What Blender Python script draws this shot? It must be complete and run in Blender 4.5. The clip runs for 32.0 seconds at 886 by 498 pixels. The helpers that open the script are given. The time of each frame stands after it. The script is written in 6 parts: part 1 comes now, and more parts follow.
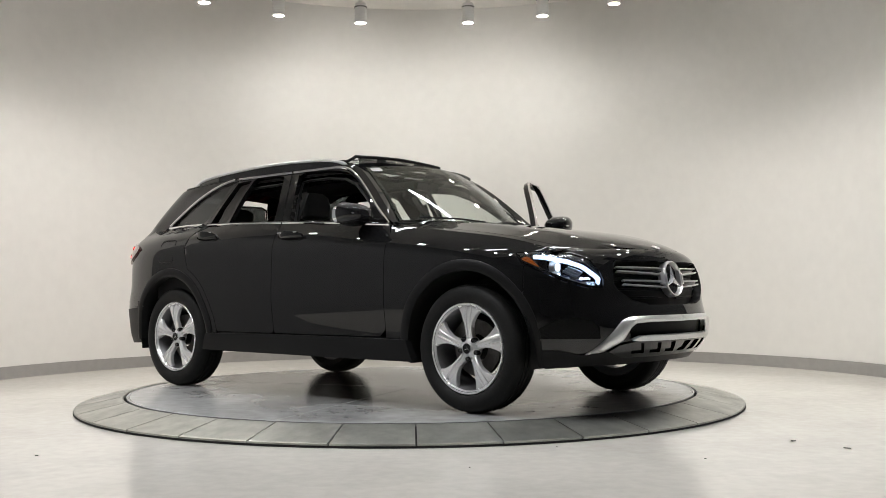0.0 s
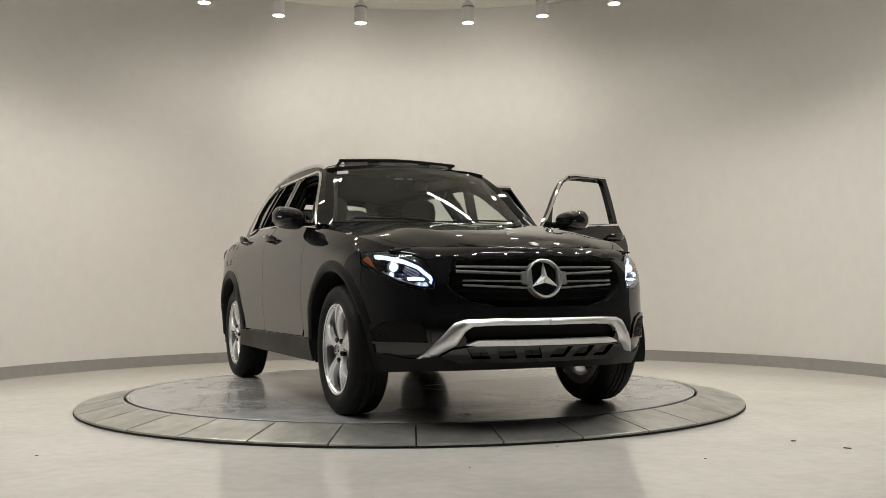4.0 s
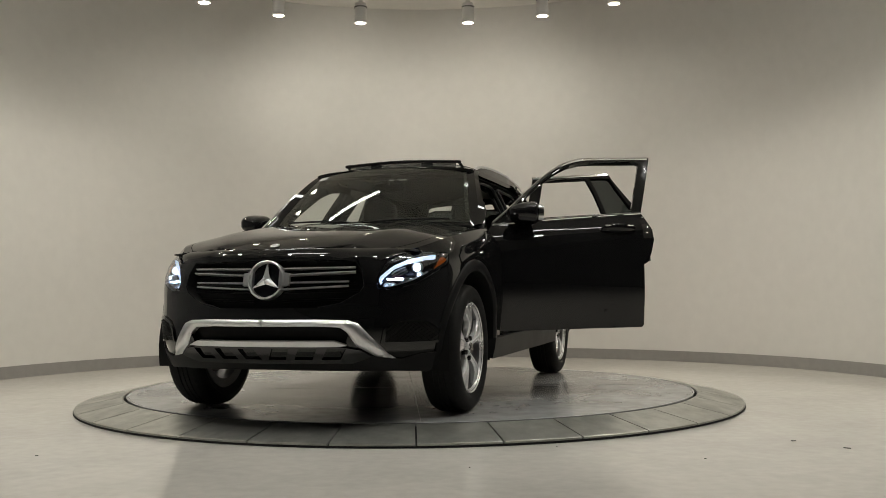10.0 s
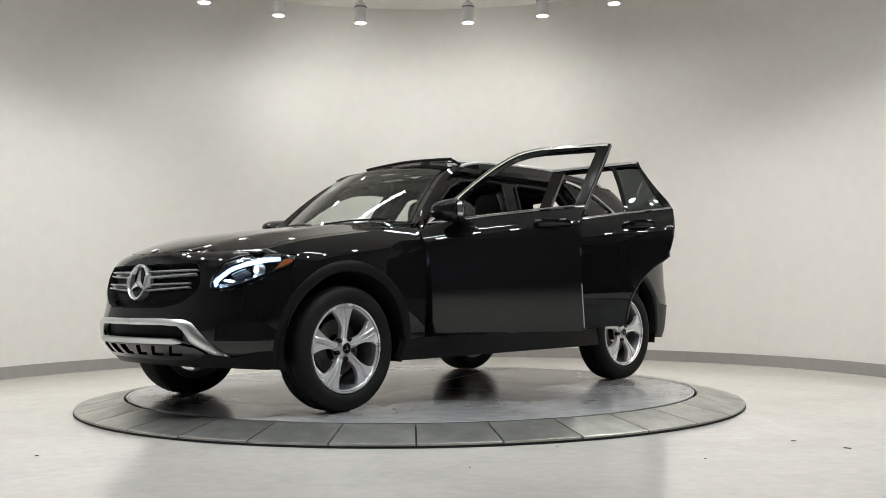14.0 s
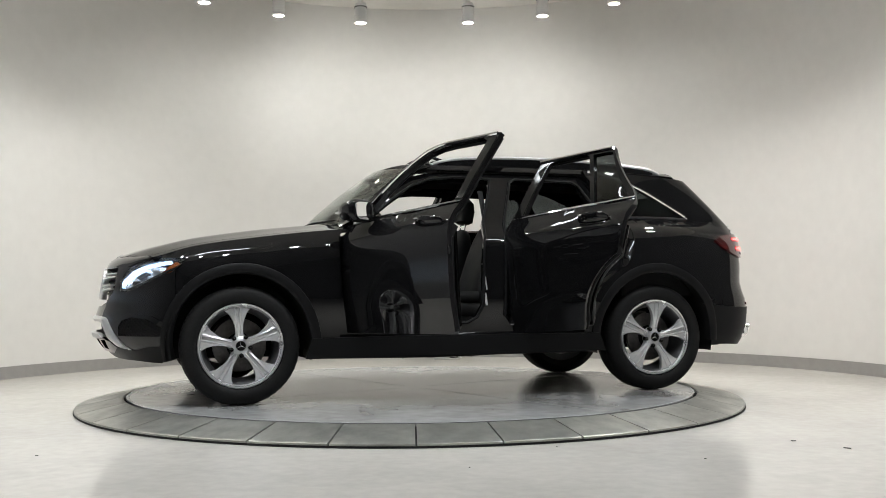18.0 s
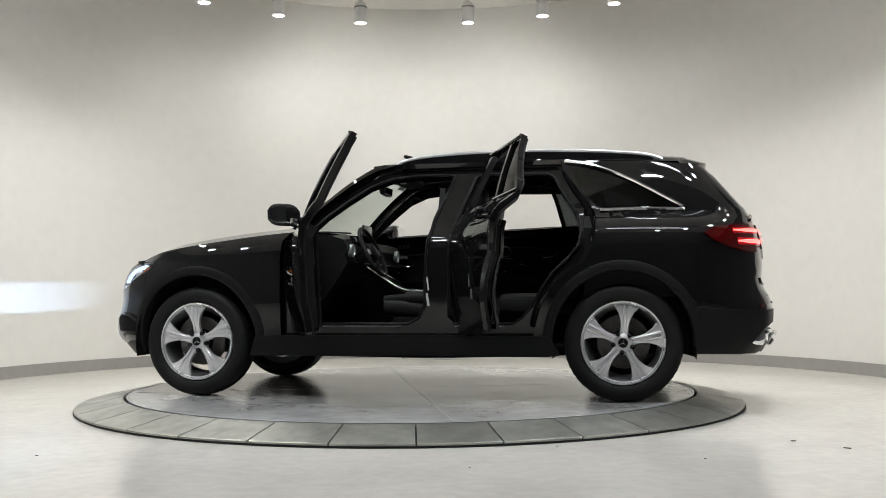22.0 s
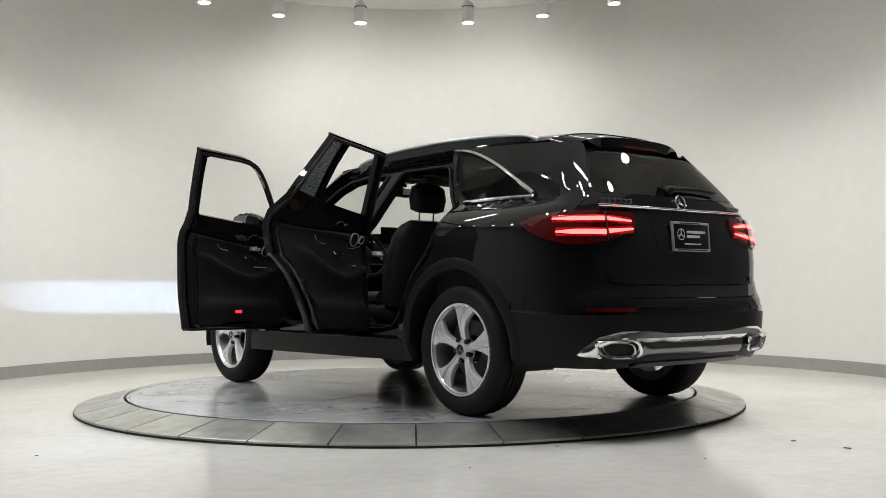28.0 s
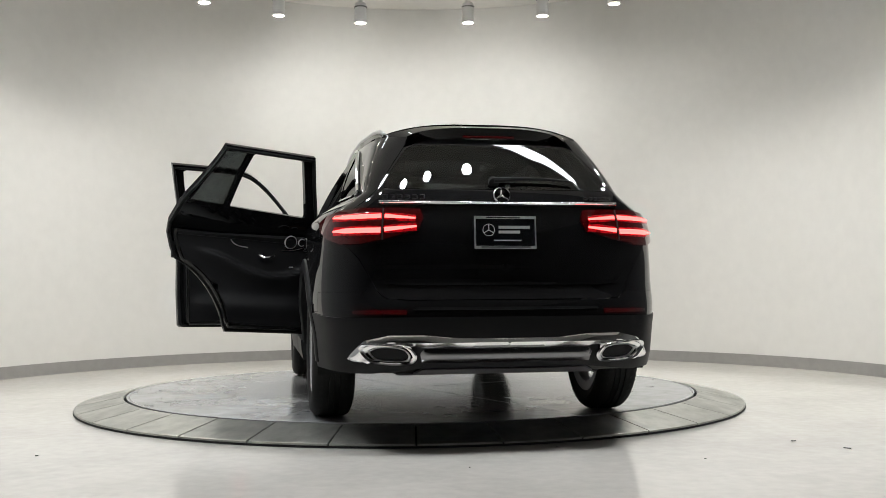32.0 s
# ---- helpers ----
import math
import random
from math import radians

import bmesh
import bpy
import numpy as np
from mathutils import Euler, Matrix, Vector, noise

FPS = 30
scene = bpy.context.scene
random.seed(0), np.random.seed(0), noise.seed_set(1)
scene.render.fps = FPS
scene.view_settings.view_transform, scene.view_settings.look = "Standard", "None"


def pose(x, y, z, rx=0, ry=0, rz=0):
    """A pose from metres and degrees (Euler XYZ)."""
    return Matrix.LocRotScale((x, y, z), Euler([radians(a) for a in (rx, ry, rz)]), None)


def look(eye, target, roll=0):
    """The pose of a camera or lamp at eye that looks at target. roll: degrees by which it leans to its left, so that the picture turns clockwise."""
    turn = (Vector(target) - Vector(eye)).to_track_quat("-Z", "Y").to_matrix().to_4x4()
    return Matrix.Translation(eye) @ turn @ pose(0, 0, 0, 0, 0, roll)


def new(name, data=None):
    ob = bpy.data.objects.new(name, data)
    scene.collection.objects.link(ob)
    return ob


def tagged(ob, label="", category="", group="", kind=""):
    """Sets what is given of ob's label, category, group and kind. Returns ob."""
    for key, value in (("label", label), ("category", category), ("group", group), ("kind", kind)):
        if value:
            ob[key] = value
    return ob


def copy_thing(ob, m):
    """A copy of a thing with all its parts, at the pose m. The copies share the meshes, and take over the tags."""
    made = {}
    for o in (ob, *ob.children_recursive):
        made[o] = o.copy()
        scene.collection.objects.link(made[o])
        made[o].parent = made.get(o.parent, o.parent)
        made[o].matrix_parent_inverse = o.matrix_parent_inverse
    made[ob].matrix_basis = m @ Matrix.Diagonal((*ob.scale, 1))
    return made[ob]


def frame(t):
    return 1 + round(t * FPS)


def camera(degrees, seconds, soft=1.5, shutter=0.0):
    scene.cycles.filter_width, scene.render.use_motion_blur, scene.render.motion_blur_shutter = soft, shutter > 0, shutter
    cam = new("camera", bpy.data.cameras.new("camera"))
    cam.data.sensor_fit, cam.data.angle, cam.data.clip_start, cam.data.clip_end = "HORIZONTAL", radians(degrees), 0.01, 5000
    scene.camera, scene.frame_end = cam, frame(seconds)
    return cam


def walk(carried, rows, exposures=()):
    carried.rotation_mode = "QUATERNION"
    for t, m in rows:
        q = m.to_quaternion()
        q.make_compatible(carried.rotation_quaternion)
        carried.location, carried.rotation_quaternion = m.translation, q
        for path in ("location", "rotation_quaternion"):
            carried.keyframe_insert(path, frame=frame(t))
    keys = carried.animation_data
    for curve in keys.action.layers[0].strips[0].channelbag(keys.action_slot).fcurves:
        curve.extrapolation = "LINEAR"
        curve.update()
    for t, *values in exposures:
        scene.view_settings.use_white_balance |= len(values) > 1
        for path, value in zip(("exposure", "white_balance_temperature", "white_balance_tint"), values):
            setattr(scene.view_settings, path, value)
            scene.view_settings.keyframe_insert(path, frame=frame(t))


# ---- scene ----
cam = camera(48.17, 32.0, soft=0.6)
EYE = Vector((0.0, -7.3298, 0.7805))
YAW, PITCH = radians(1.7874), radians(2.4851)
AIM = EYE + Vector((math.sin(YAW) * math.cos(PITCH), math.cos(YAW) * math.cos(PITCH), math.sin(PITCH)))
walk(cam, [(0.0, look(EYE, AIM, -0.377)), (32.0, look(EYE, AIM, -0.377))], exposures=[
    (0.0, 0.0, 6650, 10.5), (3.0, 0.0, 6650, 10.5), (4.2, -0.45, 7200, 10), (5.5, -1.05, 8200, 6), (7.0, -1.36, 10600, 1),
    (8.5, -1.31, 10400, 1), (9.5, -0.93, 8000, 5), (10.5, -0.58, 7150, 10), (11.5, -0.46, 7000, 11.5), (12.2, -0.40, 6750, 10.5), (13.0, -0.05, 6500, 9), (32.0, 0.0, 6500, 9)])

# ---- light ----
world = bpy.data.worlds.new("room_air")
scene.world = world
world.use_nodes = True
world.node_tree.nodes["Background"].inputs[0].default_value = (0.5, 0.48, 0.45, 1)
world.node_tree.nodes["Background"].inputs[1].default_value = 0.02

RING_R, SPOT_Z, CEILING_Z = 3.0, 3.6, 4.23
SPOT_ANGLES = [131.9, 116.6, 100.1, 78.5, 63.3, 48.3, 33.0, 17.5, 2.0, -13.5, -29.0, -44.5, -60.0, -74.0, -84.0, -94.0, -111.0,
               -126.5, -142.0, -157.5, -173.0, 171.5, 156.0, 145.0]


def ring_r(a):
    """The lamps over the front edge hang a little further in."""
    return 2.5 if -95 < a < -70 else RING_R


for a in SPOT_ANGLES:
    lamp = bpy.data.lights.new("spot_beam", "SPOT")
    lamp.energy, lamp.spot_size, lamp.spot_blend, lamp.shadow_soft_size, lamp.color = 54, radians(154), 1.0, 0.05, (0.99, 0.972, 0.937)
    out, low = 1.08, 0.0
    if a in (100.1, 78.5):
        lamp.energy, lamp.spot_size, lamp.spot_blend, out, low = 74, radians(106), 1.0, 1.6, 2.95
    if a in (116.6, 63.3):
        out, low = 1.3, 2.0
    if a in (131.9, 48.3, 145.0, 156.0, 33.0, 17.5):
        lamp.energy, lamp.spot_size, lamp.spot_blend, out = 84 if a < 60 else 72, radians(128), 1.0, 1.0
    if a < -20 and a > -160:
        lamp.energy, lamp.color = 44 if ring_r(a) < RING_R else 64, (0.93, 0.965, 1.0)
    ca, sa = math.cos(radians(a)), math.sin(radians(a))
    new("spot_beam", lamp).matrix_world = look((ring_r(a) * ca, ring_r(a) * sa, SPOT_Z - 0.02), (ring_r(a) * ca * out, ring_r(a) * sa * out, low))


# ---- materials ----
def material(name, color, rough=0.5, metal=0.0, grain=0.0, scale=40.0, bump=0.0, stain=0.0, stain_scale=2.0, coat=0.0, spec=0.5, glow=None, power=0.0, stain_color=None):
    m = bpy.data.materials.new(name)
    m.use_nodes = True
    nt = m.node_tree
    b = nt.nodes["Principled BSDF"]
    b.inputs["Base Color"].default_value = (*color, 1)
    b.inputs["Roughness"].default_value = rough
    b.inputs["Metallic"].default_value = metal
    b.inputs["Coat Weight"].default_value = coat
    b.inputs["Coat Roughness"].default_value = 0.02
    b.inputs["Specular IOR Level"].default_value = spec
    if glow:
        b.inputs["Emission Color"].default_value = (*glow, 1)
        b.inputs["Emission Strength"].default_value = power
    if not (grain or bump or stain):
        return m
    co = nt.nodes.new("ShaderNodeTexCoord")
    fine = nt.nodes.new("ShaderNodeTexNoise")
    fine.inputs["Scale"].default_value, fine.inputs["Detail"].default_value = scale, 6
    wide = nt.nodes.new("ShaderNodeTexNoise")
    wide.inputs["Scale"].default_value, wide.inputs["Detail"].default_value, wide.inputs["Roughness"].default_value = stain_scale, 8, 0.65
    nt.links.new(co.outputs["Object"], fine.inputs["Vector"])
    nt.links.new(co.outputs["Object"], wide.inputs["Vector"])
    sc = stain_color or tuple(c * 0.45 for c in color)
    ramp = nt.nodes.new("ShaderNodeMapRange")
    ramp.inputs[1].default_value, ramp.inputs[2].default_value, ramp.inputs[3].default_value, ramp.inputs[4].default_value = 0.45, 0.75, 0.0, stain
    nt.links.new(wide.outputs["Fac"], ramp.inputs[0])
    mix = nt.nodes.new("ShaderNodeMix")
    mix.data_type = "RGBA"
    mix.inputs[6].default_value, mix.inputs[7].default_value = (*color, 1), (*sc, 1)
    nt.links.new(ramp.outputs[0], mix.inputs[0])
    tone = nt.nodes.new("ShaderNodeMapRange")
    tone.inputs[1].default_value, tone.inputs[2].default_value, tone.inputs[3].default_value, tone.inputs[4].default_value = 0.3, 0.7, 1 - grain, 1 + grain
    nt.links.new(fine.outputs["Fac"], tone.inputs[0])
    mul = nt.nodes.new("ShaderNodeVectorMath")
    mul.operation = "SCALE"
    nt.links.new(mix.outputs[2], mul.inputs[0])
    nt.links.new(tone.outputs[0], mul.inputs["Scale"])
    nt.links.new(mul.outputs[0], b.inputs["Base Color"])
    rr = nt.nodes.new("ShaderNodeMapRange")
    rr.inputs[1].default_value, rr.inputs[2].default_value = 0.3, 0.7
    rr.inputs[3].default_value, rr.inputs[4].default_value = max(0.02, rough * (1 - grain)), min(1, rough * (1 + 1.5 * grain))
    nt.links.new(wide.outputs["Fac"], rr.inputs[0])
    nt.links.new(rr.outputs[0], b.inputs["Roughness"])
    if bump:
        bp = nt.nodes.new("ShaderNodeBump")
        bp.inputs["Strength"].default_value, bp.inputs["Distance"].default_value = bump, 0.004
        nt.links.new(fine.outputs["Fac"], bp.inputs["Height"])
        nt.links.new(bp.outputs[0], b.inputs["Normal"])
    return m


def glass(name, tint, rough=0.0):
    m = bpy.data.materials.new(name)
    m.use_nodes = True
    nt = m.node_tree
    nt.nodes.remove(nt.nodes["Principled BSDF"])
    out = nt.nodes["Material Output"]
    clear = nt.nodes.new("ShaderNodeBsdfTransparent")
    clear.inputs[0].default_value = (*tint, 1)
    gloss = nt.nodes.new("ShaderNodeBsdfGlossy")
    gloss.inputs["Roughness"].default_value = rough
    lw = nt.nodes.new("ShaderNodeLayerWeight")
    lw.inputs[0].default_value = 0.5
    pw = nt.nodes.new("ShaderNodeMath")
    pw.operation = "POWER"
    pw.inputs[1].default_value = 5.0
    nt.links.new(lw.outputs["Facing"], pw.inputs[0])
    fr = nt.nodes.new("ShaderNodeMath")
    fr.operation = "MULTIPLY_ADD"
    fr.inputs[1].default_value, fr.inputs[2].default_value = 0.9, 0.07
    nt.links.new(pw.outputs[0], fr.inputs[0])
    mx = nt.nodes.new("ShaderNodeMixShader")
    nt.links.new(fr.outputs[0], mx.inputs[0])
    nt.links.new(clear.outputs[0], mx.inputs[1])
    nt.links.new(gloss.outputs[0], mx.inputs[2])
    nt.links.new(mx.outputs[0], out.inputs[0])
    return m


M_WALL = material("painted_plaster", (0.73, 0.72, 0.695), 0.55, grain=0.02, scale=8, bump=0.05, stain=0.10, stain_scale=0.5, stain_color=(0.66, 0.65, 0.62))
M_CEIL = material("ceiling_paint", (0.78, 0.76, 0.72), 0.8, grain=0.02, scale=10, bump=0.03)
M_BASE = material("grey_vinyl_base", (0.30, 0.29, 0.28), 0.5, grain=0.05, scale=12)
M_FLOOR = material("polished_concrete", (0.745, 0.715, 0.665), 0.13, grain=0.05, scale=14, bump=0.012, stain=0.42, stain_scale=1.1, stain_color=(0.48, 0.455, 0.42), spec=0.6)
M_PLATE = material("worn_steel_plate", (0.46, 0.465, 0.43), 0.36, metal=0.85, grain=0.18, scale=9, bump=0.10, stain=0.75, stain_scale=2.2, stain_color=(0.26, 0.26, 0.245))
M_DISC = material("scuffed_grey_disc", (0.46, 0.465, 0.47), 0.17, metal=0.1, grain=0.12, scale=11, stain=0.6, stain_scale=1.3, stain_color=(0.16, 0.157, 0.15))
nt = M_PLATE.node_tree
info, shift, mv = nt.nodes.new("ShaderNodeObjectInfo"), nt.nodes.new("ShaderNodeVectorMath"), nt.nodes.new("ShaderNodeMath")
mv.operation, mv.inputs[1].default_value = "MULTIPLY", 60.0
nt.links.new(info.outputs["Random"], mv.inputs[0])
for n in [n for n in nt.nodes if n.type == "TEX_NOISE"]:
    src = n.inputs["Vector"].links[0].from_socket
    if not shift.inputs[0].links:
        nt.links.new(src, shift.inputs[0])
        nt.links.new(mv.outputs[0], shift.inputs[1])
    nt.links.new(shift.outputs[0], n.inputs["Vector"])
# oil stains, with the car's shade painted in as a darker centre
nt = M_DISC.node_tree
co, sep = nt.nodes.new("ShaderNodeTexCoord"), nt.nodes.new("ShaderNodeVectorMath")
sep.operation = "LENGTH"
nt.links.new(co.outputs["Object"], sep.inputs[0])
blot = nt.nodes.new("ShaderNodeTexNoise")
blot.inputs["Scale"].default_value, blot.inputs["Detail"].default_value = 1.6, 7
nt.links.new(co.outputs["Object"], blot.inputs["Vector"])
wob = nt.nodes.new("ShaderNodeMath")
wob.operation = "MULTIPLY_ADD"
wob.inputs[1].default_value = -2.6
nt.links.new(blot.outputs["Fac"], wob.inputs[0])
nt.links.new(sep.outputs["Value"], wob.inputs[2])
oil_shade = nt.nodes.new("ShaderNodeMapRange")
oil_shade.inputs[1].default_value, oil_shade.inputs[2].default_value, oil_shade.inputs[3].default_value, oil_shade.inputs[4].default_value = -1.0, 0.5, 0.95, 0.0
nt.links.new(wob.outputs[0], oil_shade.inputs[0])
soil_shade_mix = nt.nodes.new("ShaderNodeMix")
soil_shade_mix.data_type = "RGBA"
soil_shade_mix.inputs[7].default_value = (0.07, 0.066, 0.06, 1)
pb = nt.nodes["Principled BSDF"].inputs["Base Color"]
nt.links.new(oil_shade.outputs[0], soil_shade_mix.inputs[0])
nt.links.new(pb.links[0].from_socket, soil_shade_mix.inputs[6])
nt.links.new(soil_shade_mix.outputs[2], pb)
M_SEAM = material("seam_filler", (0.20, 0.20, 0.195), 0.5, grain=0.2, scale=30)
M_GAP = material("dark_gap", (0.01, 0.01, 0.01), 0.8)
M_PAINT = material("black_paint", (0.0075, 0.0075, 0.008), 0.3, coat=1.0, spec=0.0)
M_BLACKPL = material("black_plastic", (0.012, 0.012, 0.0125), 0.42, grain=0.1, scale=300, bump=0.06, spec=0.12)
M_GLOSSBLK = material("gloss_black_trim", (0.006, 0.006, 0.006), 0.08)
M_RUBBER = material("tyre_rubber", (0.013, 0.013, 0.013), 0.6, grain=0.15, scale=90, bump=0.12, spec=0.2)
M_CHROME = material("chrome", (0.86, 0.86, 0.87), 0.07, metal=1.0)
M_SATIN = material("satin_silver", (0.72, 0.72, 0.73), 0.30, metal=0.8, grain=0.04, scale=60)
M_ALLOY = material("silver_alloy", (0.86, 0.86, 0.87), 0.27, metal=0.6, grain=0.03, scale=60)
M_DARKSATIN = material("dark_satin_silver", (0.014, 0.014, 0.015), 0.35, grain=0.05, scale=60, spec=0.2)
# darker copy of the alloy, with shade put into its colour
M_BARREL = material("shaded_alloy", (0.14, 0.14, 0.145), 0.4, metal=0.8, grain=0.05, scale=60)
M_BRAKE = material("cast_iron", (0.11, 0.105, 0.10), 0.5, metal=0.7, grain=0.2, scale=40)
M_GLASS = glass("window_glass", (0.93, 0.965, 0.945))
M_TINT = glass("privacy_glass", (0.28, 0.30, 0.30))
M_CLOTH = glass("deflector_cloth", (0.42, 0.42, 0.41), 0.6)
M_LENS = glass("lamp_lens", (0.93, 0.95, 0.97))
M_REDLENS = material("red_lens", (0.04, 0.0007, 0.0012), 0.06, coat=1.0, glow=(1.0, 0.012, 0.02), power=0.05)
M_REDGLOW = material("tail_light_glow", (0.6, 0.01, 0.01), 0.2, glow=(1.0, 0.05, 0.045), power=9)
M_REDLAMP = material("door_lamp_glow", (0.5, 0.01, 0.01), 0.2, glow=(1.0, 0.02, 0.04), power=2.5)
M_REDDIM = material("rear_reflector", (0.075, 0.002, 0.003), 0.12, coat=1.0)
M_DRL = material("daytime_light", (0.8, 0.85, 1.0), 0.2, glow=(0.50, 0.68, 1.0), power=2.2)
M_LAMPIN = material("lamp_inner_chrome", (0.075, 0.09, 0.13), 0.25, metal=0.8)
# emission that imitates the red bloom round the tail light bars
M_REDMID = material("tail_light_halo", (0.07, 0.001, 0.002), 0.15, coat=1.0, glow=(1.0, 0.008, 0.018), power=0.4)
M_BEAM = material("headlight_beam", (0.8, 0.85, 1.0), 0.2, glow=(0.62, 0.78, 1.0), power=14)
M_SOURCE = material("beam_source", (1, 1, 1), 0.5, glow=(0.54, 0.73, 1.0), power=140000)
M_AMBER = material("amber_lens", (0.26, 0.055, 0.006), 0.12, coat=1.0, glow=(1.0, 0.26, 0.02), power=0.07, grain=0.25, scale=90)
M_LEATHER = material("black_leather", (0.014, 0.014, 0.0145), 0.5, grain=0.12, scale=120, bump=0.15, spec=0.22)
M_TRIM = material("black_interior_trim", (0.010, 0.010, 0.0105), 0.5, grain=0.1, scale=200, bump=0.1, spec=0.14)
M_HEADLINER = material("dark_headliner", (0.018, 0.018, 0.018), 0.9, grain=0.1, scale=150, bump=0.1)
M_CARPET = material("black_carpet", (0.02, 0.02, 0.02), 0.95, grain=0.3, scale=300, bump=0.3)
M_MIRROR = material("mirror_face", (0.75, 0.77, 0.78), 0.01, metal=1.0)
M_FIXTURE = material("white_fixture", (0.75, 0.74, 0.72), 0.4)
M_LAMPFACE = material("lit_lamp_face", (1, 1, 1), 0.4, glow=(1.0, 0.95, 0.86), power=45)
M_TUBE = material("light_panel_face", (1, 1, 1), 0.4, glow=(0.90, 0.95, 1.0), power=32)
M_WHITEINK = material("white_print", (0.62, 0.62, 0.62), 0.5)
M_STICKER = material("sticker_paper", (0.6, 0.6, 0.6), 0.5, grain=0.1, scale=120, stain=0.6, stain_scale=60)
# unseen hall surfaces: weak light is put into these dark tones
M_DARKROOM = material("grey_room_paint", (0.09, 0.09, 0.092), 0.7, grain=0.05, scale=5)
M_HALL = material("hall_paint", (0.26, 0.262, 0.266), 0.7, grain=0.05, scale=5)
M_HALLCEIL = material("hall_ceiling_paint", (0.26, 0.26, 0.255), 0.8, grain=0.05, scale=5)
M_TAN = material("tan_mat", (0.20, 0.10, 0.05), 0.8, grain=0.2, scale=50)
M_SCREEN = material("dark_display", (0.01, 0.011, 0.013), 0.1)
M_CABLE = material("white_cable", (0.34, 0.34, 0.33), 0.5)
M_DARKCHROME = material("dark_chrome", (0.06, 0.06, 0.062), 0.16, metal=1.0)
# chrome darkened to hold the shade on the guard's lower face
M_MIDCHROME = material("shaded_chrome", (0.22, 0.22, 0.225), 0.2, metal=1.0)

for lens, low, high in ((M_REDLENS, 0.001, 0.018), (M_REDMID, 0.05, 0.40)):
    nt = lens.node_tree
    co, facet, lit = nt.nodes.new("ShaderNodeTexCoord"), nt.nodes.new("ShaderNodeTexVoronoi"), nt.nodes.new("ShaderNodeMapRange")
    facet.inputs["Scale"].default_value = 55
    nt.links.new(co.outputs["Object"], facet.inputs["Vector"])
    nt.links.new(facet.outputs["Distance"], lit.inputs[0])
    lit.inputs[1].default_value, lit.inputs[2].default_value, lit.inputs[3].default_value, lit.inputs[4].default_value = 0.1, 0.7, low, high
    nt.links.new(lit.outputs[0], nt.nodes["Principled BSDF"].inputs["Emission Strength"])


# ---- mesh tools ----
def part(name, bm, mat, parent=None, label="", smooth=40):
    me = bpy.data.meshes.new(name)
    bmesh.ops.recalc_face_normals(bm, faces=bm.faces)
    for f in bm.faces:
        f.smooth = smooth > 0
    if smooth > 0:
        lim = radians(smooth)
        for e in bm.edges:
            e.smooth = len(e.link_faces) == 2 and e.calc_face_angle(4) < lim
    bm.to_mesh(me)
    bm.free()
    me.materials.append(mat)
    ob = new(name, me)
    if parent:
        ob.parent = parent
    if label:
        ob["label"] = label
    return ob


def box(bm, x0, x1, y0, y1, z0, z1, bev=0.0, m=None):
    r = bmesh.ops.create_cube(bm, size=1.0)
    vs = r["verts"]
    bmesh.ops.transform(bm, matrix=Matrix.Translation(((x0 + x1) / 2, (y0 + y1) / 2, (z0 + z1) / 2)) @ Matrix.Diagonal((x1 - x0, y1 - y0, z1 - z0, 1)), verts=vs)
    if bev:
        es = {e for v in vs for e in v.link_edges}
        r = bmesh.ops.bevel(bm, geom=list(es), offset=bev, segments=2, affect="EDGES", profile=0.5)
        vs = list({v for f in r["faces"] for v in f.verts} | {v for v in vs if v.is_valid})
    if m:
        bmesh.ops.transform(bm, matrix=m, verts=vs)
    return vs


def lathe(bm, prof, n=48, axis="z", m=None, closed=False, a0=0.0, a1=360.0):
    """prof: (radius, height) pairs, turned about the axis."""
    full = abs(a1 - a0) >= 359.9
    cols = n if full else n + 1
    rows = []
    for i in range(cols):
        a = radians(a0 + (a1 - a0) * i / n)
        ring = []
        for r, h in prof:
            c = (r * math.cos(a), r * math.sin(a), h)
            if axis == "y":
                c = (c[0], c[2], c[1])
            elif axis == "x":
                c = (c[2], c[0], c[1])
            v = Vector(c)
            ring.append(bm.verts.new(m @ v if m else v))
        rows.append(ring)
    k = len(prof)
    for i in range(n):
        A, B = rows[i], rows[(i + 1) % cols]
        for j in range(k if closed else k - 1):
            q = [A[j], A[(j + 1) % k], B[(j + 1) % k], B[j]]
            bm.faces.new(q)
    return rows


def tube(bm, pts, r, n=8, closed=False, caps=True, flat=1.0):
    """A round bar along pts; flat squeezes it upright."""
    P = [Vector(p) for p in pts]
    rings = []
    k = len(P)
    for i in range(k):
        if closed:
            d = P[(i + 1) % k] - P[i - 1]
        else:
            d = P[min(i + 1, k - 1)] - P[max(i - 1, 0)]
        d.normalize()
        up = Vector((0, 0, 1)) if abs(d.z) < 0.9 else Vector((1, 0, 0))
        s = d.cross(up).normalized()
        u = s.cross(d)
        rr = r[i] if isinstance(r, (list, tuple)) else r
        rings.append([bm.verts.new(P[i] + s * rr * math.cos(2 * math.pi * j / n) + u * rr * flat * math.sin(2 * math.pi * j / n)) for j in range(n)])
    for i in range(k if closed else k - 1):
        A, B = rings[i], rings[(i + 1) % k]
        for j in range(n):
            bm.faces.new((A[j], A[(j + 1) % n], B[(j + 1) % n], B[j]))
    if caps and not closed:
        bm.faces.new(rings[0])
        bm.faces.new(rings[-1][::-1])


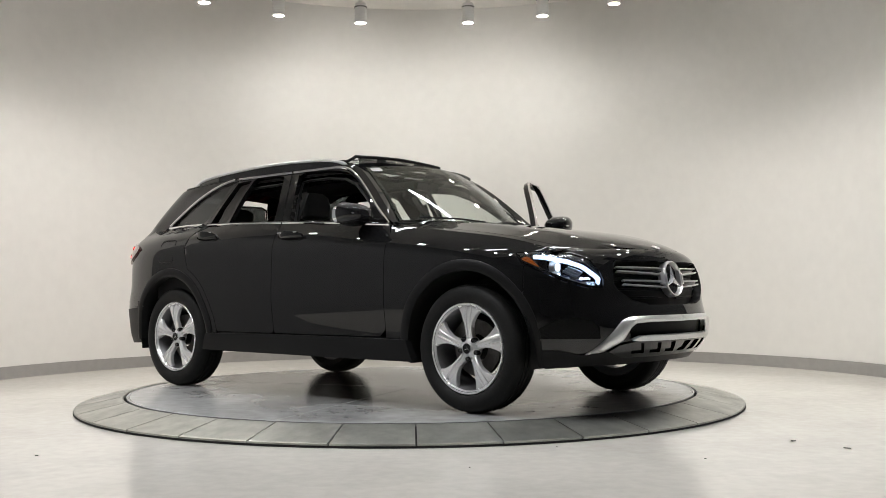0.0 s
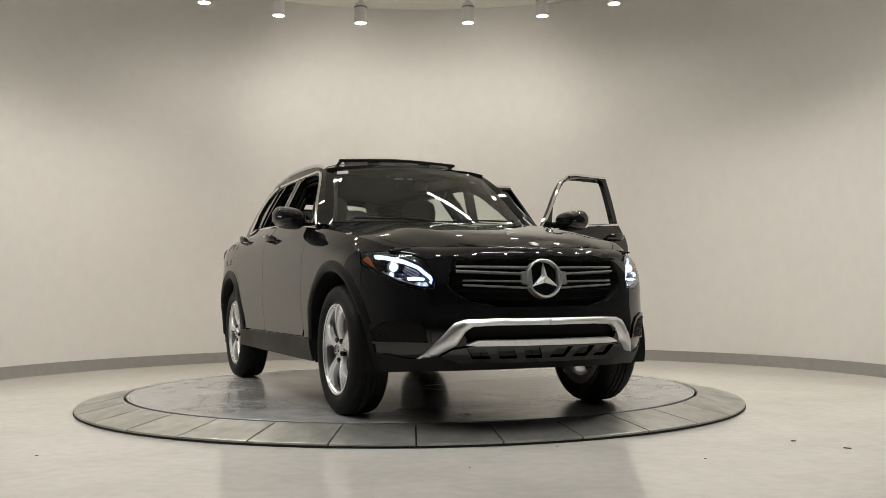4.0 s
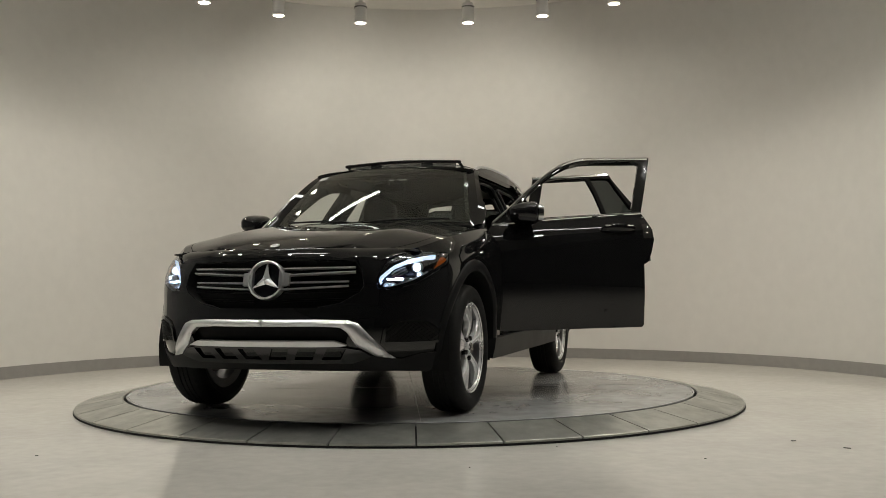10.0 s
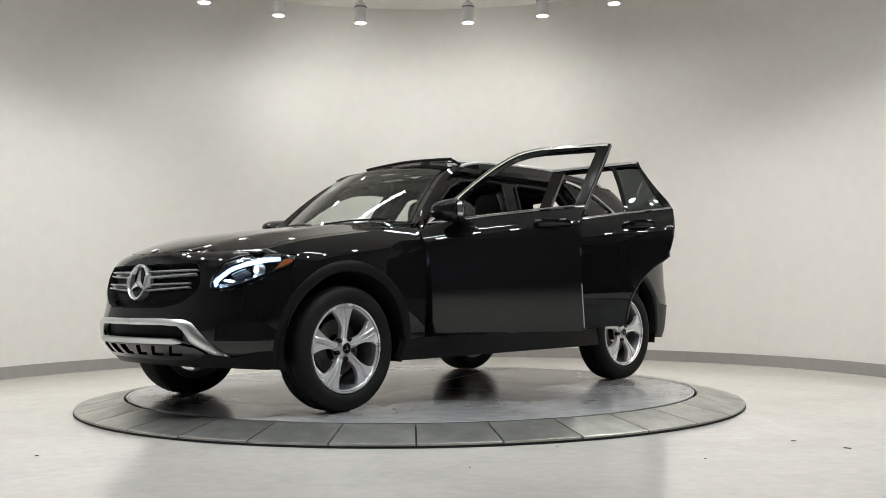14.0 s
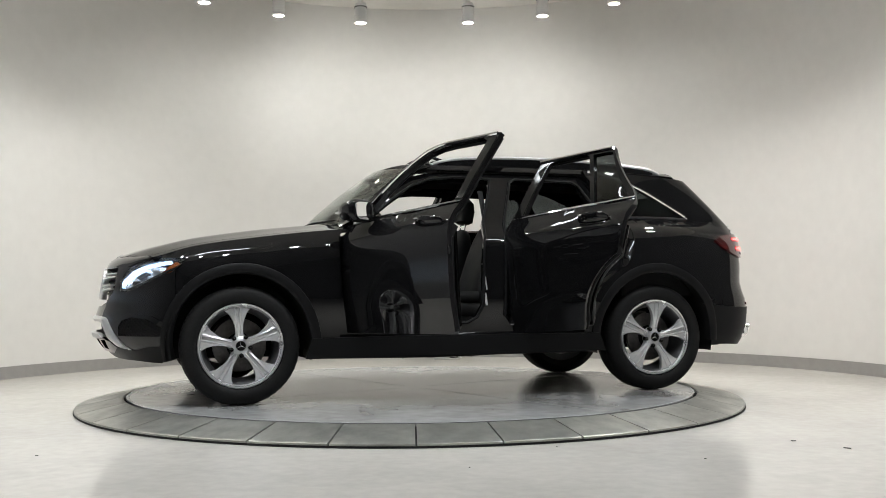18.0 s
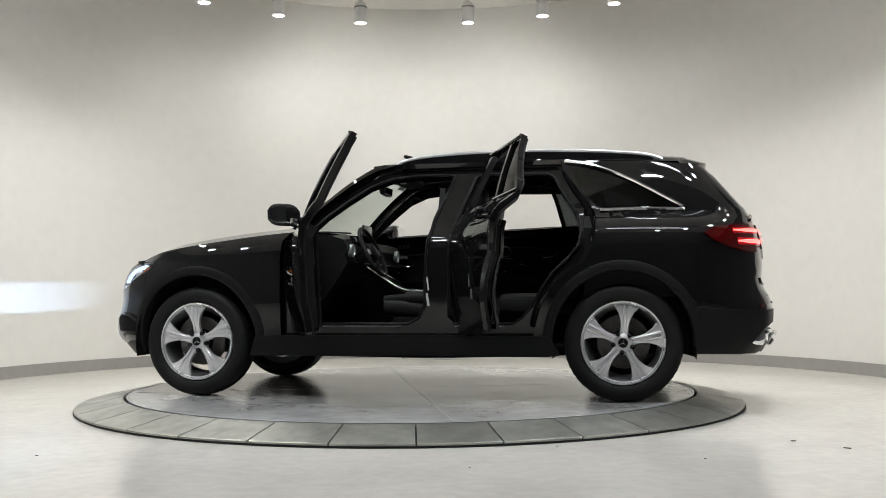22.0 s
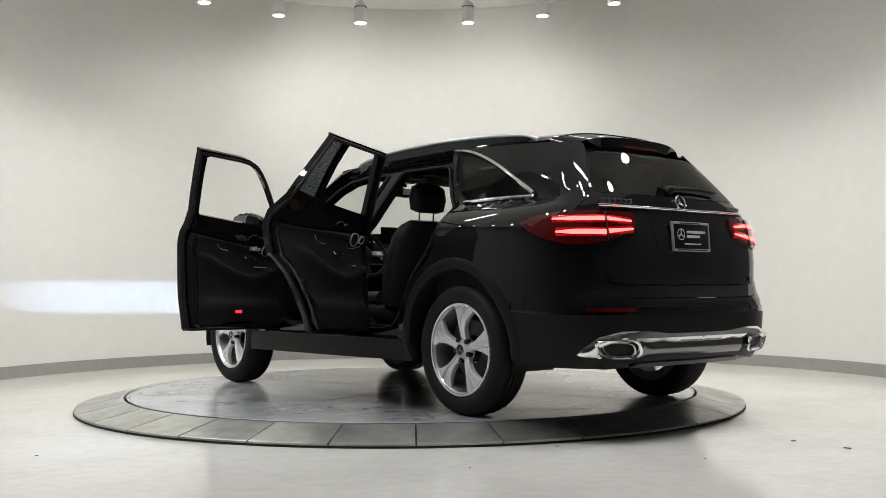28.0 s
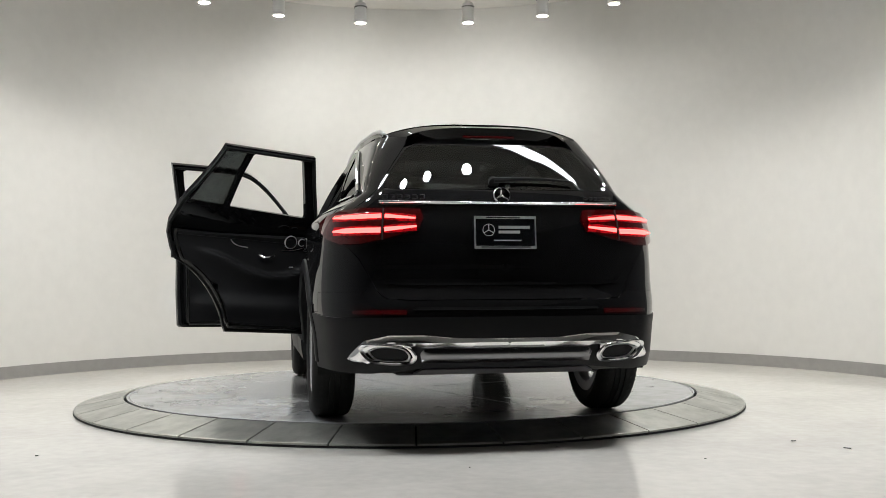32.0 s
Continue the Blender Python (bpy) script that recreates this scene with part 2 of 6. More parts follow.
def loft(bm, rings, closed=True, caps=True):
    V = [[bm.verts.new(p) for p in r] for r in rings]
    n = len(V[0])
    for a, b in zip(V, V[1:]):
        for j in range(n if closed else n - 1):
            bm.faces.new((a[j], a[(j + 1) % n], b[(j + 1) % n], b[j]))
    if caps and closed:
        bm.faces.new(V[0][::-1])
        bm.faces.new(V[-1])
    return V


def curve_pts(ctrl, n=8, closed=False):
    """Catmull-Rom through the control points."""
    C = [Vector(c) for c in ctrl]
    k = len(C)
    out = []
    for i in range(k if closed else k - 1):
        if closed:
            a, b, c, d = C[i - 1], C[i], C[(i + 1) % k], C[(i + 2) % k]
        else:
            a, b, c, d = C[max(i - 1, 0)], C[i], C[i + 1], C[min(i + 2, k - 1)]
        for j in range(n):
            u = j / n
            out.append(0.5 * ((2 * b) + (c - a) * u + (2 * a - 5 * b + 4 * c - d) * u * u + (3 * b - a - 3 * c + d) * u ** 3))
    if not closed:
        out.append(C[-1])
    return out


def rounded(w, h, r, n=4):
    """Corners of a rounded rectangle w by h about the origin."""
    out = []
    for cx, cy, a in ((w / 2 - r, h / 2 - r, 0), (-w / 2 + r, h / 2 - r, 90), (-w / 2 + r, -h / 2 + r, 180), (w / 2 - r, -h / 2 + r, 270)):
        for j in range(n + 1):
            t = radians(a + 90 * j / n)
            out.append((cx + r * math.cos(t), cy + r * math.sin(t)))
    return out


# ---- the room ----
WALL_C, WALL_R = (0.1, 0.5), 4.15


def wall_line(r, a0=-8, a1=172):
    """Plan of the round bay at distance r from its centre."""
    return [(WALL_C[0] + r * math.cos(radians(a)), WALL_C[1] + r * math.sin(radians(a))) for a in range(a0, a1 + 1, 4)]


def strip(name, inner, outer, z0, z1, mat, kind="structure", label="", category=""):
    bm = bmesh.new()
    n = len(inner)
    rings = []
    for (a, b), (c, d) in zip(inner, outer):
        rings.append([(a, b, z0), (a, b, z1), (c, d, z1), (c, d, z0)])
    loft(bm, rings)
    return tagged(part(name, bm, mat, smooth=30), label, category, kind=kind)


strip("wall_round", wall_line(WALL_R), wall_line(WALL_R + 0.15), 0, CEILING_Z, M_WALL, label="smooth off-white painted curved studio wall", category="wall")
strip("baseboard", wall_line(WALL_R - 0.012), wall_line(WALL_R - 0.001), 0.0, 0.115, M_BASE, label="grey vinyl baseboard along the curved wall", category="baseboard")
# unseen side walls, added and darkened to keep the car's reflections dim
for sx in (-1, 1):
    bm = bmesh.new()
    turn = radians(8 if sx > 0 else -8)
    x0 = WALL_C[0] + sx * (WALL_R * math.cos(turn) - 0.01)
    box(bm, x0 - 0.15 if sx < 0 else x0, x0 if sx < 0 else x0 + 0.15, -14.0, WALL_C[1] - WALL_R * math.sin(turn) - 0.02, 0, CEILING_Z)
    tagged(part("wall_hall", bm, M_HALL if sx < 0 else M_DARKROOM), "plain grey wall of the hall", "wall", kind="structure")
bm = bmesh.new()
box(bm, -5, 5.2, -14.15, -14, 0, CEILING_Z)
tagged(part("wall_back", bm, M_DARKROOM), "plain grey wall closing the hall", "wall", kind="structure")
bm = bmesh.new()
box(bm, -5, 5.2, -3.4, 5.0, CEILING_Z, CEILING_Z + 0.15)
tagged(part("ceiling", bm, M_CEIL), "plain white painted ceiling", "ceiling", kind="structure")
bm = bmesh.new()
box(bm, -5, 5.2, -14.15, -3.4, CEILING_Z, CEILING_Z + 0.15)
tagged(part("ceiling_hall", bm, M_HALLCEIL), "dark grey ceiling of the hall", "ceiling", kind="structure")
bm = bmesh.new()
bmesh.ops.create_grid(bm, x_segments=20, y_segments=36, size=0.5, matrix=Matrix.Translation((0.1, -4.5, 0)) @ Matrix.Diagonal((10.2, 19.2, 1, 1)))
tagged(part("floor", bm, M_FLOOR, smooth=0), "pale polished concrete floor with scuffs and small stains", "floor", kind="structure")

# linear light panels in the hall
LIGHT_PANELS = [(-1.5, 0.6, 1.3, 0.10), (1.5, 0.6, 1.3, 0.10), (-1.55, -2.05, 1.3, 0.12), (1.55, -2.05, 1.3, 0.12)]
for px, py, w, l in LIGHT_PANELS:
    bm = bmesh.new()
    box(bm, px - w / 2 - 0.03, px + w / 2 + 0.03, py - l / 2 - 0.03, py + l / 2 + 0.03, CEILING_Z - 0.09, CEILING_Z, 0.008)
    lp = tagged(part("linear_light", bm, M_FIXTURE), "long white linear light on the ceiling", "ceiling light", group="linear ceiling lights")
    bm = bmesh.new()
    box(bm, px - w / 2, px + w / 2, py - l / 2, py + l / 2, CEILING_Z - 0.096, CEILING_Z - 0.088)
    part("diffuser", bm, M_TUBE, lp, "glowing white diffuser")

# ---- turntable ----
DISC_Z, R_IN, R_OUT = 0.0839, 2.02, 2.342
bm = bmesh.new()
lathe(bm, [(R_OUT - 0.01, 0.0), (R_OUT, 0.002), (R_OUT, 0.012), (R_IN, DISC_Z - 0.016), (R_IN, 0.0)], 132)
ring = tagged(part("turntable_ring", bm, M_GAP, smooth=30), "fixed sloping ring of worn grey steel plates round the turntable", "turntable ring")
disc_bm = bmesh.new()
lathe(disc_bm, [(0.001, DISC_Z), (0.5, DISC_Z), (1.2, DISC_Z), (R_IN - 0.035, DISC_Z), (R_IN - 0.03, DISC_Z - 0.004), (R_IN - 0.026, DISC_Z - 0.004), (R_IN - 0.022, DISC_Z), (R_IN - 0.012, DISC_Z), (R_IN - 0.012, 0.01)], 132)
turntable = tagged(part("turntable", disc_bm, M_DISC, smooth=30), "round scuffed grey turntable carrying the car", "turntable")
for i in range(4):
    bm = bmesh.new()
    box(bm, 0.12, R_IN - 0.05, -0.002, 0.002, DISC_Z - 0.003, DISC_Z + 0.0008)
    s = part("seam", bm, M_SEAM, turntable, "pale joint between the disc's plates")
    s.matrix_basis = pose(0, 0, 0, 0, 0, 20 + 90 * i)


def ring_plate():
    me_bm = bmesh.new()
    step, gap = 360 / 33, 0.25
    rings = []
    for i in range(7):
        a = radians(-step / 2 + gap / 2 + (step - gap) * i / 6)
        c, s = math.cos(a), math.sin(a)
        r0, r1 = R_IN + 0.006, R_OUT - 0.004
        rings.append([(r0 * c, r0 * s, DISC_Z - 0.03), (r0 * c, r0 * s, DISC_Z - 0.004), ((r0 + 0.01) * c, (r0 + 0.01) * s, DISC_Z - 0.001),
                      ((r1 - 0.01) * c, (r1 - 0.01) * s, 0.026), (r1 * c, r1 * s, 0.022), (r1 * c, r1 * s, 0.004)])
    loft(me_bm, rings)
    me = bpy.data.meshes.new("plate")
    bmesh.ops.recalc_face_normals(me_bm, faces=me_bm.faces)
    me_bm.to_mesh(me)
    me_bm.free()
    me.materials.append(M_PLATE)
    return me


plate_mesh = ring_plate()
for i in range(33):
    o = new("plate", plate_mesh)
    o.parent = ring
    o.matrix_basis = pose(0, 0, 0, 0, 0, -89.6 + 360 / 33 * (i + 0.5))


# ---- spotlights ----
def spotlight(m):
    bm = bmesh.new()
    lathe(bm, [(0.001, 0.21), (0.05, 0.21), (0.06, 0.2), (0.0625, 0.0), (0.058, -0.003), (0.056, 0.012), (0.001, 0.014)], 28)
    ob = tagged(part("spotlight", bm, M_FIXTURE), "small white cylinder spotlight hanging from the ceiling, lit", "spotlight", group="ring of ceiling spotlights")
    bm = bmesh.new()
    lathe(bm, [(0.022, 0.20), (0.022, 0.34), (0.035, 0.35), (0.035, CEILING_Z - SPOT_Z)], 16)
    part("stem", bm, M_FIXTURE, ob)
    bm = bmesh.new()
    for j in range(22):
        a = 360 / 22 * j
        box(bm, 0.0615, 0.0645, -0.006, 0.006, 0.158, 0.170, m=pose(0, 0, 0, 0, 0, a))
    part("vent_band", bm, M_GAP, ob, "ring of dark vent slots")
    bm = bmesh.new()
    lathe(bm, [(0.001, 0.004), (0.052, 0.004), (0.055, 0.009), (0.055, 0.013)], 24)
    part("lamp_face", bm, M_LAMPFACE, ob, "glowing round lamp face")
    ob.matrix_basis = m
    return ob


first = None
for a in SPOT_ANGLES:
    m = pose(ring_r(a) * math.cos(radians(a)), ring_r(a) * math.sin(radians(a)), SPOT_Z, 0, 0, a)
    if first is None:
        first = spotlight(m)
    else:
        copy_thing(first, m)

# ---- loose cable on the floor by the wall ----
bm = bmesh.new()
tube(bm, curve_pts([(-0.12, 4.35, 0.01), (-0.05, 4.5, 0.012), (0.05, 4.4, 0.03), (0.2, 4.3, 0.02), (0.35, 4.42, 0.01), (0.55, 4.3, 0.02), (0.5, 4.15, 0.01), (0.25, 4.2, 0.01), (0.6, 4.4, 0.03)], 8), 0.009, 6)
tagged(part("cable", bm, M_CABLE), "loose thin pale cable lying on the floor by the wall", "cable")

random.seed(5)
for k in range(3):
    bm = bmesh.new()
    pts = [(0.12 + 0.12 * i + random.uniform(-0.06, 0.06), 4.52 - random.uniform(0, 0.25), 0.012 + (0.10 if i in (1, 4) else 0.035) * random.random()) for i in range(6)]
    tube(bm, curve_pts(pts, 6), 0.008, 6)
    tagged(part("dark_cable", bm, M_BLACKPL), "tangled thin black cable lying by the baseboard", "cable", group="cables by the wall")
bm = bmesh.new()
tube(bm, [(-0.12, 4.42, 0.006), (-0.03, 4.58, 0.14)], 0.007, 8)
tagged(part("white_rod", bm, M_FIXTURE), "short white rod leaning on the wall", "rod")

# ---- small chips on the floor ----
for x, y, a, l in ((1.96, -2.24, 30, 0.03), (2.13, -2.49, -10, 0.035), (0.72, -2.35, 70, 0.012), (-1.82, -2.44, 15, 0.015), (0.25, -2.9, 50, 0.01), (1.35, -2.75, 20, 0.012)):
    bm = bmesh.new()
    box(bm, -l / 2, l / 2, -l / 6, l / 6, 0, 0.004, 0.001, m=pose(0, 0, 0, 0, 4, 0))
    chip = tagged(part("paint_chip", bm, M_BRAKE), "tiny dark chip lying on the floor", "debris", group="chips on the floor")
    chip.matrix_basis = pose(x, y, 0.001, 0, 0, a)


# ---- the car's surface: u runs round the plan (u = x along the flanks), z is the height ----
def table(t):
    xs, ys = zip(*sorted(t))
    return lambda v: float(np.interp(v, xs, ys))


def smooth_table(t):
    xs, ys = map(np.array, zip(*sorted(t)))
    d = np.gradient(ys, xs)

    def f(v):
        v = min(max(v, xs[0]), xs[-1])
        i = int(min(max(np.searchsorted(xs, v) - 1, 0), len(xs) - 2))
        h = xs[i + 1] - xs[i]
        s = (v - xs[i]) / h
        return float((2 * s ** 3 - 3 * s * s + 1) * ys[i] + (s ** 3 - 2 * s * s + s) * h * d[i] + (3 * s * s - 2 * s ** 3) * ys[i + 1] + (s ** 3 - s * s) * h * d[i + 1])
    return f


PLAN_CTRL = [(2.325, 0), (2.313, 0.2), (2.272, 0.4), (2.195, 0.585), (2.075, 0.748), (1.925, 0.855), (1.75, 0.912), (1.44, 0.938), (1.0, 0.942), (0.5, 0.942), (0, 0.943),
             (-0.5, 0.944), (-1.0, 0.946), (-1.44, 0.946), (-1.75, 0.935), (-1.99, 0.897), (-2.18, 0.828), (-2.312, 0.70), (-2.374, 0.5), (-2.396, 0.25), (-2.402, 0)]
_pl = [Vector((a, b, 0)) for a, b in PLAN_CTRL]
_pl = curve_pts([_pl[1] * 1.0 - Vector((0, 0.4, 0))] + _pl + [_pl[-2] - Vector((0, 0.5, 0))], 10)[10:-10]
_len = np.concatenate([[0], np.cumsum([(b - a).length for a, b in zip(_pl, _pl[1:])])])
_px, _py = np.array([p.x for p in _pl]), np.array([p.y for p in _pl])
_zero = float(np.interp(0, -_px, _len))
_u = _zero - _len
U_FRONT, U_REAR = float(_u[0]), float(_u[-1])


def plan(u):
    l = _zero - u
    e = 0.01
    x, y = np.interp(l, _len, _px), np.interp(l, _len, _py)
    x0, y0, x1, y1 = np.interp(l - e, _len, _px), np.interp(l - e, _len, _py), np.interp(l + e, _len, _px), np.interp(l + e, _len, _py)
    t = Vector((x1 - x0, y1 - y0, 0)).normalized()
    n = Vector((t.y, -t.x, 0))
    if l < e:
        n = Vector((1, 0, 0))
    if l > _len[-1] - e:
        n = Vector((-1, 0, 0))
    return Vector((x, y, 0)), n


def UF(y):
    """u on the nose at that half width."""
    k = len(_py) // 2
    return float(np.interp(y, _py[:k], _u[:k]))


def UR(y):
    k = len(_py) // 2
    return float(np.interp(y, _py[k:][::-1], _u[k:][::-1]))


belt = smooth_table([(3, 0.90), (2.3, 0.90), (2.05, 0.93), (1.7, 1.00), (1.3, 1.055), (1.0, 1.09), (0.73, 1.113), (0.27, 1.146), (-0.3, 1.174), (-0.94, 1.196), (-1.7, 1.212), (-2.1, 1.20), (-3.2, 1.19)])
belt_in = smooth_table([(3, 0.10), (2.2, 0.10), (1.9, 0.10), (1.4, 0.11), (0.8, 0.115), (0.3, 0.108), (-0.3, 0.113), (-0.9, 0.148), (-1.336, 0.210), (-1.85, 0.255), (-2.2, 0.19), (-2.5, 0.135), (-3.2, 0.12)])
top_prof = smooth_table([(0, 1.0), (0.02, 0.80), (0.05, 0.52), (0.09, 0.27), (0.14, 0.10), (0.2, 0.02), (0.27, 0.0), (2, 0.0)])
low_side = smooth_table([(0.2, 0.07), (0.28, 0.045), (0.36, 0.030), (0.44, 0.026), (0.52, 0.018), (0.60, 0.006), (0.66, 0.001), (0.75, 0.0), (0.86, 0.0), (2, 0.0)])
front_prof = smooth_table([(0.18, 0.30), (0.24, 0.19), (0.30, 0.11), (0.36, 0.05), (0.42, 0.012), (0.48, 0.0), (0.54, 0.0), (0.58, 0.01), (0.63, 0.025), (0.72, 0.03), (0.82, 0.05), (0.88, 0.08), (0.93, 0.15), (1.2, 0.36)])
rear_prof = smooth_table([(0.2, 0.20), (0.28, 0.11), (0.34, 0.05), (0.42, 0.012), (0.50, 0.0), (0.60, 0.0), (0.66, 0.018), (0.715, 0.05), (0.76, 0.062), (0.85, 0.056), (0.95, 0.062), (1.05, 0.08), (1.12, 0.098), (1.16, 0.105), (1.3, 0.14)])
ROOF_CTRL = [(-1.0, 0.600), (-1.2, 0.593), (-1.45, 0.583), (-1.7, 0.560), (-1.85, 0.525), (-1.925, 0.46), (-1.965, 0.34), (-1.983, 0.17), (-1.988, 0)]
_rl = curve_pts([(a, b, 0) for a, b in ROOF_CTRL], 8)
_rlen = np.concatenate([[0], np.cumsum([(b - a).length for a, b in zip(_rl, _rl[1:])])])
_rl_x, _rl_y = [p.x for p in _rl], [p.y for p in _rl]
side_roof_y = smooth_table([(1.0, 0.63), (0.6, 0.615), (0.2, 0.605), (-0.4, 0.605), (-1.0, 0.600)])


def roof_edge(u):
    """Plan and height of the edge of the roof."""
    if u > -1.0:
        return Vector((u, side_roof_y(u), 1.575))
    f = (u + 1.0) / (U_REAR + 1.0) * _rlen[-1]
    x = float(np.interp(f, _rlen, _rl_x))
    return Vector((x, float(np.interp(f, _rlen, _rl_y)), 1.575 - max(0, -1.0 - x) ** 1.5 * 0.035))


tail_swell = smooth_table([(3, 0.0), (-1.2, 0.0), (-1.5, 0.01), (-1.9, 0.03), (-4, 0.03)])


def body(u, z):
    p, n = plan(u)
    wf, wr = max(0, n.x) ** 1.6, max(0, -n.x) ** 1.6
    ws = 1 - wf - wr
    b = belt(u)
    zz = min(z, b)
    off = wf * front_prof(zz) + wr * rear_prof(zz) + ws * (low_side(zz) + top_prof(b - zz) * belt_in(u))
    if wr > 0:
        off += wr * top_prof(b - zz) * 0.02
    q = p - n * off
    q.z = zz
    if z > b:
        r = roof_edge(u)
        w = (z - b) / (r.z - b)
        q2 = q.lerp(r, w) + n * ((0.045 + tail_swell(u)) * (1 - wr) + 0.010 * wr) * w * (1 - w)
        q2.z = z
        return q2
    return q


def body_n(u, z, e=0.004):
    a = body(u + e, z) - body(u - e, z)
    b = body(u, z + e) - body(u, z - e)
    n = a.cross(b)
    n = n.normalized() if n.length > 1e-9 else Vector((0, 1, 0))
    p, m = plan(u)
    return n if n.dot(m) > -0.2 else -n


ROOF_C = smooth_table([(0.6, 1.50), (0.4, 1.572), (0.2, 1.618), (-0.1, 1.646), (-0.5, 1.658), (-0.9, 1.656), (-1.3, 1.645), (-1.6, 1.632), (-1.8, 1.617), (-2.1, 1.58)])
# the roof as seen above the edge line


def inside(poly, x, y):
    r = False
    j = len(poly) - 1
    for i in range(len(poly)):
        xi, yi = poly[i]
        xj, yj = poly[j]
        if (yi > y) != (yj > y) and x < (xj - xi) * (y - yi) / (yj - yi) + xi:
            r = not r
        j = i
    return r


def densify(poly, step):
    out = []
    for (a, b), (c, d) in zip(poly, poly[1:] + poly[:1]):
        k = max(1, int(math.hypot(c - a, d - b) / step))
        out += [(a + (c - a) * i / k, b + (d - b) * i / k) for i in range(k)]
    return out


from mathutils.geometry import delaunay_2d_cdt


def panel(bm, poly, fn, holes=(), step=0.045, thick=0.012, nfn=None, lift=0.0, mirror=False, stepy=None):
    """A sheet of that thickness over the outline poly in the plane of fn's two arguments, bent onto fn; holes cut through."""
    stepy = stepy or step
    loops = [densify(list(poly), step)] + [densify(list(h), step * 0.7) for h in holes]
    verts, edges = [], []
    for lp in loops:
        k = len(verts)
        verts += [Vector(p) for p in lp]
        edges += [(k + i, k + (i + 1) % len(lp)) for i in range(len(lp))]
    xs, ys = [p[0] for p in poly], [p[1] for p in poly]
    bound = np.array([tuple(v) for v in verts])
    x = min(xs) + step * 0.5
    while x < max(xs):
        y = min(ys) + stepy * 0.5
        while y < max(ys):
            if inside(loops[0], x, y) and not any(inside(h, x, y) for h in loops[1:]):
                if np.min(np.abs(bound[:, 0] - x) / step + np.abs(bound[:, 1] - y) / stepy) > 0.55:
                    verts.append(Vector((x, y)))
            y += stepy
        x += step
    V, E, F, _, _, _ = delaunay_2d_cdt(verts, edges, [], 0, 1e-6)
    keep = []
    for f in F:
        cx, cy = sum(V[i][0] for i in f) / len(f), sum(V[i][1] for i in f) / len(f)
        if inside(loops[0], cx, cy) and not any(inside(h, cx, cy) for h in loops[1:]):
            keep.append(tuple(f))
    P = [fn(v[0], v[1]) for v in V]
    N = [nfn(v[0], v[1]) for v in V]
    for sy in ((1, -1) if mirror else (1,)):
        T = [bm.verts.new(((p + n * lift) * 1.0) if sy > 0 else Vector(((p + n * lift).x, -(p + n * lift).y, (p + n * lift).z))) for p, n in zip(P, N)]
        B = [bm.verts.new(((p + n * (lift - thick)) * 1.0) if sy > 0 else Vector(((p + n * (lift - thick)).x, -(p + n * (lift - thick)).y, (p + n * (lift - thick)).z))) for p, n in zip(P, N)]
        cnt = {}
        for f in keep:
            g = f if sy > 0 else f[::-1]
            bm.faces.new([T[i] for i in g])
            bm.faces.new([B[i] for i in g[::-1]])
            for i in range(len(g)):
                a, b = g[i], g[(i + 1) % len(g)]
                cnt[(a, b)] = 1
        for a, b in cnt:
            if (b, a) not in cnt:
                bm.faces.new((T[b], T[a], B[a], B[b]))
    loose = [v for v in bm.verts if not v.link_faces]
    bmesh.ops.delete(bm, geom=loose, context="VERTS")
    return bm


def seal_middle(bm):
    """Join the two mirrored halves along y = 0."""
    mid = [v for v in bm.verts if abs(v.co.y) < 2e-4]
    for v in mid:
        v.co.y = 0
    bmesh.ops.remove_doubles(bm, verts=mid, dist=5e-4)
    ms = set(mid)
    dead = [f for f in bm.faces if all(abs(v.co.y) < 1e-6 for v in f.verts)]
    bmesh.ops.delete(bm, geom=dead, context="FACES")


def flip(bm):
    for v in bm.verts:
        v.co.y = -v.co.y
    bmesh.ops.reverse_faces(bm, faces=bm.faces)
    return bm


def arc(cx, cz, r, a0, a1, n=16, squash=1.0):
    return [(cx + r * math.cos(radians(a0 + (a1 - a0) * i / n)), cz + r * squash * math.sin(radians(a0 + (a1 - a0) * i / n))) for i in range(n + 1)]


WX, HUB_Z = 1.4365, 0.366
car = tagged(new("suv"), "glossy black SUV with silver alloy wheels and two open doors", "car")
car.empty_display_size = 0.3

# ---- outlines on the flank, as (u, z) ----
SEAM = 0.004
FD_FRONT, FD_REAR = 0.815, -0.245          # front door
RD_REAR = -1.27
DOOR_LOW = 0.425


DLO_T = smooth_table([(0.76, 1.105), (0.62, 1.215), (0.468, 1.345), (0.30, 1.465), (0.2, 1.515), (0.09, 1.540), (-0.2, 1.555), (-0.57, 1.557), (-0.965, 1.554), (-1.145, 1.550), (-1.30, 1.528), (-1.46, 1.485), (-1.62, 1.415), (-1.775, 1.313), (-1.90, 1.222)])


def roof_line(x):
    """Upper edge of the door frames."""
    return min(DLO_T(x) + 0.030, 1.574)


def b_line(z):
    """The upright seam between the doors, leaning back above the belt."""
    return FD_REAR - 0.36 * max(0, z - 1.13)


fd_outer = [(FD_FRONT, 0.47), (FD_FRONT, belt(FD_FRONT) - 0.055), (0.765, belt(0.765) + 0.002)]
fd_outer += [(x, roof_line(x) - 0.004) for x in (0.66, 0.56, 0.46, 0.36, 0.28, 0.2, 0.1, 0.0, -0.1, -0.2, -0.3)]
fd_outer += [(b_line(1.57), roof_line(-0.4) - 0.004)] + [(b_line(z), z) for z in (1.50, 1.40, 1.30, 1.20, 1.13)] + [(FD_REAR, DOOR_LOW + 0.015), (FD_REAR + 0.015, DOOR_LOW), (FD_FRONT - 0.05, DOOR_LOW)]
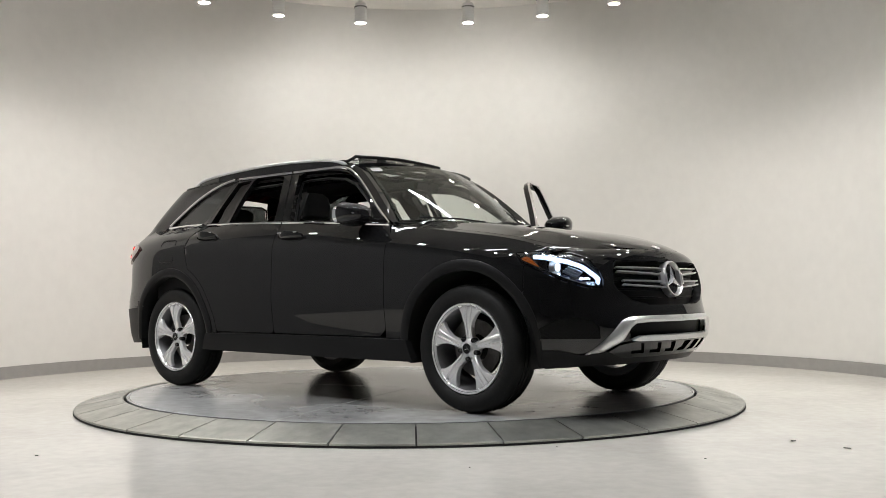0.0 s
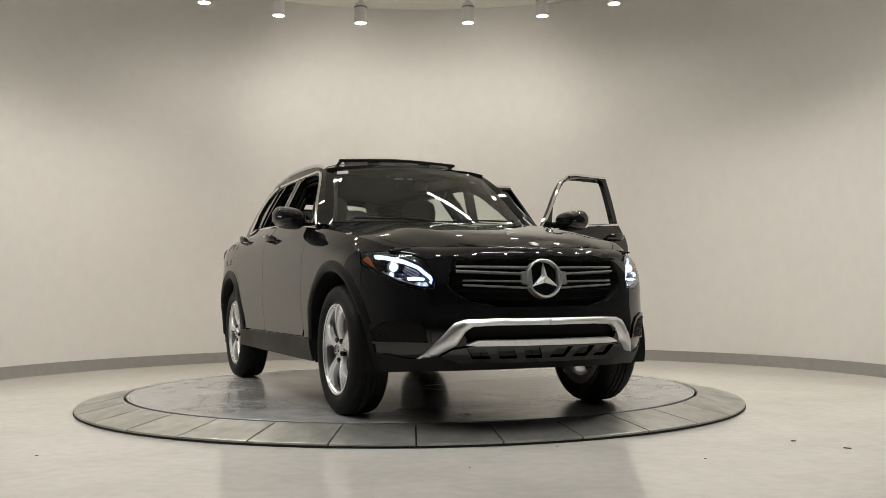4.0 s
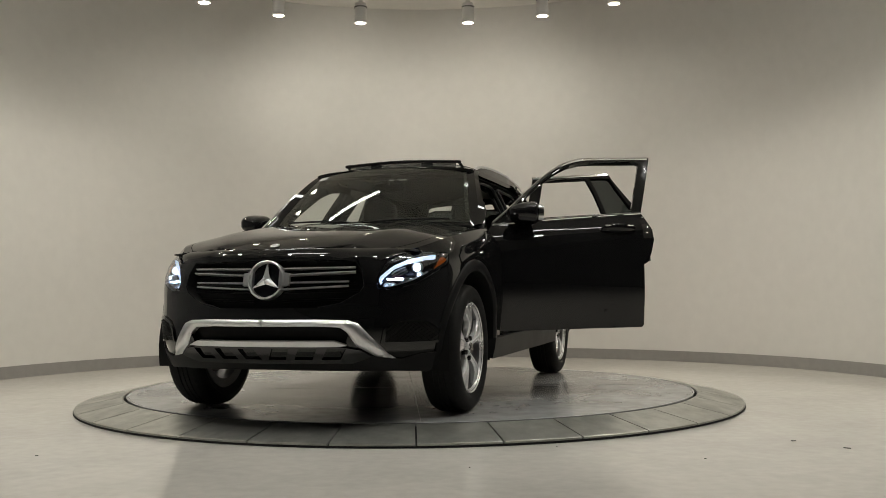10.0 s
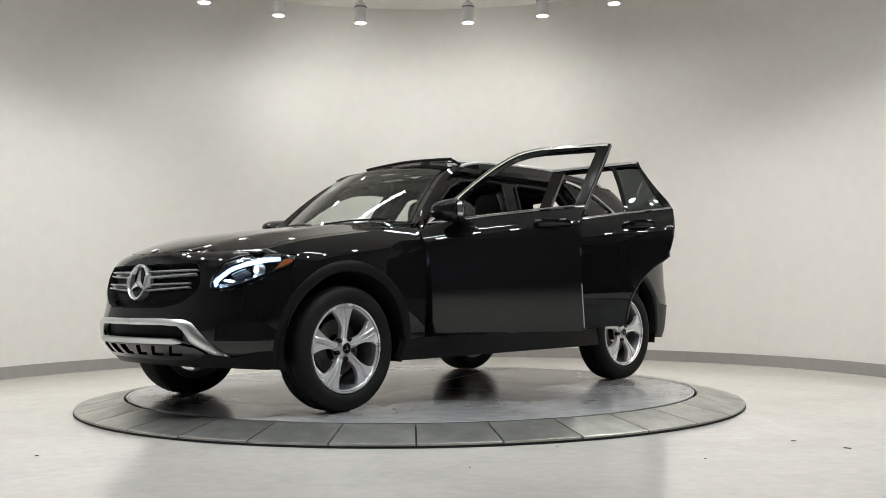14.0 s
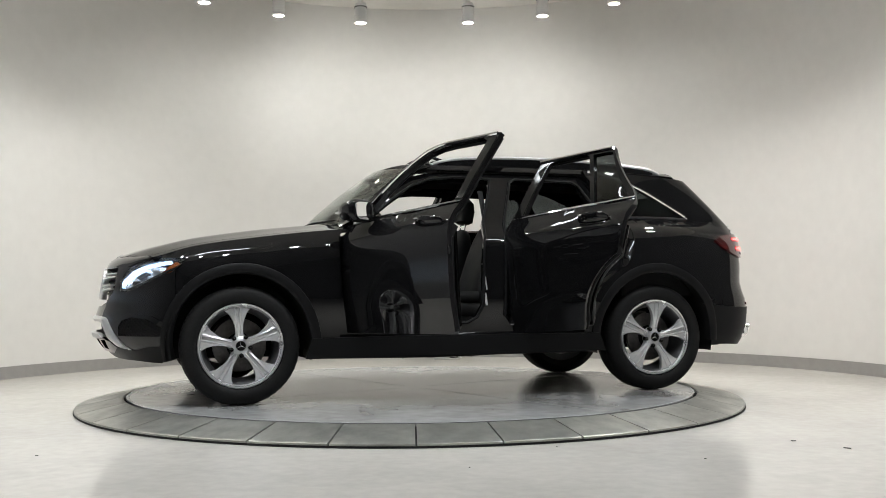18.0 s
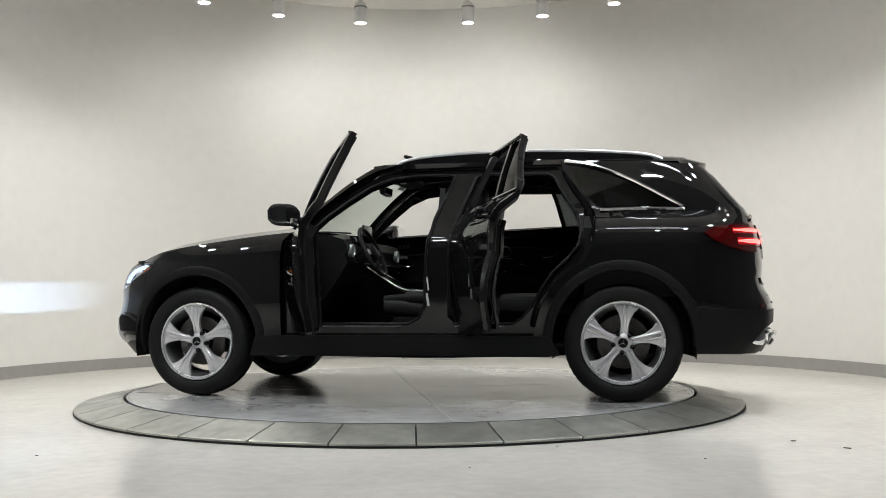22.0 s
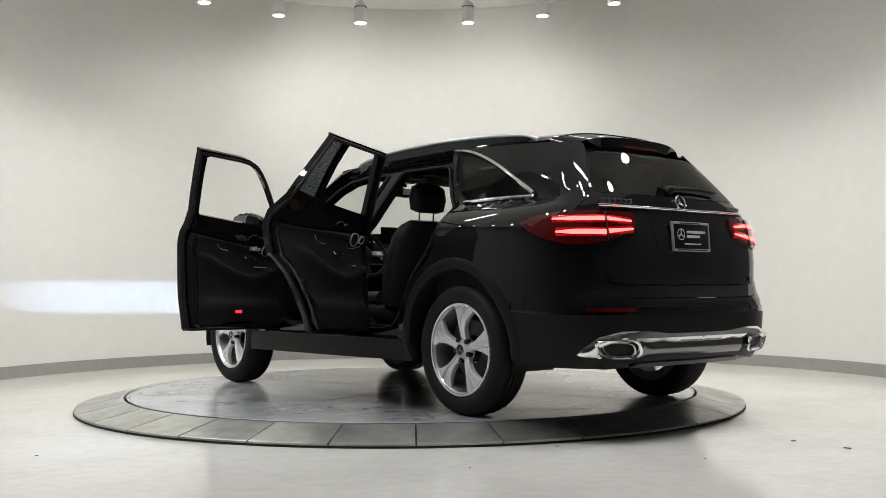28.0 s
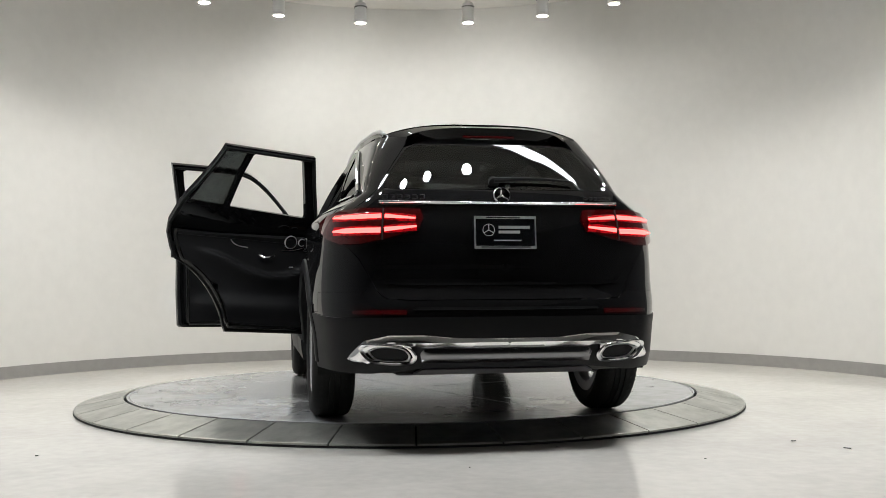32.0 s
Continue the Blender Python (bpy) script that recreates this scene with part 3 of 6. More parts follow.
fd_glass = [(0.62, belt(0.6) + 0.03)] + [(x, DLO_T(x) - 0.003) for x in (0.52, 0.42, 0.34, 0.26, 0.18, 0.08, -0.02, -0.12, -0.20, -0.26)] + [(b_line(1.53) + 0.074, 1.53)] + [(b_line(z) + 0.07, z) for z in (1.44, 1.34)] + [(b_line(1.2) + 0.068, belt(-0.18) + 0.035), (b_line(1.2) + 0.085, belt(-0.16) + 0.024)]
rd_outer = [(FD_REAR - SEAM, DOOR_LOW + 0.015)] + [(b_line(z) - SEAM, z) for z in (1.13, 1.20, 1.30, 1.40, 1.50)] + [(b_line(1.57) - SEAM, roof_line(-0.4) - 0.004)]
rd_outer += [(x, roof_line(x) - 0.004) for x in (-0.5, -0.65, -0.8, -0.95, -1.04)]
rd_outer += [(-1.06, 1.53), (-1.15, 1.40), (-1.235, 1.27), (-1.262, 1.2), (RD_REAR, 1.12), (-1.264, 1.04), (-1.238, 0.95), *arc(-WX, 0.371, 0.558, 66, 9, 14), (-0.87, DOOR_LOW)]
rd_outer += [(FD_REAR - SEAM - 0.015, DOOR_LOW)]
rd_glass = [(b_line(1.2) - 0.105, belt(-0.36) + 0.024), (b_line(1.22) - 0.095, belt(-0.36) + 0.04)] + [(b_line(z) - 0.09, z) for z in (1.34, 1.44, 1.51)] + [(b_line(1.52) - 0.105, DLO_T(-0.48) - 0.014)]
rd_glass += [(x, DLO_T(x) - 0.004) for x in (-0.6, -0.7, -0.8)] + [(-0.835, DLO_T(-0.83) - 0.02), (-0.875, 1.42), (-0.925, belt(-0.93) + 0.024)]
rd_fix = [(-0.955, belt(-0.95) + 0.024), (-0.905, 1.42), (-0.865, DLO_T(-0.86) - 0.014), (-0.95, DLO_T(-0.95) - 0.014), (-1.035, DLO_T(-1.03) - 0.02), (-1.13, 1.37), (-1.205, belt(-1.2) + 0.024)]
quarter = [(-1.335, belt(-1.33) + 0.014), (-1.27, 1.27), (-1.18, 1.40), (-1.125, DLO_T(-1.12) - 0.016)] + [(x, DLO_T(x) - 0.012) for x in (-1.25, -1.4, -1.55, -1.70, -1.78)] + [(-1.845, belt(-1.84) + 0.018)]


def chrome_run(bm, pts, r=0.008, lift=0.004, n=8):
    P = [body(u, z) for u, z in pts]
    N = [body_n(u, z) for u, z in pts]
    for _ in range(3):
        N = [(N[max(i - 1, 0)] + N[i] + N[min(i + 1, len(N) - 1)]).normalized() for i in range(len(N))]
    tube(bm, [p + q * lift for p, q in zip(P, N)], r, n)


def both(name, make, mat, label="", parent=None, smooth=40):
    """The same part on both sides."""
    a = part(name, make(), mat, parent or car, label, smooth)
    b = part(name, flip(make()), mat, parent or car, label, smooth)
    return a, b


def P_(poly, holes=(), step=0.045, thick=0.012, lift=0.0, mirror=False, stepy=None):
    bm = bmesh.new()
    panel(bm, poly, body, holes, step, thick, body_n, lift, mirror, stepy)
    if mirror:
        seal_middle(bm)
    return bm


# front lamp outline
LAMP = [(UF(0.675), 0.713), (UF(0.61), 0.719), (UF(0.605), 0.76), (UF(0.618), 0.80), (UF(0.66), 0.863), (UF(0.738), 0.898), (UF(0.835), 0.918), (1.785, 0.911), (1.822, 0.859), (UF(0.857), 0.81), (UF(0.78), 0.748)]
A_F = arc(WX, HUB_Z, 0.462, -4, 184, 26, 1.03)     # front arch, from its nose side over the top to the door side
A_R = arc(-WX, HUB_Z, 0.462, -4, 184, 26, 1.04)

fender = [(FD_FRONT + SEAM, 0.33)] + [(FD_FRONT + SEAM, z) for z in (0.5, 0.8)] + [(FD_FRONT + SEAM, belt(0.82) - 0.055), (0.78, belt(0.78))]
fender += [(x, belt(x)) for x in (1.0, 1.2, 1.4, 1.6, 1.75, 1.85)] + [(UF(0.835), belt(UF(0.835))), (UF(0.835), 0.922), (1.786, 0.915), (1.778, 0.909), (1.815, 0.856), (1.834, 0.84), (1.834, 0.70)] + [p for p in A_F[:-1] if p[0] < WX or p[1] > 0.622] + [(WX - 0.462, 0.33)]
both("front_fender", lambda: P_(fender), M_PAINT, "black painted front fender")

quarter_panel = [(-WX + 0.462, 0.33), *[p for p in A_R[1:] if p[0] > -WX or p[1] > 0.605]]
ARCH_END = (-WX - 0.462 * math.sqrt(1 - ((0.60 - HUB_Z) / (0.462 * 1.04)) ** 2), 0.60)
quarter_panel += [ARCH_END, (UR(0.8995), 0.60), (UR(0.8995), 0.6988), (UR(0.6495), 0.6988), (UR(0.744), 0.86), (UR(0.803), 0.933), (UR(0.80), 1.09), (UR(0.80), 1.12), (UR(0.704), 1.212), (UR(0.664), 1.322), (UR(0.622), 1.457), (UR(0.62), 1.52), (-1.9, 1.545), (-1.6, 1.555), (-1.3, 1.565), (-1.05, 1.573)]
quarter_panel += [(-1.045 - 0.02, 1.53), (-1.156, 1.40), (-1.241, 1.27), (-1.267, 1.2), (RD_REAR - 0.005, 1.12), (-1.269, 1.04), (-1.243, 0.95), *arc(-WX, 0.371, 0.553, 66, 9, 14), (-0.876, 0.41), (-0.876, 0.33)]
both("rear_quarter", lambda: P_(quarter_panel, [quarter]), M_PAINT, "black painted rear quarter panel")

# front bumper, across the whole nose
nose = [(U_FRONT, 0.285), (U_FRONT, 0.615), (UF(0.30), 0.618), (UF(0.42), 0.64), (UF(0.52), 0.70), (UF(0.545), 0.735), (UF(0.535), 0.81), (UF(0.515), 0.868), (UF(0.60), 0.868), (UF(0.65), 0.868)]
nose += [(UF(0.655), 0.865), (UF(0.614), 0.80), (UF(0.601), 0.76), (UF(0.605), 0.715), (UF(0.675), 0.709), (UF(0.78), 0.744), (UF(0.857), 0.806), (1.838, 0.842), (1.838, 0.70)]
nose += [p for p in A_F if p[1] < 0.62 and p[0] > WX][::-1] + [(WX + 0.462, 0.30), (1.95, 0.268), (UF(0.70), 0.278)]
nose_up = nose[1:]
part("front_bumper", P_([(U_FRONT, 0.285), (U_FRONT, 0.425), (UF(0.44), 0.425), (UF(0.475), 0.50), (UF(0.38), 0.52), (U_FRONT, 0.52)] + nose_up, mirror=True, step=0.04), M_PAINT, car, "black painted front bumper")

# rear bumper and tailgate
bump_r = [(U_REAR, 0.30), (U_REAR, 0.655), (UR(0.5), 0.655), (UR(0.60), 0.664), (UR(0.648), 0.698), (UR(0.899), 0.698), (UR(0.899), 0.598), (ARCH_END[0], 0.598)] + [p for p in A_R if p[1] < 0.60 and p[0] < -WX] + [(-WX - 0.462, 0.33), (UR(0.80), 0.30)]
part("rear_bumper", P_(bump_r, mirror=True, step=0.045), M_PAINT, car, "black painted rear bumper")
gate = [(U_REAR, 0.66), (U_REAR, 1.475), (UR(0.3), 1.475), (UR(0.55), 1.475), (UR(0.618), 1.455), (UR(0.660), 1.32), (UR(0.700), 1.21), (UR(0.795), 1.115), (UR(0.8), 1.10), (UR(0.80), 0.93), (UR(0.74), 0.86), (UR(0.648), 0.702), (UR(0.60), 0.668), (UR(0.5), 0.66)]
rear_win = [(U_REAR - 0.0005, 1.215), (U_REAR - 0.0005, 1.465), (UR(0.55), 1.465), (UR(0.598), 1.445), (UR(0.640), 1.33), (UR(0.662), 1.255), (UR(0.645), 1.226), (UR(0.60), 1.217)]
gate_frame = [(U_REAR, 0.66), (U_REAR, 1.213), (UR(0.60), 1.215), (UR(0.647), 1.224), (UR(0.664), 1.254), (UR(0.642), 1.33), (UR(0.600), 1.447), (UR(0.55), 1.467), (U_REAR, 1.467)] + gate[1:]
gate_ob = part("tailgate", P_(gate_frame, mirror=True, step=0.045), M_PAINT, car, "black painted tailgate")
part("rear_window", P_([(U_REAR, 1.215), (U_REAR, 1.465)] + rear_win[2:], mirror=True, thick=0.004, lift=0.001, step=0.03), M_TINT, gate_ob, "dark tinted rear window")


# ---- hood, roof, windscreen ----
hood_c = smooth_table([(2.4, 0.84), (2.26, 0.90), (2.2, 0.935), (2.05, 0.992), (1.85, 1.042), (1.6, 1.084), (1.33, 1.122), (1.0, 1.155), (0.8, 1.170), (0.6, 1.18)])


def UFX(x):
    k = len(_py) // 2
    return float(np.interp(x, _px[:k][::-1], _u[:k][::-1]))


_he = [(body(u, belt(u))) for u in np.linspace(0.6, UF(0.02), 60)]
_hx, _hy, _hz = np.array([q.x for q in _he]), np.array([q.y for q in _he]), np.array([q.z for q in _he])


def hood(x, s):
    """s runs from 0 at the middle to 1 at the fender's edge."""
    i = int(np.argmax(_hx))
    w = float(np.interp(x, _hx[:i + 1], _hy[:i + 1]))
    ze = float(np.interp(x, _hx[:i + 1], _hz[:i + 1]))
    zc = hood_c(x)
    y = w * s
    dome = 0.012 * math.exp(-((s - 0.62) / 0.12) ** 2) * min(1, max(0, (2.2 - x) / 0.5))
    z = zc + (ze - zc) * (abs(s) ** 2.6) + dome
    return Vector((x, y, z))


def fn_normal(f, e=0.003):
    def n(a, b):
        d = (f(a + e, b) - f(a - e, b)).cross(f(a, b + e) - f(a, b - e))
        d = d.normalized() if d.length > 1e-12 else Vector((0, 0, 1))
        return d if d.z > 0 else -d
    return n


def cowl_x(s):
    return 0.90 - 0.17 * s * s


hood_poly = [(cowl_x(s), s) for s in (0, 0.25, 0.5, 0.75, 0.93)] + [(1.2, 0.93), (1.6, 0.93), (1.85, 0.93), (1.96, 0.92), (2.06, 0.86), (2.125, 0.7), (2.17, 0.5), (2.20, 0.25), (2.205, 0)]
bm = bmesh.new()
panel(bm, hood_poly, hood, (), 0.06, 0.012, fn_normal(hood), 0.0, True, 0.06)
seal_middle(bm)
part("hood", bm, M_PAINT, car, "black painted hood")
fender_top = [(cowl_x(0.95) - 0.03, 0.936), (1.2, 0.936), (1.6, 0.936), (1.85, 0.936), (1.96, 0.926), (2.01, 0.93), (1.99, 1.0), (1.6, 1.0), (1.2, 1.0), (0.76, 1.0)]


def make_ft():
    bm = bmesh.new()
    panel(bm, fender_top, hood, (), 0.06, 0.010, fn_normal(hood), 0.0, False, 0.03)
    return bm


both("fender_top", make_ft, M_PAINT, "top edge of the fender")


_edge = curve_pts([hood(x, q) for x, q in ((2.205, 0), (2.20, 0.25), (2.17, 0.5), (2.125, 0.7), (2.06, 0.86), (1.96, 0.93), (1.96, 1.0))], 6)
_ey, _ex, _ez = [p.y for p in _edge], [p.x for p in _edge], [p.z for p in _edge]
lip_z = table([(0, 0.868), (0.60, 0.868), (0.655, 0.869), (0.738, 0.902), (0.84, 0.923), (1, 0.93)])


def nose_lip(t, y):
    """Leading lip between the hood and the grille and lamps."""
    y = max(y, 0)
    b = body(UF(y), lip_z(y))
    a = Vector((float(np.interp(b.y, _ey, _ex)), b.y, float(np.interp(b.y, _ey, _ez))))
    q = a.lerp(b, t)
    d = (b - a).length
    return q + Vector((0.35, 0.0, 0.35)) * d * t * (1 - t) * 0.8


bm = bmesh.new()
panel(bm, [(0, 0), (1, 0), (1, 0.84), (0, 0.84)], nose_lip, (), 0.2, 0.008, fn_normal(nose_lip, 0.01), 0, True, 0.05)
seal_middle(bm)
part("hood_lip", bm, M_PAINT, car, "black leading edge over the grille")


def screen(v, s):
    xb, xt = 0.915 - 0.19 * s * s, 0.385 - 0.13 * s * s
    y = s * (0.735 + (0.585 - 0.735) * v)
    zb, zt = 1.150 - 0.010 * s * s, 1.585 - 0.03 * s * s
    return Vector((xb + (xt - xb) * v + 0.03 * v * (1 - v), y, zb + (zt - zb) * v + 0.075 * v * (1 - v)))


bm = bmesh.new()
panel(bm, [(0.03, 0), (0.985, 0), (0.985, 0.95), (0.03, 0.965)], screen, (), 0.09, 0.004, fn_normal(screen), 0.002, True, 0.09)
seal_middle(bm)
part("windshield", bm, M_GLASS, car, "clear curved windshield")
bm = bmesh.new()
panel(bm, [(0.0, 0), (0.045, 0), (0.045, 0.93), (0.97, 0.915), (0.97, 0), (1.02, 0), (1.02, 0.99), (0.0, 0.99)], screen, (), 0.05, 0.003, fn_normal(screen), -0.003, True, 0.05)
seal_middle(bm)
part("windshield_surround", bm, M_GLOSSBLK, car, "black band round the windshield")


def make_apillar():
    bm = bmesh.new()
    rings = []
    for i in range(13):
        v = -0.03 + 1.06 * i / 12
        x = 0.755 + (0.255 - 0.755) * v
        s = screen(v, 0.965)
        u = None
        zt = s.z
        # the outer line of the pillar follows the top of the door frame
        xo = min(s.x, 0.77)
        lo = [xx for xx in np.linspace(0.80, -0.1, 91) if roof_line(xx) <= zt + 0.002]
        xo = lo[-1] if lo else 0.78
        o = body(xo, max(roof_line(xo), belt(xo) + 0.001))
        n1 = (o - s)
        mid = s.lerp(o, 0.5) + Vector((0.012, 0.012, 0.012))
        rings.append([s, mid, o, o + Vector((-0.02, -0.06, -0.01)), s + Vector((-0.05, -0.03, -0.03))])
    loft(bm, rings)
    return bm


both("front_pillar", make_apillar, M_PAINT, "black windshield pillar")


def roof_s(x, s):
    e = roof_edge(x) if x > -1.0 else None
    if e is None:
        ye = float(np.interp(-x, [-a for a in _rl_x], _rl_y)) if x > -2.0 else 0.3
        ze = 1.575 - max(0, -1.0 - x) ** 1.5 * 0.035
    else:
        ye, ze = e.y, e.z
    ye -= 0.002
    zc = ROOF_C(x)
    if x > 0.15:
        q = 1.585 - 0.03 * s * s
        ze = min(ze, 1.575 - 0.5 * (x - 0.15) ** 2)
    return Vector((x, ye * s, zc + (ze - zc) * abs(s) ** 3.4))


roof_poly = [(0.385, 0), (0.36, 0.4), (0.30, 0.75), (0.26, 1.0), (-0.5, 1.0), (-1.0, 1.0), (-1.5, 1.0), (-1.80, 1.0), (-1.83, 0.8), (-1.86, 0.4), (-1.87, 0.0), (-0.45, 0.0), (-0.45, 0.74), (0.14, 0.74), (0.14, 0.0)]
bm = bmesh.new()
panel(bm, roof_poly, roof_s, (), 0.07, 0.03, fn_normal(roof_s), 0.0, True, 0.08)
seal_middle(bm)
part("roof", bm, M_PAINT, car, "black roof with an open sunroof")
# headliner below the roof, with the same opening
bm = bmesh.new()
panel(bm, [(x - 0.02 if x > 0.2 else x, min(s, 0.97)) for x, s in roof_poly], roof_s, (), 0.1, 0.01, fn_normal(roof_s), -0.045, True, 0.1)
seal_middle(bm)
part("headliner", bm, M_HEADLINER, car, "dark cloth headliner")

# spoiler at the tail of the roof


def spoiler(t, s):
    a = roof_s(-1.80 - 0.03 * (1 - s), min(s, 1))
    y = a.y * (1 - 0.05 * t) + 0.004 * s
    return Vector((-1.80 - 0.03 * (1 - s * s) - t * (0.175 - 0.10 * s ** 3), y, a.z - 0.045 * t - 0.75 * max(0, s - 0.72) ** 2 * t))


bm = bmesh.new()
panel(bm, [(0, 0), (1, 0), (1, 0.9), (0.85, 1.0), (0, 1.0)], spoiler, (), 0.06, 0.055, fn_normal(spoiler, 0.01), 0.0, True, 0.04)
seal_middle(bm)
part("roof_spoiler", bm, M_PAINT, car, "black roof spoiler")
bm = bmesh.new()
box(bm, -2.003, -1.975, -0.14, 0.14, 1.512, 1.527, 0.003)
part("high_brake_light", bm, M_REDDIM, car, "thin dark red brake light")


RAIL_X = [-0.10, -0.04, 0.1, 0.4, 0.8, 1.2, 1.5, 1.62, 1.70]
RAIL_Z = [1.580, 1.604, 1.628, 1.644, 1.647, 1.634, 1.612, 1.594, 1.565]


def make_rail():
    bm = bmesh.new()
    c = [(0.10, 1.580), (0.04, 1.604), (-0.1, 1.628), (-0.4, 1.644), (-0.8, 1.647), (-1.2, 1.634), (-1.5, 1.612), (-1.62, 1.594), (-1.70, 1.565)]
    P = []
    for p in curve_pts([(a, 0, b) for a, b in c], 6):
        P.append((p.x, side_roof_y(p.x) - 0.035 if p.x > -1.0 else roof_s(max(p.x, -1.79), 1).y - 0.04, p.z))
    tube(bm, P, 0.0125, 10)
    return bm


def make_rail_base():
    bm = bmesh.new()
    rings = []
    for i in range(25):
        x = 0.06 - 1.70 * i / 24
        y = side_roof_y(x) - 0.035 if x > -1.0 else roof_s(max(x, -1.79), 1).y - 0.04
        z = float(np.interp(-x, RAIL_X, RAIL_Z))
        rings.append([(x, y - 0.007, z - 0.006), (x, y + 0.007, z - 0.006), (x, y + 0.012, z - 0.065), (x, y - 0.012, z - 0.065)])
    loft(bm, rings)
    return bm


both("rail_base", make_rail_base, M_PAINT, "black base under the roof rail")
both("roof_rail", make_rail, M_SATIN, "bright aluminium roof rail")

# tilted sunroof glass and its wind strip
bm = bmesh.new()


def sun_glass(x, s):
    q = roof_s(x, s)
    return q + Vector((0, 0, 0.012 + 0.02 * (0.1 - x)))


panel(bm, [(-0.02, 0), (-0.02, 0.68), (-0.05, 0.71), (-0.55, 0.71), (-0.58, 0.68), (-0.58, 0)], sun_glass, (), 0.08, 0.006, fn_normal(sun_glass), 0.006, True, 0.09)
seal_middle(bm)
part("sunroof_glass", bm, M_TINT, car, "dark glass sunroof slid open")
bm = bmesh.new()
tube(bm, curve_pts([(-0.10, -0.445, 1.60), (0.045, -0.440, 1.648), (0.078, -0.41, 1.655), (0.088, 0, 1.670), (0.078, 0.41, 1.655), (0.045, 0.440, 1.648), (-0.10, 0.445, 1.60)], 6), 0.011, 8)
wd = part("wind_deflector", bm, M_BLACKPL, car, "raised black wind deflector of the sunroof")
bm = bmesh.new()
rings = []
for i in range(13):
    y = -0.42 + 0.07 * i
    zz = 1.670 - 0.06 * y * y
    rings.append([(0.083 - 0.1 * y * y, y, zz), (0.079 - 0.1 * y * y, y, zz), (0.089 - 0.05 * y * y, y, zz - 0.058), (0.093 - 0.05 * y * y, y, zz - 0.058)])
loft(bm, rings)
part("deflector_mesh", bm, M_CLOTH, wd, "dark mesh strip")
for y in (-0.2, 0.2):
    bm = bmesh.new()
    box(bm, 0.075, 0.084, y - 0.045, y + 0.045, 1.605, 1.655, 0.003)
    part("deflector_clip", bm, M_TRIM, wd, "black pad behind the mesh")


# ---- body side frame, sills, cladding ----
def ring_scaled(poly, k):
    cx, cy = sum(p[0] for p in poly) / len(poly), sum(p[1] for p in poly) / len(poly)
    return [(cx + (x - cx) * (1 - k / max(0.05, abs(x - cx) + 0.2)), cy + (y - cy) * (1 - k / max(0.05, abs(y - cy) + 0.2))) for x, y in poly]


ap_front = [(0.70, 0.55), (0.72, 0.9), (0.70, belt(0.7) - 0.02), (0.56, 1.235), (0.42, 1.345), (0.27, 1.45), (0.13, 1.505), (-0.05, 1.525), (-0.25, 1.525), (-0.315, 1.515), (-0.295, 1.44), (-0.205, 1.2), (-0.18, 1.05), (-0.17, 0.9), (-0.16, 0.60), (-0.12, 0.52), (-0.05, 0.485), (0.58, 0.485), (0.66, 0.505)]
ap_rear = [(-0.32, 0.53), (-0.325, 0.9), (-0.33, 1.08), (-0.36, 1.2), (-0.445, 1.44), (-0.465, 1.50), (-0.51, 1.522), (-0.95, 1.51), (-1.0, 1.48), (-1.08, 1.36), (-1.16, 1.22), (-1.18, 1.12), (-1.17, 1.0), (-1.10, 0.91), (-1.0, 0.82), (-0.93, 0.72), (-0.87, 0.60), (-0.80, 0.52), (-0.74, 0.485), (-0.36, 0.485)]
side_frame = [(0.81, 0.34), (0.81, 0.8), (0.80, belt(0.8) - 0.06), (0.74, belt(0.74) + 0.005)] + [(x, roof_line(x) - 0.006) for x in (0.6, 0.46, 0.36, 0.28, 0.2, 0.1, 0.0, -0.2, -0.5, -0.8, -1.0)]
side_frame += [(-1.10, 1.52), (-1.22, 1.35), (-1.33, 1.2), (-1.33, 1.0), (-1.25, 0.90), (-1.1, 0.78), (-1.02, 0.66), (-0.96, 0.55), (-0.92, 0.40), (-0.9, 0.34)]
both("door_frame", lambda: P_(side_frame, [ap_front, ap_rear], 0.06, 0.05, -0.062), M_PAINT, "black body frame round the door openings")


def seal(outline):
    def f():
        bm = bmesh.new()
        P = []
        for u, z in densify(outline, 0.05):
            P.append(body(u, z) - body_n(u, z) * 0.055)
        tube(bm, P, 0.010, 6, closed=True)
        return bm
    return f


both("door_seal", seal(ap_front), M_BLACKPL, "black rubber door seal")
both("door_seal", seal(ap_rear), M_BLACKPL, "black rubber door seal")
sill = [(WX - 0.40, 0.285), (WX - 0.44, 0.41), (0.5, 0.415), (-0.4, 0.415), (-WX + 0.45, 0.41), (-WX + 0.40, 0.295), (-0.4, 0.29), (0.5, 0.285)]
both("sill_cladding", lambda: P_(sill, (), 0.06, 0.05, 0.022), M_BLACKPL, "matt black plastic sill cladding")


def pillar_label(u0, u1, z0, z1):
    bm = bmesh.new()
    panel(bm, [(u0, z0), (u0 + 0.012, z1), (u1 + 0.012, z1), (u1, z0)], body, (), 0.03, 0.001, body_n, -0.0605)
    return bm


both("info_label", lambda: pillar_label(-0.196, -0.180, 0.60, 0.69), M_STICKER, "small printed label on the pillar")
both("info_label", lambda: pillar_label(-0.194, -0.184, 0.71, 0.80), M_STICKER, "narrow printed label on the pillar")


def step_strip(x0, x1):
    def f():
        bm = bmesh.new()
        rings = []
        for i in range(9):
            x = x0 + (x1 - x0) * i / 8
            y = body(x, 0.44).y
            rings.append([(x, y - 0.115, 0.478), (x, y - 0.045, 0.472), (x, y - 0.045, 0.476), (x, y - 0.115, 0.483)])
        loft(bm, rings)
        return bm
    return f


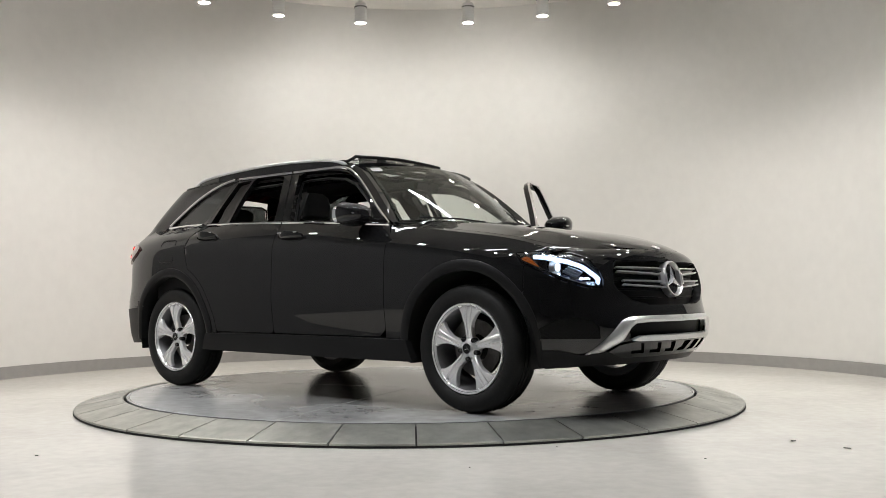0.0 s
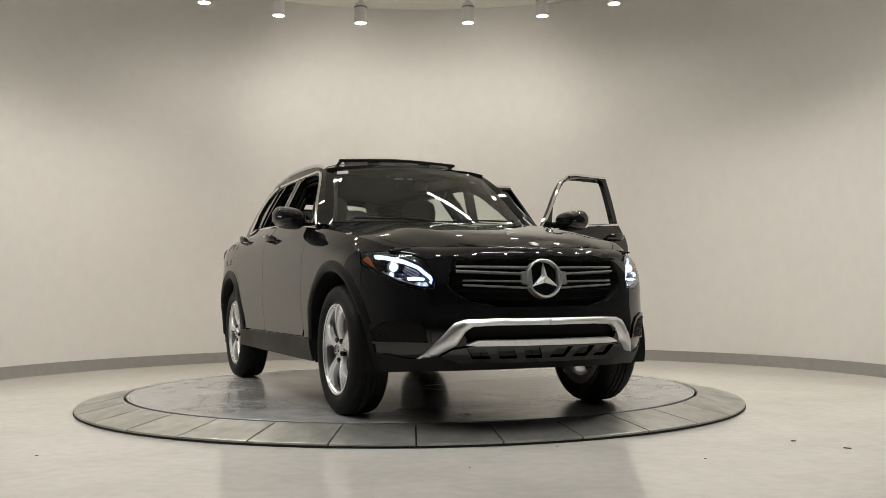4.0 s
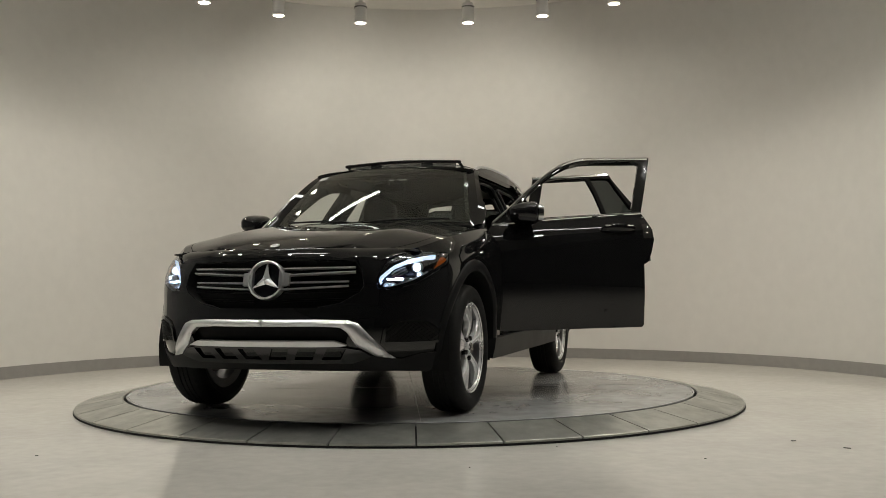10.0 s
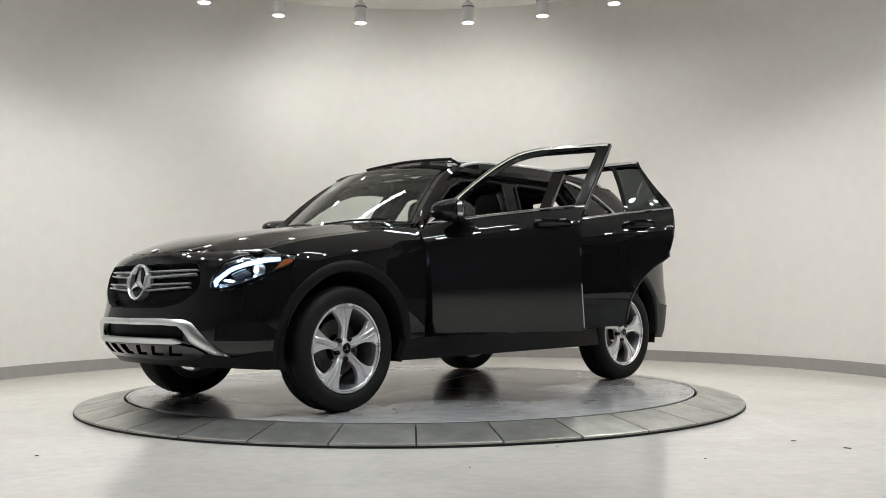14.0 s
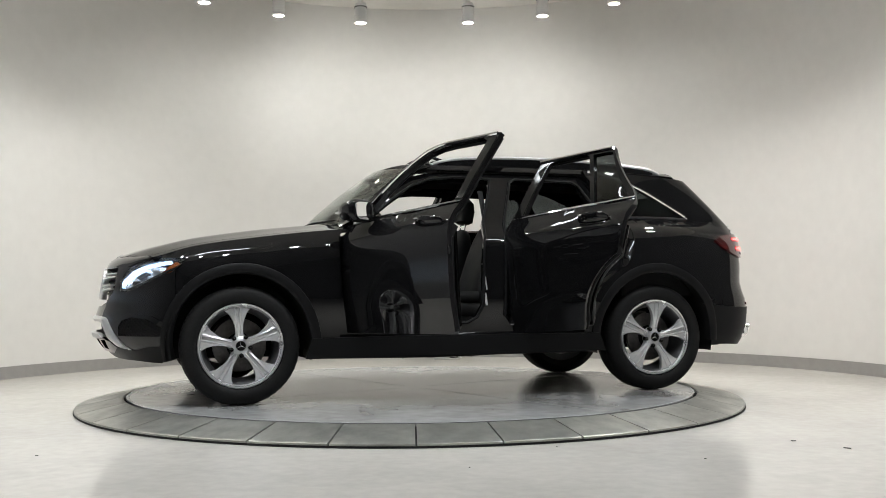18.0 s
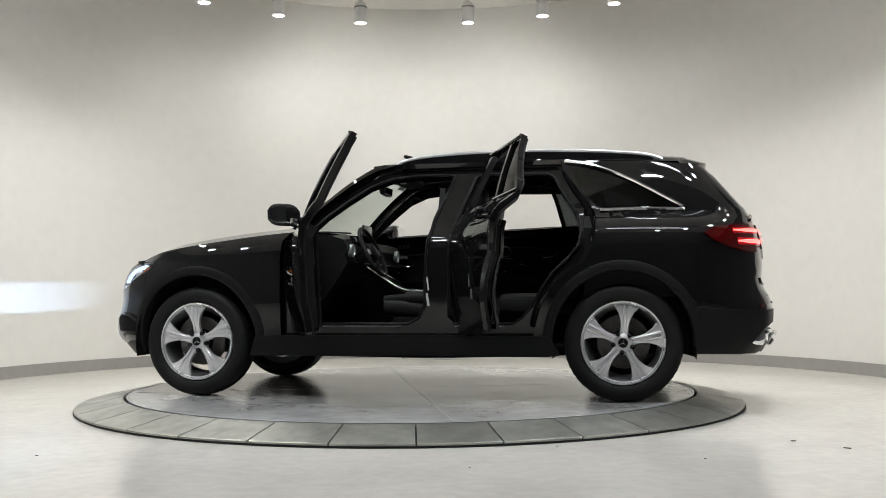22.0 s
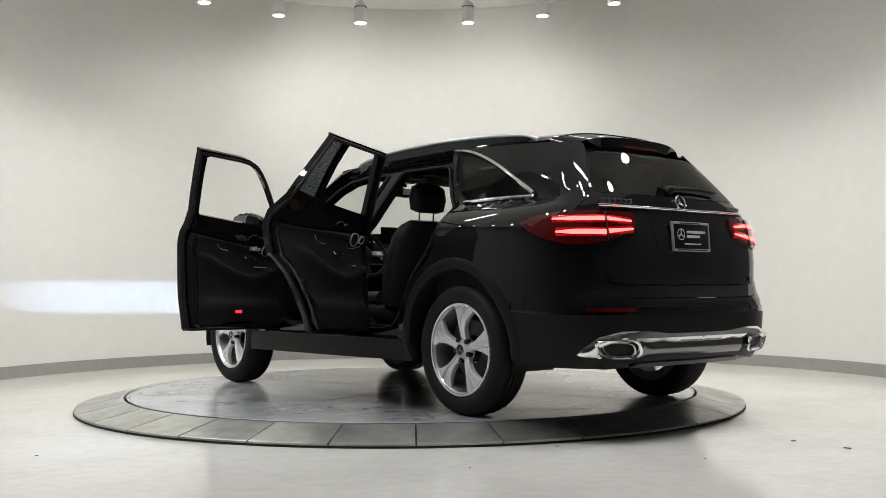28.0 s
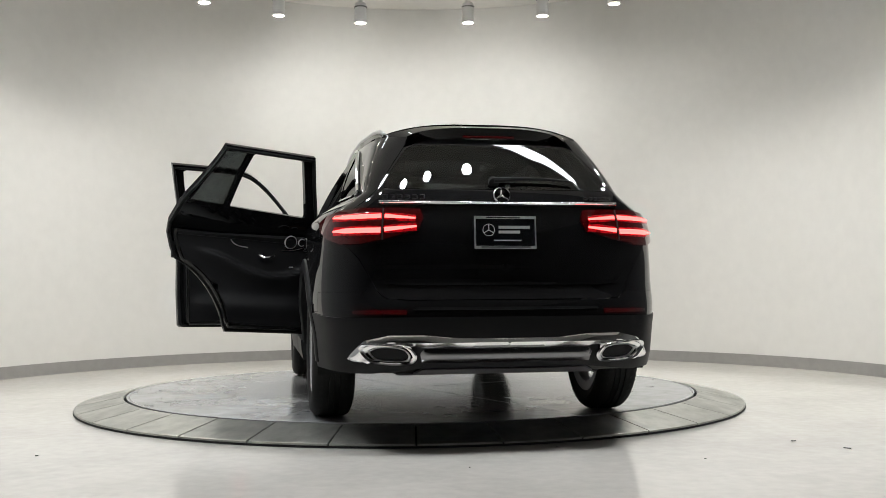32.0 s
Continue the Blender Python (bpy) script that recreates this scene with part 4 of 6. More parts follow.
both("sill_plate", step_strip(0.55, 0.0), M_SATIN, "brushed metal sill plate")
both("sill_plate", step_strip(-0.36, -0.68), M_SATIN, "brushed metal sill plate")


def shelf(x0, x1, z=0.44):
    def f():
        bm = bmesh.new()
        rings = []
        for i in range(13):
            x = x0 + (x1 - x0) * i / 12
            y = body(x, 0.42).y
            rings.append([(x, y - 0.01, 0.405), (x, y - 0.012, 0.418), (x, y - 0.06, 0.424), (x, y - 0.08, 0.470), (x, y - 0.20, 0.474), (x, y - 0.22, 0.30)])
        loft(bm, rings)
        return bm
    return f


both("sill", shelf(0.81, -0.92), M_PAINT, "black painted door sill")


def arch(cx, a0, a1, sq):
    def f():
        bm = bmesh.new()
        rings = []
        for i in range(37):
            a = radians(a0 + (a1 - a0) * i / 36)
            ring = []
            for r, lift in ((0.503, -0.004), (0.500, 0.008), (0.488, 0.013), (0.466, 0.014), (0.449, 0.011), (0.440, 0.002), (0.438, -0.05)):
                u, z = cx + r * math.cos(a), HUB_Z + r * sq * math.sin(a)
                z = max(z, 0.2)
                q = body(u, z)
                n = body_n(u, z)
                n.z *= 0.2
                ring.append(q + n.normalized() * lift)
            rings.append(ring)
        loft(bm, rings, closed=False, caps=False)
        return bm
    return f


both("arch_cladding", arch(WX, -10, 190, 1.035), M_BLACKPL, "matt black wheel arch cladding")
both("arch_cladding", arch(-WX, -8, 183, 1.045), M_BLACKPL, "matt black wheel arch cladding")


def well(cx):
    def f():
        bm = bmesh.new()
        lathe(bm, [(0.455, 0.90), (0.45, 0.60), (0.42, 0.56), (0.05, 0.55)], 28, axis="y", m=Matrix.Translation((cx, 0, HUB_Z)) @ Matrix.Diagonal((1, 1, 1.03, 1)), a0=-12, a1=192)
        return bm
    return f


both("wheel_liner", well(WX), M_BLACKPL, "black wheel well liner")
both("wheel_liner", well(-WX), M_BLACKPL, "black wheel well liner")
bm = bmesh.new()
box(bm, -0.98, 1.0, -0.80, 0.80, 0.27, 0.33, 0.02)
box(bm, 1.0, 2.1, -0.52, 0.52, 0.275, 0.34, 0.02)
box(bm, -2.2, -0.98, -0.54, 0.54, 0.28, 0.36, 0.02)
tube(bm, [(0.9, 0.18, 0.26), (0.0, 0.2, 0.25), (-0.9, 0.25, 0.27), (-1.3, 0.3, 0.30)], 0.03, 10)
tube(bm, [(1.436, -0.7, 0.34), (1.436, 0.7, 0.34)], 0.035, 8)
tube(bm, [(-1.436, -0.7, 0.34), (-1.436, 0.7, 0.34)], 0.045, 8)
part("underbody", bm, M_BLACKPL, car, "dark underbody panels and axles")

# ---- doors ----


def on(u, z, d):
    return body(u, z) + body_n(u, z) * d


def patch(bm, u0, u1, z0, z1, d0, d1, bev=0.01, m=6):
    """A soft pad between two distances inside the skin."""
    rings = []
    for i in range(m + 1):
        u = u0 + (u1 - u0) * i / m
        k = 0 if 0 < i < m else 1
        zz0, zz1 = z0 + bev * k, z1 - bev * k
        dd = d1 + (d0 - d1) * 0.25 * k
        rings.append([on(u, zz0, d0), on(u, zz0 + bev, dd), on(u, zz1 - bev, dd), on(u, zz1, d0)])
    loft(bm, rings)


def clip_z(poly, z0, z1):
    """The part of an outline between two heights."""
    for lim, keep in ((z0, 1), (z1, -1)):
        out = []
        for a, b in zip(poly, poly[1:] + poly[:1]):
            ia, ib = (a[1] - lim) * keep >= 0, (b[1] - lim) * keep >= 0
            if ia:
                out.append(a)
            if ia != ib:
                k = (lim - a[1]) / (b[1] - a[1])
                out.append((a[0] + (b[0] - a[0]) * k, lim))
        poly = out
    return poly


def trim_depth(a0, a1):
    """How far the inner face of a door stands from its skin: a sweeping armrest, a soft roll above, a pocket bulge below."""
    def d(u, z):
        f = min(1.15, max(-0.15, (a0 - u) / (a0 - a1)))
        za = 0.868 - 0.085 * math.sin(math.pi * min(1, max(0, f) * 1.15) ** 0.8) + 0.05 * max(0, f) ** 2
        e = z - za
        ends = 1 / (1 + math.exp(-(f + 0.04) * 45)) / (1 + math.exp((f - 1.0) * 30))
        arm = 0.052 * (1 - 0.45 * max(0, f)) * math.exp(-(e / (0.016 if e > 0 else 0.075)) ** 2) * ends
        roll = 0.015 / (1 + math.exp(-(z - belt(u) + 0.13) * 70))
        low = 0.034 * math.exp(-((z - 0.565) / 0.065) ** 2) * ends
        return 0.092 + arm + roll + low
    return d


def door(name, outer, holes, front, sgn, tinted):
    """One door in its closed place; sgn 1 is the left side."""
    fl = (lambda b: b) if sgn > 0 else flip
    d = part(name, fl(P_(outer, holes, 0.05, 0.034, 0.0)), M_PAINT, car, "black door with a framed window")
    lo = [(u, z) for u, z in outer if z < belt(u) - 0.01]
    cu, cz = sum(p[0] for p in lo) / len(lo), sum(p[1] for p in lo) / len(lo)
    inner = []
    for u, z in densify(lo, 0.08):
        dx, dz = cu - u, cz - z
        L = math.hypot(dx, dz)
        inner.append((u + dx / L * 0.05, z + dz / L * 0.05))
    a0, a1 = (0.66, -0.14) if front else (-0.34, -1.04)
    depth = trim_depth(a0, a1)
    inner = [(u, min(z, belt(u) - 0.004)) for u, z in inner]
    split = belt(cu) - 0.155
    for nm, z0, z1, mt, lb in (("door_trim", 0.0, split - 0.002, M_TRIM, "black inner door trim with a sweeping armrest"), ("upper_trim", split + 0.002, 2.0, M_LEATHER, "padded upper door trim")):
        bm = bmesh.new()
        panel(bm, clip_z(inner, z0, z1), lambda u, z: on(u, z, -depth(u, z)), (), 0.05, -0.05, body_n, 0.0, False, 0.014)
        part(nm, fl(bm), mt, d, lb, 60)
    bm = bmesh.new()
    P = [on(u, z, -0.037) for u, z in densify([(u + (cu - u) * 0.022, z + (cz - z) * 0.022) for u, z in outer], 0.06)]
    tube(bm, P, 0.011, 6, closed=True)
    part("door_seal", fl(bm), M_BLACKPL, d, "black rubber seal round the door")
    bm = bmesh.new()
    edge = [(u + (cu - u) * 0.10, z + (cz - z) * 0.075) for u, z in lo]
    k = max(range(len(edge)), key=lambda i: math.dist(edge[i], edge[i - 1]))
    tube(bm, [on(u, z, -0.088) for u, z in edge[k:] + edge[:k]], 0.013, 8)
    part("inner_seal", fl(bm), M_GLOSSBLK, d, "thick glossy inner rubber seal")
    for k, h in list(enumerate(holes))[1:]:
        g = [(u, z) for u, z in h]
        part("door_glass", fl(P_(ring_scaled(g, -0.008), (), 0.08, 0.004, -0.018)), M_TINT, d, "dark fixed privacy glass")
    # bright strips
    bm = bmesh.new()
    u1, u0 = (0.76, -0.262) if front else (-0.272, -1.25)
    line = [(u0 + (u1 - u0) * i / 12, belt(u0 + (u1 - u0) * i / 12) + 0.010) for i in range(13)]
    chrome_run(bm, line, 0.0085, 0.004)
    part("chrome_strip", fl(bm), M_CHROME, d, "chrome strip along the window sill")
    bm = bmesh.new()
    xs = np.linspace(0.752 if front else -0.40, -0.385 if front else -1.03, 22)
    chrome_run(bm, [(x, max(roof_line(x) - 0.012, belt(x) + 0.012)) for x in xs], 0.0105, 0.005)
    part("chrome_strip", fl(bm), M_CHROME, d, "chrome strip over the window")
    # gloss pillar cover beside the window
    if front:
        pc = [(b_line(1.2) + 0.006, 1.2)] + [(b_line(z) + 0.006, z) for z in (1.3, 1.4, 1.5)] + [(b_line(1.545) + 0.008, 1.545), (b_line(1.545) + 0.075, 1.54)] + [(b_line(z) + 0.072, z) for z in (1.44, 1.34)] + [(b_line(1.2) + 0.066, 1.202)]
    else:
        pc = [(b_line(1.2) - 0.010, 1.2)] + [(b_line(z) - 0.010, z) for z in (1.3, 1.4, 1.5)] + [(b_line(1.545) - 0.012, 1.545), (b_line(1.545) - 0.085, 1.54)] + [(b_line(z) - 0.082, z) for z in (1.44, 1.34)] + [(b_line(1.2) - 0.09, 1.206)]
    part("pillar_cover", fl(P_(pc, (), 0.06, 0.006, 0.003)), M_GLOSSBLK, d, "gloss black pillar cover")
    if not front:
        part("window_divider", fl(P_([(-0.945, belt(-0.94) + 0.022), (-0.895, 1.42), (-0.858, DLO_T(-0.86) - 0.010), (-0.838, DLO_T(-0.84) - 0.010), (-0.876, 1.42), (-0.926, belt(-0.93) + 0.022)], (), 0.06, 0.02, -0.004)), M_GLOSSBLK, d, "black window divider")
    # handle
    hu, hz = (-0.075, 1.075) if front else (-1.03, 1.108)
    bm = bmesh.new()
    rings = []
    for i in range(13):
        f = i / 12
        u = hu + 0.115 - 0.23 * f
        lift = 0.010 + 0.034 * math.sin(math.pi * f) ** 0.6
        w = 0.012 + 0.012 * math.sin(math.pi * min(1, f * 1.05)) ** 0.5
        z = hz - 0.012 * f * (1 - f)
        c = on(u, z, lift)
        n = body_n(u, z)
        up = Vector((0, 0, 1))
        rings.append([c + up * w * math.cos(t) + n * 0.010 * math.sin(t) for t in np.linspace(0, 2 * math.pi, 9)[:-1]])
    loft(bm, rings)
    part("door_handle", fl(bm), M_PAINT, d, "black pull handle")
    bm = bmesh.new()
    chrome_run(bm, [(hu + 0.095 - 0.19 * i / 8, hz + 0.006) for i in range(9)], 0.005, 0.047)
    part("handle_strip", fl(bm), M_CHROME, d, "thin chrome strip on the handle")
    bm = bmesh.new()
    patch(bm, hu + 0.115, hu - 0.115, hz - 0.042, hz + 0.04, -0.004, 0.0015, 0.016)
    part("handle_recess", fl(bm), M_GLOSSBLK, d, "recess behind the handle")
    # inside: silver lines, pull, switches, speakers, lamp
    def at(u, z, out=0.0):
        return on(u, z, -depth(u, z) - out)
    bm = bmesh.new()
    tube(bm, curve_pts([at(a1 + 0.17, 1.030, 0.003), at(a1 + 0.19, 1.000, 0.003), at(a1 + 0.23, 0.980, 0.003), at(a1 + 0.29, 0.974, 0.003)], 5), 0.0028, 6)
    part("trim_strip", fl(bm), M_SATIN, d, "thin curved silver strip")
    bm = bmesh.new()
    tube(bm, curve_pts([at(a0 - 0.17, 0.975, 0.003), at(a0 - 0.09, 0.982, 0.003), at(a0 - 0.02, 1.005, 0.003)], 5), 0.0028, 6)
    part("trim_strip", fl(bm), M_SATIN, d, "thin silver strip below the speaker")
    hx = a0 - 0.23
    bm = bmesh.new()
    tube(bm, curve_pts([at(hx + 0.01, 0.930, 0.006), at(hx - 0.02, 0.918, 0.022), at(hx - 0.07, 0.912, 0.022), at(hx - 0.105, 0.930, 0.008)], 5), [0.005] + [0.008] * 14 + [0.005], 8)
    part("inner_handle", fl(bm), M_CHROME, d, "chrome inner door handle")
    bm = bmesh.new()
    for k in range(4 if front else 1):
        c = at(a0 - 0.10 - 0.035 * k, 0.862, 0.004)
        box(bm, c.x - 0.013, c.x + 0.013, c.y - 0.010, c.y + 0.010, c.z - 0.004, c.z + 0.004, 0.002)
    part("window_switch", fl(bm), M_SATIN, d, "silver-edged window switches")
    up = 0.0 if front else 0.036
    for su, sz, rr in ((a0 - 0.115, 1.022 + up, 0.041), (a0 - 0.036, 1.034 + up, 0.023)):
        q = (-body_n(su, sz)).to_track_quat("Z", "Y").to_matrix().to_4x4()
        m = Matrix.Translation(at(su, sz, 0.001)) @ q
        bm = bmesh.new()
        lathe(bm, [(rr, -0.01), (rr, 0.008), (rr - 0.005, 0.010), (rr - 0.007, 0.002), (0.001, 0.004)], 24, m=m)
        sp = part("speaker", fl(bm), M_TRIM, d, "round black speaker grille")
        bm = bmesh.new()
        lathe(bm, [(rr + 0.004, 0.003), (rr + 0.004, 0.010), (rr - 0.001, 0.013), (rr - 0.002, 0.006)], 24, m=m, closed=True)
        part("speaker_ring", fl(bm), M_SATIN, sp, "thin chrome ring")
    if front:
        bm = bmesh.new()
        for k in range(3):
            c = at(a0 - 0.20 - 0.035 * k, 1.02, 0.006)
            box(bm, c.x - 0.013, c.x + 0.013, c.y - 0.012, c.y + 0.012, c.z - 0.010, c.z + 0.012 + 0.006 * (k % 2), 0.003)
        part("seat_switch", fl(bm), M_SATIN, d, "small silver seat switches")
        bm = bmesh.new()
        c = at(0.205, 0.528, 0.0)
        box(bm, c.x - 0.028, c.x + 0.028, c.y - 0.012, c.y + 0.012, c.z - 0.010, c.z + 0.010, 0.003)
        part("door_lamp", fl(bm), M_REDLAMP if sgn > 0 else M_REDDIM, d, "small red door warning lamp")
    bm = bmesh.new()
    eu = (FD_REAR + 0.006) if front else -1.222
    c = on(eu, 0.93, -0.022)
    box(bm, c.x - 0.006, c.x + 0.012, c.y - 0.018, c.y + 0.018, c.z - 0.05, c.z + 0.05, 0.003)
    part("latch", fl(bm), M_DARKSATIN, d, "metal door latch")
    if front:
        mirror(d, fl)
    return d


def mirror(d, fl):
    bm = bmesh.new()
    c = Vector((0.525, 0.950, 1.186))
    rings = []
    for i in range(11):
        f = -1 + 2 * i / 10
        k = max(0.12, (1 - abs(f) ** 3.4)) ** 0.42
        y = f * 0.105
        w, h = 0.155 * k, 0.080 * k
        back = -0.045
        ring = []
        for t in np.linspace(0, 2 * math.pi, 33)[:-1]:
            dx, dz = (math.copysign(abs(q) ** 0.62, q) for q in (math.cos(t), math.sin(t)))
            ring.append(c + Vector(((dx * w if dx > 0 else dx * 0.29 * w), y, dz * h * (1 - 0.22 * max(0, dx)) * (1 if dz > 0 else 0.84) + 0.010 * f)))
        rings.append(ring)
    loft(bm, rings)
    part("mirror_shell", fl(bm), M_PAINT, d, "black door mirror housing")
    bm = bmesh.new()
    tube(bm, curve_pts([(0.56, 0.79, 1.165), (0.54, 0.85, 1.155), (0.515, 0.91, 1.152), (0.505, 0.95, 1.158)], 5), [0.03] * 8 + [0.024] * 8, 10, flat=0.6)
    part("mirror_arm", fl(bm), M_GLOSSBLK, d, "mirror foot")
    bm = bmesh.new()
    ring = rounded(0.165, 0.108, 0.036, 5)
    front_f = [bm.verts.new((c.x - 0.0475 - 0.27 * a, c.y + a, c.z + b + 0.004 + 0.05 * a)) for a, b in ring]
    back_f = [bm.verts.new((c.x - 0.020 - 0.20 * a, c.y + a * 0.97, c.z + b * 0.97 + 0.006 + 0.05 * a)) for a, b in ring]
    bm.faces.new(front_f)
    bm.faces.new(back_f[::-1])
    for i in range(len(ring)):
        j = (i + 1) % len(ring)
        bm.faces.new((front_f[i], front_f[j], back_f[j], back_f[i]))
    part("mirror_glass", fl(bm), M_MIRROR, d, "mirror glass")
    bm = bmesh.new()
    tube(bm, [(c.x + 0.128 - 0.004 * i, c.y + 0.10 - 0.014 * i, c.z + 0.004) for i in range(12)], 0.004, 6)
    part("mirror_indicator", fl(bm), M_SATIN, d, "narrow indicator strip")
    bm = bmesh.new()
    panel(bm, [(0.755, belt(0.75) + 0.018), (0.635, 1.205), (0.60, 1.20), (0.60, belt(0.6) + 0.02)], body, (), 0.05, 0.03, body_n, 0.004)
    part("mirror_triangle", fl(bm), M_GLOSSBLK, d, "gloss black mirror corner")


def open_pose(hx, hy, angle, axis, rise):
    """Swing about a hinge line that leans a little."""
    return Matrix.Translation((hx, hy, 0.8 + rise)) @ Matrix.Rotation(radians(angle), 4, Vector(axis).normalized()) @ Matrix.Translation((-hx, -hy, -0.8))


front_left = door("front_door", fd_outer, [fd_glass], True, 1, False)
rear_left = door("rear_door", rd_outer, [rd_glass, rd_fix], False, 1, True)
door("front_door", fd_outer, [fd_glass], True, -1, False)
door("rear_door", rd_outer, [rd_glass, rd_fix], False, -1, True)
front_left.matrix_basis = open_pose(0.737, 0.893, 65.0, (-0.04, 0.045, -1.0), 0.014)
rear_left.matrix_basis = open_pose(-0.350, 0.965, 65.0, (-0.04, 0.09, -1.0), -0.008)
front_left["label"] = "black front door standing wide open"
rear_left["label"] = "black rear door standing wide open"


def quarter_glass():
    return P_(ring_scaled(quarter, -0.006), (), 0.08, 0.004, -0.004)


both("quarter_window", quarter_glass, M_TINT, "dark tinted quarter window")


def quarter_chrome():
    bm = bmesh.new()
    top = [(x, DLO_T(x) + 0.004) for x in np.linspace(-1.09, -1.85, 19)]
    low = [(x, belt(x) + 0.012) for x in np.linspace(-1.84, -1.30, 12)]
    run = [(p.x, p.y) for p in curve_pts([(a, b, 0) for a, b in top + [(-1.884, belt(-1.88) + 0.021)] + low], 3)]
    chrome_run(bm, run, 0.0120, 0.009)
    return bm


both("quarter_chrome", quarter_chrome, M_CHROME, "chrome strip round the quarter window")


def door_shut():
    """Rear faces of the opening, curved into the wheel arch."""
    bm = bmesh.new()
    rings = []
    for u, z in [(-1.10, 1.50), (-1.18, 1.37), (-1.25, 1.25), (-1.275, 1.12), (-1.268, 1.04), (-1.242, 0.95)] + arc(-WX, 0.371, 0.556, 66, 10, 12):
        a, b, c = on(u, z, -0.004), on(u + 0.025, z, -0.03), on(u + 0.05, z + 0.01, -0.075)
        rings.append([a, b, c, on(u - 0.01, z, -0.08)])
    loft(bm, rings)
    return bm


both("door_shut_face", door_shut, M_PAINT, "black shut face behind the rear door")


# ---- wheels ----
def wheel(side):
    """Front-left wheel about its hub; the outer face looks to +y."""
    R, W = 0.371, 0.1175
    bm = bmesh.new()
    lathe(bm, [(0.262, 0.075), (0.268, 0.098), (0.285, 0.112), (0.310, 0.118), (0.335, 0.112), (0.352, 0.102), (0.364, 0.086), (0.3695, 0.062), (0.371, 0.04), (0.3705, 0.034), (0.364, 0.033), (0.364, 0.027), (0.371, 0.026), (0.3715, 0.004), (0.364, 0.003), (0.364, -0.003), (0.3715, -0.004), (0.371, -0.026), (0.364, -0.027), (0.364, -0.033), (0.3705, -0.034), (0.3695, -0.062), (0.364, -0.086), (0.352, -0.102), (0.31, -0.117), (0.27, -0.10), (0.262, -0.08)], 72, axis="y", closed=True)
    w = part("wheel", bm, M_RUBBER, car, "wheel with a black tyre and a silver five-spoke alloy rim")
    bm = bmesh.new()
    box(bm, -0.004, 0.004, -0.018, 0.018, -0.007, 0.007)
    block = part("tread_block", bm, M_RUBBER, w, smooth=0)
    for i in range(48):
        for s in (-1, 1):
            m = Matrix.Rotation(-radians(7.5 * i), 4, "Y") @ Matrix.Translation((0.3610, s * 0.078, 0)) @ Matrix.Rotation(radians(s * 24), 4, "Z") @ Matrix.Rotation(radians(20), 4, "X")
            o = block if i == 0 and s < 0 else new("tread_block", block.data)
            o.parent = w
            o.matrix_basis = m
    bm = bmesh.new()
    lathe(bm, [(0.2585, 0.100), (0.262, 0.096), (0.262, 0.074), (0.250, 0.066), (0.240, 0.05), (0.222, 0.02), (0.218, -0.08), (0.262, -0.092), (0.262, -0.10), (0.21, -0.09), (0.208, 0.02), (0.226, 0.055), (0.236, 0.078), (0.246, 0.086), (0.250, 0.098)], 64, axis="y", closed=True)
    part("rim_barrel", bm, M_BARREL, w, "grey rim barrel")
    bm = bmesh.new()
    lathe(bm, [(0.2600, 0.102), (0.264, 0.097), (0.263, 0.088), (0.248, 0.080), (0.240, 0.072), (0.238, 0.078), (0.246, 0.090), (0.252, 0.100)], 64, axis="y", closed=True)
    part("rim", bm, M_ALLOY, w, "bright silver rim flange")
    bm = bmesh.new()
    # one spoke: waisted, flaring into the rim, with a narrow channel between two ribs
    rings = []
    for i in range(15):
        f = i / 14
        r = 0.050 + 0.201 * f
        hw = 0.029 - 0.006 * math.sin(math.pi * min(1, f * 1.6)) + 0.066 * f ** 3.4
        y = 0.070 + 0.022 * math.sin(math.pi * min(1, f * 0.9)) + 0.007 * f
        k = (0.0075 + 0.006 * f) / hw
        dip = 0.006 * min(1, f * 4)
        prof = [(-1, -0.030), (-1, -0.008), (-0.93, -0.001), (-2.1 * k, 0.0005), (-1.6 * k, 0.004), (-1.1 * k, 0.004), (-0.75 * k, -dip), (0.75 * k, -dip), (1.1 * k, 0.004), (1.6 * k, 0.004), (2.1 * k, 0.0005), (0.93, -0.001), (1, -0.008), (1, -0.030)]
        ring = []
        for q, h in prof:
            q = max(-1, min(1, q))
            x = q * hw
            rr = math.sqrt(max(r * r - x * x * f, 1e-6))
            ring.append((x, y + h, rr))
        rings.append(ring)
    loft(bm, rings)
    spoke0 = part("spoke", bm, M_ALLOY, w, "broad silver spoke", smooth=22)
    for k in range(1, 5):
        o = new("spoke", spoke0.data)
        o.parent = w
        o["label"] = "broad silver spoke"
        o.matrix_basis = Matrix.Rotation(radians(72 * k), 4, "Y")
    bm = bmesh.new()
    lathe(bm, [(0.001, 0.092), (0.028, 0.092), (0.033, 0.090), (0.036, 0.084), (0.050, 0.078), (0.068, 0.066), (0.072, 0.04), (0.001, 0.04)], 40, axis="y")
    part("hub", bm, M_ALLOY, w, "silver hub")
    bm = bmesh.new()
    lathe(bm, [(0.001, 0.0945), (0.029, 0.0945), (0.031, 0.092), (0.031, 0.085)], 28, axis="y")
    part("hub_cap", bm, M_GLOSSBLK, w, "dark centre cap")
    bm = bmesh.new()
    lathe(bm, [(0.0295, 0.0948), (0.0295, 0.0965), (0.0325, 0.0965), (0.0325, 0.092)], 28, axis="y")
    for k in range(3):
        a = radians(120 * k)
        m = Matrix.Rotation(a, 4, "Y")
        vs = [m @ Vector(p) for p in ((-0.004, 0.095, 0.002), (0.004, 0.095, 0.002), (0.0, 0.095, 0.029), (0, 0.0975, 0.004))]
        v = [bm.verts.new(p) for p in vs]
